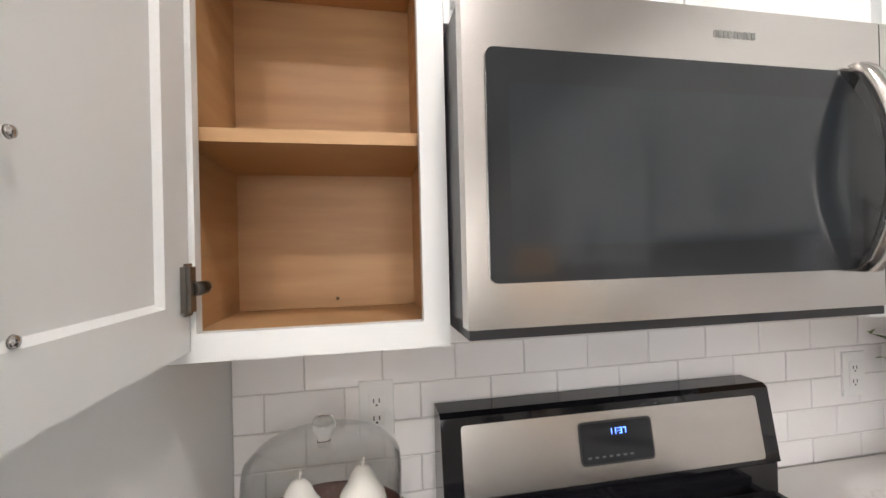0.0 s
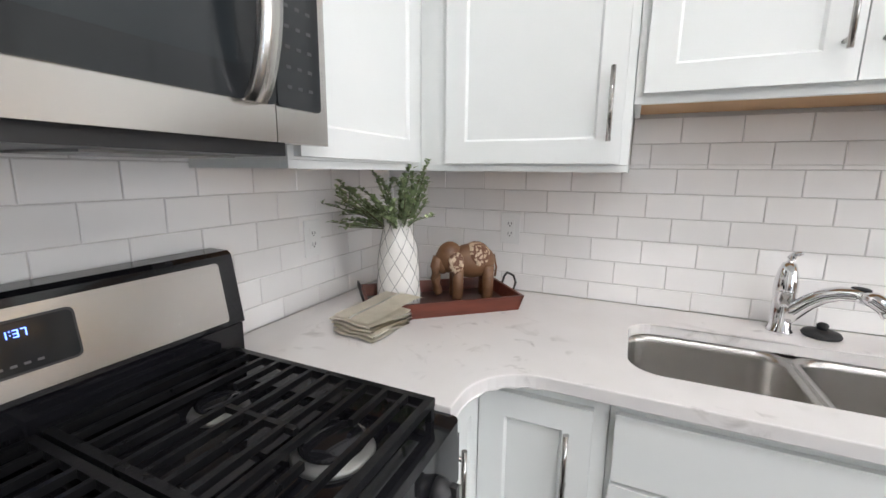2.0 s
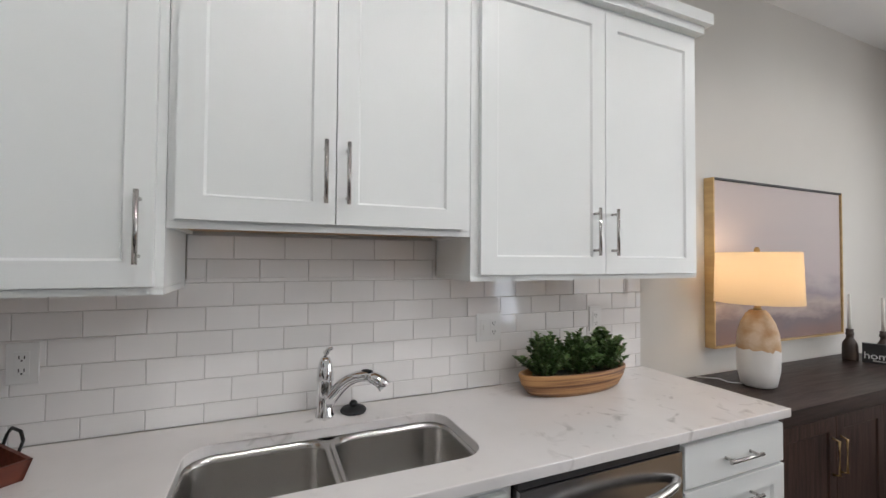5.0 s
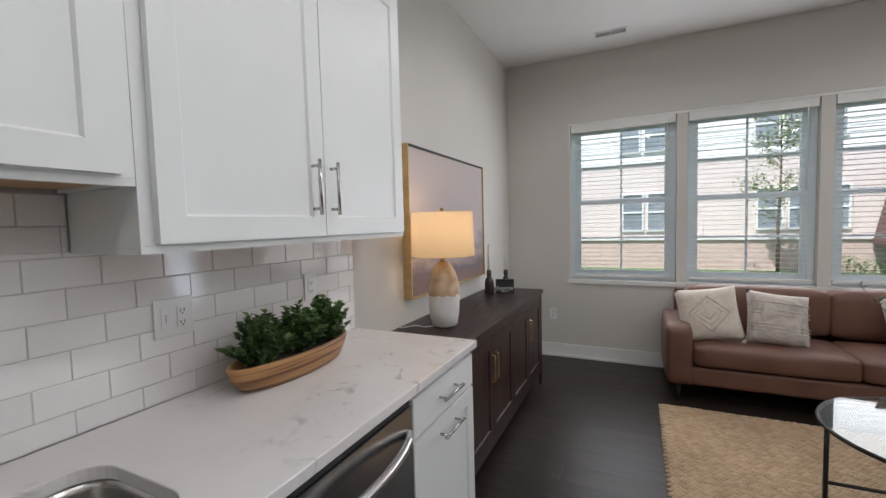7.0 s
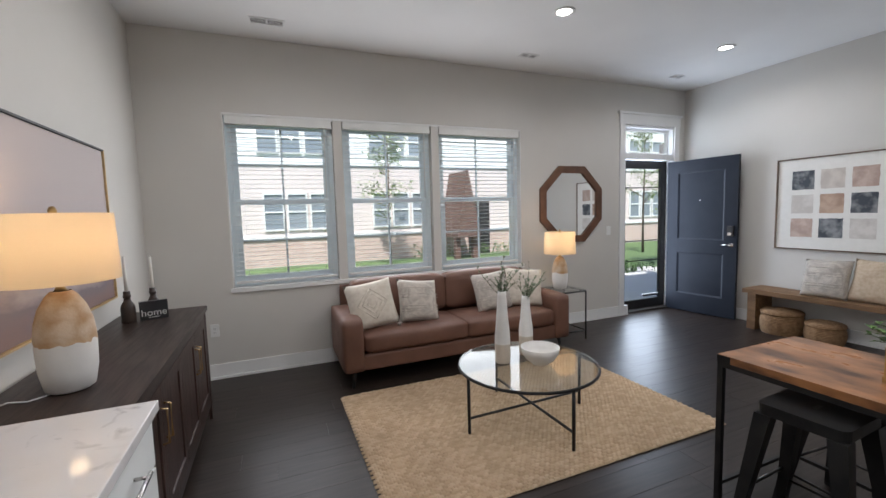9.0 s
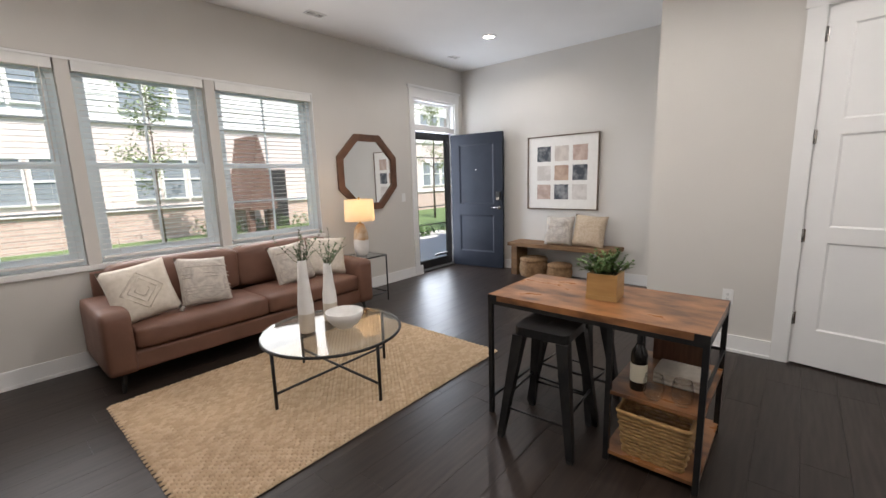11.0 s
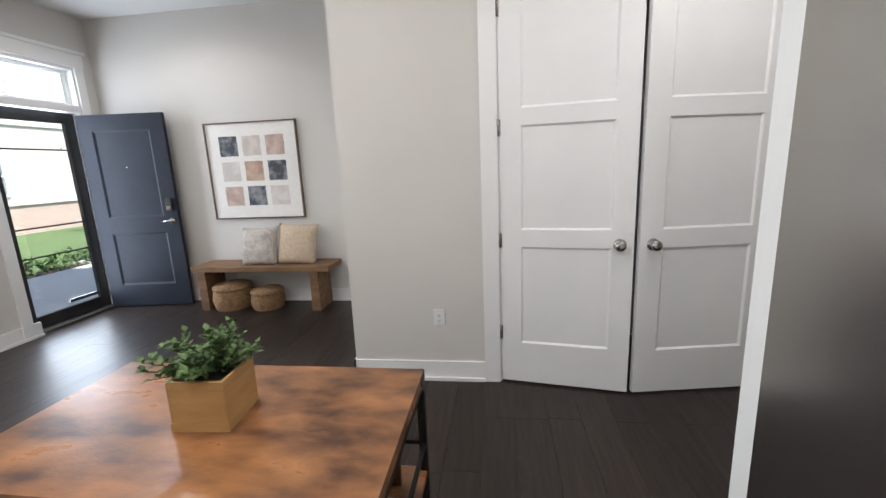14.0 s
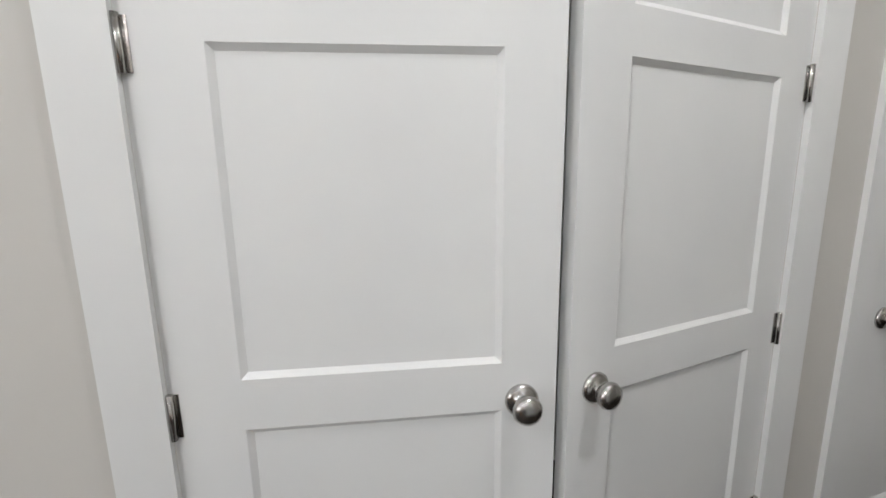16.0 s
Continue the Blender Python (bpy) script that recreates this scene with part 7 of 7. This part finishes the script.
turned("capsule", BLACKP, bt, [(0.0148, 0.235), (0.0152, 0.236), (0.0152, 0.287), (0.0, 0.288)], n=20)
for x, y in ((-1.110, -0.385), (-1.125, -0.270)):
    g = thing("wine_glass", "clear textured stemless glass on the shelf", "glass", x, y, 0.375, group="glasses on the shelf")
    turned("tumbler", CLEARG, g, [(0.0, 0.001), (0.030, 0.001), (0.042, 0.02), (0.048, 0.05), (0.044, 0.085), (0.038, 0.115), (0.036, 0.115), (0.041, 0.085), (0.045, 0.05), (0.038, 0.02), (0.0, 0.008)], n=28)
tw2 = thing("folded_cloth", "folded white cloths stacked on the shelf", "cloth")
for k in range(3):
    soft_box("fold", -1.46 + 0.005 * k, -0.43, 0.376 + 0.022 * k, -1.27, -0.21 + 0.004 * k, 0.397 + 0.022 * k, 0.008, tw2, CREAM, 0.002, 4)
bb = thing("serving_board", "dark wooden serving board leaning on the shelf back", "board")
boxes("board", WALNUT, bb, (-1.585, -0.50, 0.376, -1.565, -0.25, 0.57), bevel=0.006)
wb = thing("wicker_basket", "rectangular golden wicker basket on the lower shelf", "basket", -1.215, -0.375, 0.055)
bm = bmesh.new()
nrow = 12
for k in range(nrow):
    t = k / (nrow - 1)
    hx, hy = 0.125 + 0.020 * t, 0.130 + 0.025 * t
    z = 0.009 + 0.205 * t
    pts = rounded(-hx, -hy, hx, hy, 0.02, 3)
    ring = []
    for i_, (p, q_) in enumerate(zip(pts, pts[1:] + pts[:1])):
        seg = max(1, int(math.hypot(q_[0] - p[0], q_[1] - p[1]) / 0.014))
        for s_ in range(seg):
            ring.append((p[0] + (q_[0] - p[0]) * s_ / seg, p[1] + (q_[1] - p[1]) * s_ / seg))
    line = []
    for i_, (x, y) in enumerate(ring):
        w_ = 0.0035 * (1 if (i_ // 2 + k) % 2 else -1)
        l_ = math.hypot(x, y)
        line.append((x + x / l_ * w_, y + y / l_ * w_, z))
    line.append(line[0])
    tube(bm, line, 0.0085, 5, caps=False)
part("weave", bm, WICKER, wb)
bm = bmesh.new()
pts = rounded(-0.148, -0.158, 0.148, 0.158, 0.02, 4)
tube(bm, [(x, y, 0.224) for x, y in pts + pts[:1]], 0.010, 7, caps=False)
part("rim", bm, WICKER, wb)
boxes("bottom", WICKER, wb, (-0.12, -0.125, 0.002, 0.12, 0.125, 0.010))
for y in (-1, 1):
    bm = bmesh.new()
    tube(bm, [(-0.04, y * 0.158, 0.215), (-0.03, y * 0.166, 0.255), (0.03, y * 0.166, 0.255), (0.04, y * 0.158, 0.215)], 0.008, 7)
    part("handle", bm, WICKER, wb)


# ---- outside ----
GZ = -0.16
gd = tagged(boxes("ground", GRASS, None, (-400, -400, GZ - 0.5, 400, YS - T - 0.002, GZ), (-400, YH + 6, GZ - 0.5, 400, 400, GZ)), "sunlit green lawn", "lawn", kind="structure")
shell("pavement", CONC, (-7.2, -7.0, GZ - 0.2, -2.4, YS - T - 0.003, -0.02), (-8.6, -8.2, GZ - 0.2, -7.2, YS - T - 0.003, GZ + 0.02), label="grey concrete entrance slab", category="pavement")
shell("planting_bed", MULCH, (-7.0, -7.9, GZ - 0.2, -2.2, -7.02, GZ + 0.05), (-2.3, -5.4, GZ - 0.2, 2.6, YS - T - 0.003, GZ + 0.05), label="dark mulch bed along the house", category="planting bed")


def facade_window(parent, x0, x1, z0, z1, y):
    w = boxes("window", SIDING, parent, (x0, y, z0, x0 + 0.05, y + 0.06, z1), (x1 - 0.05, y, z0, x1, y + 0.06, z1), (x0 + 0.05, y, z0, x1 - 0.05, y + 0.06, z0 + 0.05), (x0 + 0.05, y, z1 - 0.05, x1 - 0.05, y + 0.06, z1),
              (x0 + 0.05, y, (z0 + z1) / 2 - 0.025, x1 - 0.05, y + 0.05, (z0 + z1) / 2 + 0.025), label="white-framed window")
    boxes("pane", FARPANE, w, (x0 + 0.045, y + 0.005, z0 + 0.045, x1 - 0.045, y + 0.02, z1 - 0.045))


FARPANE = mat("far_pane", (0.22, 0.25, 0.28), (0.27, 0.30, 0.33), rough=0.12, scale=1.0)


def brick_mat(name):
    m, nt, n, l, p = nodes_of(name)
    co, mp, br = n.new("ShaderNodeTexCoord"), n.new("ShaderNodeMapping"), n.new("ShaderNodeTexBrick")
    mp.inputs["Rotation"].default_value = (radians(90), 0, 0)
    l.new(co.outputs["Object"], mp.inputs[0])
    l.new(mp.outputs[0], br.inputs["Vector"])
    br.inputs["Color1"].default_value, br.inputs["Color2"].default_value, br.inputs["Mortar"].default_value = (0.58, 0.42, 0.36, 1), (0.50, 0.34, 0.29, 1), (0.55, 0.50, 0.46, 1)
    br.inputs["Scale"].default_value, br.inputs["Brick Width"].default_value, br.inputs["Row Height"].default_value, br.inputs["Mortar Size"].default_value = 1.0, 0.21, 0.075, 0.010
    l.new(br.outputs["Color"], p.inputs["Base Color"])
    p.inputs["Roughness"].default_value = 0.9
    return m


FY0 = -14.5
bd = thing("townhouse_row", "brick and pale siding townhouses across the lawn", "house")
boxes("brick_base", brick_mat("far_brick"), bd, (-22, FY0 - 9, GZ - 0.3, 14, FY0, 0.74))
boxes("stone_band", SIDING, bd, (-22, FY0 - 9, 0.741, 14, FY0 + 0.06, 0.83))
boxes("wall", mat("pale_brick", (0.72, 0.63, 0.60), (0.66, 0.57, 0.54), rough=0.9, scale=9, stretch=(1, 1, 6), bump=0.2), bd, (-22, FY0 - 9, 0.831, 14, FY0 - 0.005, 3.15))
boxes("belt_course", SIDING, bd, (-22, FY0 - 9, 3.151, 14, FY0 + 0.05, 3.27))
lap = bmesh.new()
for k in range(17):
    z = 3.272 + k * 0.165
    a = [lap.verts.new(p) for p in ((-22, FY0 + 0.018, z), (14, FY0 + 0.018, z), (14, FY0, z + 0.17), (-22, FY0, z + 0.17), (-22, FY0 - 0.1, z), (14, FY0 - 0.1, z))]
    lap.faces.new(a[:4])
    lap.faces.new((a[0], a[4], a[5], a[1]))
part("siding", lap, SIDING, bd)
boxes("upper_wall", SIDING, bd, (-22, FY0 - 9, 3.272, 14, FY0 - 0.03, 6.1))
bm = bmesh.new()
v = [bm.verts.new(p) for p in ((-22.5, FY0 + 0.5, 6.1), (14.5, FY0 + 0.5, 6.1), (14.5, FY0 - 4.5, 8.6), (-22.5, FY0 - 4.5, 8.6), (-22.5, FY0 - 9.5, 6.1), (14.5, FY0 - 9.5, 6.1))]
for f in ((0, 1, 2, 3), (3, 2, 5, 4), (0, 3, 4), (1, 5, 2), (0, 4, 5, 1)):
    bm.faces.new([v[i] for i in f])
part("roof", bm, ROOF, bd)
for gx in (-16.6, -11.2, -4.55, -2.9 + 1.9, 5.0, 9.5):
    for k in range(3):
        x = gx + 0.72 * k
        facade_window(bd, x, x + 0.64, 1.02, 2.24, FY0)
        facade_window(bd, x + 0.1, x + 0.74, 3.50, 4.55, FY0 + 0.02)
# gabled timber porch of the house across
pg = thing("gabled_porch", "brown timber gabled porch across the lawn", "porch", kind="")
GABLE = mat("brown_shingle", (0.15, 0.085, 0.065), (0.11, 0.062, 0.048), rough=0.85, scale=6, bump=0.3)
for x in (-5.76, -5.08):
    boxes("post", GABLE, pg, (x - 0.09, FY0 + 1.3, GZ, x + 0.09, FY0 + 1.5, 0.62))
bm = bmesh.new()
for y0, y1 in ((FY0 + 0.07, FY0 + 1.7),):
    a = [bm.verts.new((x, y, z)) for y in (y0, y1) for x, z in ((-5.86, 0.70), (-5.42, 2.9), (-4.98, 0.70), (-4.98, 0.60), (-5.86, 0.60))]
    bm.faces.new(a[:5])
    bm.faces.new(a[5:])
    for k in range(5):
        bm.faces.new((a[k], a[(k + 1) % 5], a[5 + (k + 1) % 5], a[5 + k]))
part("gable_roof", bm, GABLE, pg)
boxes("house_door", BRONZE, pg, (-7.10, FY0 + 0.062, GZ, -6.18, FY0 + 0.10, 1.90))


def tree(x, y, h, crown, seed, n=1500):
    t = thing("young_tree", "slender young tree with light green leaves on the lawn", "tree", x, y, GZ, group="young trees")
    rr = random.Random(seed)
    bm, lf = bmesh.new(), bmesh.new()
    tube(bm, [(0, 0, 0), (0.02, 0.01, h * 0.3), (-0.02, 0.02, h * 0.65), (0.0, 0.0, h * 0.98)], 0.045, 8, 0.008)
    for k in range(22):
        z = h * rr.uniform(0.32, 0.92)
        a = rr.uniform(0, 2 * math.pi)
        ln = crown * (1.05 - 0.75 * (z / h - 0.3)) * rr.uniform(0.6, 1.1)
        tip = Vector((ln * math.cos(a), ln * math.sin(a), z + ln * 0.55))
        tube(bm, [(0, 0, z), (tip.x * 0.5, tip.y * 0.5, z + ln * 0.33), tip], 0.012, 5, 0.003)
        for j in range(n // 22):
            f = rr.uniform(0.25, 1.08)
            o = Vector((tip.x * f, tip.y * f, z + ln * 0.55 * f)) + Vector((rr.gauss(0, 0.09), rr.gauss(0, 0.09), rr.gauss(0, 0.09)))
            u = Vector((rr.uniform(-1, 1), rr.uniform(-1, 1), rr.uniform(-0.6, 0.4))).normalized()
            w = u.cross(Vector((rr.uniform(-1, 1), rr.uniform(-1, 1), 1))).normalized()
            s_ = rr.uniform(0.03, 0.055)
            lf.faces.new([lf.verts.new(p) for p in (o, o + u * s_ + w * s_ * 0.5, o + u * s_ * 2, o + u * s_ - w * s_ * 0.5)])
    part("trunk", bm, BARK, t)
    c = part("crown", lf, LEAFT, t)
    c["kind"] = "stuff"


LEAFT = mat("leaf_tree", (0.15, 0.22, 0.06), (0.22, 0.28, 0.09), rough=0.6, scale=12)
tree(-2.55, -12.6, 4.2, 0.95, 21)
tree(-11.5, -11.0, 4.6, 1.1, 22)
tree(-9.4, -7.8, 3.4, 1.0, 24)
tree(6.5, -12.0, 4.2, 1.0, 23)
bush = thing("low_shrubs", "bright green ground plants in the bed by the entrance", "shrub", -6.2, -7.45, GZ + 0.05)
roots = []
for k in range(120):
    x, y = rng.uniform(-1.3, 1.6), rng.uniform(-0.4, 0.4)
    roots.append(((x, y, 0), (x + rng.uniform(-0.12, 0.12), y + rng.uniform(-0.12, 0.12), rng.uniform(0.18, 0.36))))
sprays(bush, rng, LEAF, roots, 0.09, 0.022, 6, curl=0.2)
bush2 = thing("low_shrubs", "flowering shrubs along the far house", "shrub", -4.6, FY0 + 0.7, GZ)
roots = []
for k in range(90):
    x, y = rng.uniform(-3.5, 0.9), rng.uniform(-0.3, 0.3)
    roots.append(((x, y, 0), (x + rng.uniform(-0.2, 0.2), y + rng.uniform(-0.2, 0.2), rng.uniform(0.25, 0.55))))
sprays(bush2, rng, LEAF, roots, 0.10, 0.03, 5, curl=0.2)
# arched porch beam seen through the transom
shell("porch_roof", SIDING, (-6.9, -5.0, 2.86, -2.2, YS - T - 0.004, 2.96), label="pale porch ceiling over the entrance", category="porch roof")
shell("porch_post", WOODG, (-6.9, -6.35, -0.02, -6.7, -6.15, 2.75), (-6.9, -6.149, 2.55, -6.7, YS - T - 0.005, 2.749), label="tan timber porch post and beam", category="porch post")
# unseen roof and upper block, kept low to shorten the house's cast shadow
shell("unseen_low_roof", ROOF, (XW - 0.6, YS - 0.6, ZC + 0.9, XE + 0.6, YH + 3, ZC + 1.1), label="unseen dark shingled roof of this house, kept low", category="roof")
shell("unseen_upper_block", SIDING, (XW - T, YS - T, ZC + 0.121, XE + T, YH + T, ZC + 0.899), label="unseen low siding block in place of this house's upper storey", category="wall")
shell("house_side", SIDING, (XW - T - 8, YS - T + 0.01, GZ, XW - T - 0.003, YH + T, ZC + 0.9), (XE + T + 0.003, YS - T + 0.01, GZ, XE + T + 9, YH + T, ZC + 0.9), label="pale siding of the neighbouring townhouses", category="wall")

# ---- small pieces: tiles and planks ----
def tile_field(name, label, blocks, m, u_start, z_start, pu, pz, skip):
    """Subway tiles in running bond on a grout bed. blocks: (u0, u1, z0, z1) in the wall's frame, where u runs along and -y faces the room."""
    bed = thing(name, label, "backsplash", kind="structure")
    bm = bmesh.new()
    for u0, u1, z0, z1 in blocks:
        box(bm, u0, 0.0035, z0, u1, 0.0075, z1)
    bmesh.ops.transform(bm, matrix=m, verts=bm.verts)
    part("grout", bm, GROUT, bed)
    cache = {}
    g = 0.0011
    for u0, u1, z0, z1 in blocks:
        r0, r1 = int(math.floor((z0 - z_start) / pz)), int(math.ceil((z1 - z_start) / pz))
        for r in range(r0, r1):
            za, zb = max(z0, z_start + r * pz + g), min(z1, z_start + (r + 1) * pz - g)
            if zb - za < 0.006:
                continue
            off = u_start + (pu / 2 if r % 2 else 0)
            k0, k1 = int(math.floor((u0 - off) / pu)), int(math.ceil((u1 - off) / pu))
            for k in range(k0, k1):
                ua, ub = max(u0, off + k * pu + g), min(u1, off + (k + 1) * pu - g)
                if ub - ua < 0.006:
                    continue
                key = (round(ub - ua, 4), round(zb - za, 4))
                if key not in cache:
                    w, h = key
                    b = bmesh.new()
                    box(b, -w / 2, 0.0, -h / 2, w / 2, 0.006, h / 2)
                    bmesh.ops.bevel(b, geom=[e for e in b.edges if all(abs(v.co.y) < 1e-6 for v in e.verts)], offset=0.0016, segments=1, affect="EDGES")
                    bmesh.ops.recalc_face_normals(b, faces=b.faces)
                    me = bpy.data.meshes.new("tile")
                    b.to_mesh(me)
                    b.free()
                    me.materials.append(TILE)
                    cache[key] = me
                ob = new("tile", cache[key])
                ob.parent = bed
                j = random.Random(int(ua * 1e4) * 7 + r)
                ob.matrix_basis = m @ Matrix.Translation(((ua + ub) / 2, j.uniform(0, 0.0005), (za + zb) / 2)) @ pose(0, 0, 0, j.uniform(-0.25, 0.25), 0, j.uniform(-0.25, 0.25))


PU, PZ, ZS = 0.1570, 0.0772, 1.2100 - 4 * 0.0772
tile_field("backsplash_east", "white glossy subway tile backsplash behind the sink", [(-YT + 0.001, 1.450, CT + 0.001, UB + 0.006), (-0.523, 0.331, UB + 0.006, SB + 0.004)], east(XE - 0.0078, 0.0), -0.310, ZS, PU, PZ, None)
tile_field("backsplash_north", "white glossy subway tile backsplash behind the range", [(-0.138, XT - 0.002, CT + 0.001, UB + 0.006), (0.2445, 1.001, UB + 0.006, MZ0 + 0.02), (0.256, 1.022, 0.86, CT + 0.001)], Matrix.Translation((0, YN - 0.0078, 0)), 0.156, ZS, PU, PZ, None)


def planks():
    """Dark floor planks laid along the window wall, end joints staggered."""
    w, g = 0.182, 0.0005
    rr = random.Random(9)
    cache, rows = {}, []
    y = YS - 0.01
    while y < YH:
        x = XW - 0.3 - rr.uniform(0, 1.0)
        while x < XE:
            ln = rr.choice((1.22, 1.22, 0.92, 1.52))
            x0, x1 = max(XW, x), min(XE, x + ln)
            if x1 - x0 > 0.03 and not (x1 < XC - 0.05 and y > YC + 0.1):
                rows.append((x0 + g, y + g, x1 - g, min(y + w, YH) - g))
            x += ln
        y += w
    for x0, y0, x1, y1 in rows:
        key = (round(x1 - x0, 4), round(y1 - y0, 4))
        if key not in cache:
            a, b = key
            bm = bmesh.new()
            c, zt = 0.0004, -0.0001
            lo = [bm.verts.new(p) for p in ((-a / 2, -b / 2, -0.0058), (a / 2, -b / 2, -0.0058), (a / 2, b / 2, -0.0058), (-a / 2, b / 2, -0.0058))]
            md = [bm.verts.new((v.co.x, v.co.y, zt - 0.0004)) for v in lo]
            hi = [bm.verts.new((v.co.x - math.copysign(c, v.co.x), v.co.y - math.copysign(c, v.co.y), zt)) for v in lo]
            for p, q in ((lo, md), (md, hi)):
                for k in range(4):
                    bm.faces.new((p[k], p[(k + 1) % 4], q[(k + 1) % 4], q[k]))
            bm.faces.new(hi)
            me = bpy.data.meshes.new("plank")
            bm.to_mesh(me)
            bm.free()
            me.materials.append(PLANK)
            cache[key] = me
        ob = new("plank", cache[key])
        ob.parent, ob.location = floor, ((x0 + x1) / 2, (y0 + y1) / 2, 0)


planks()
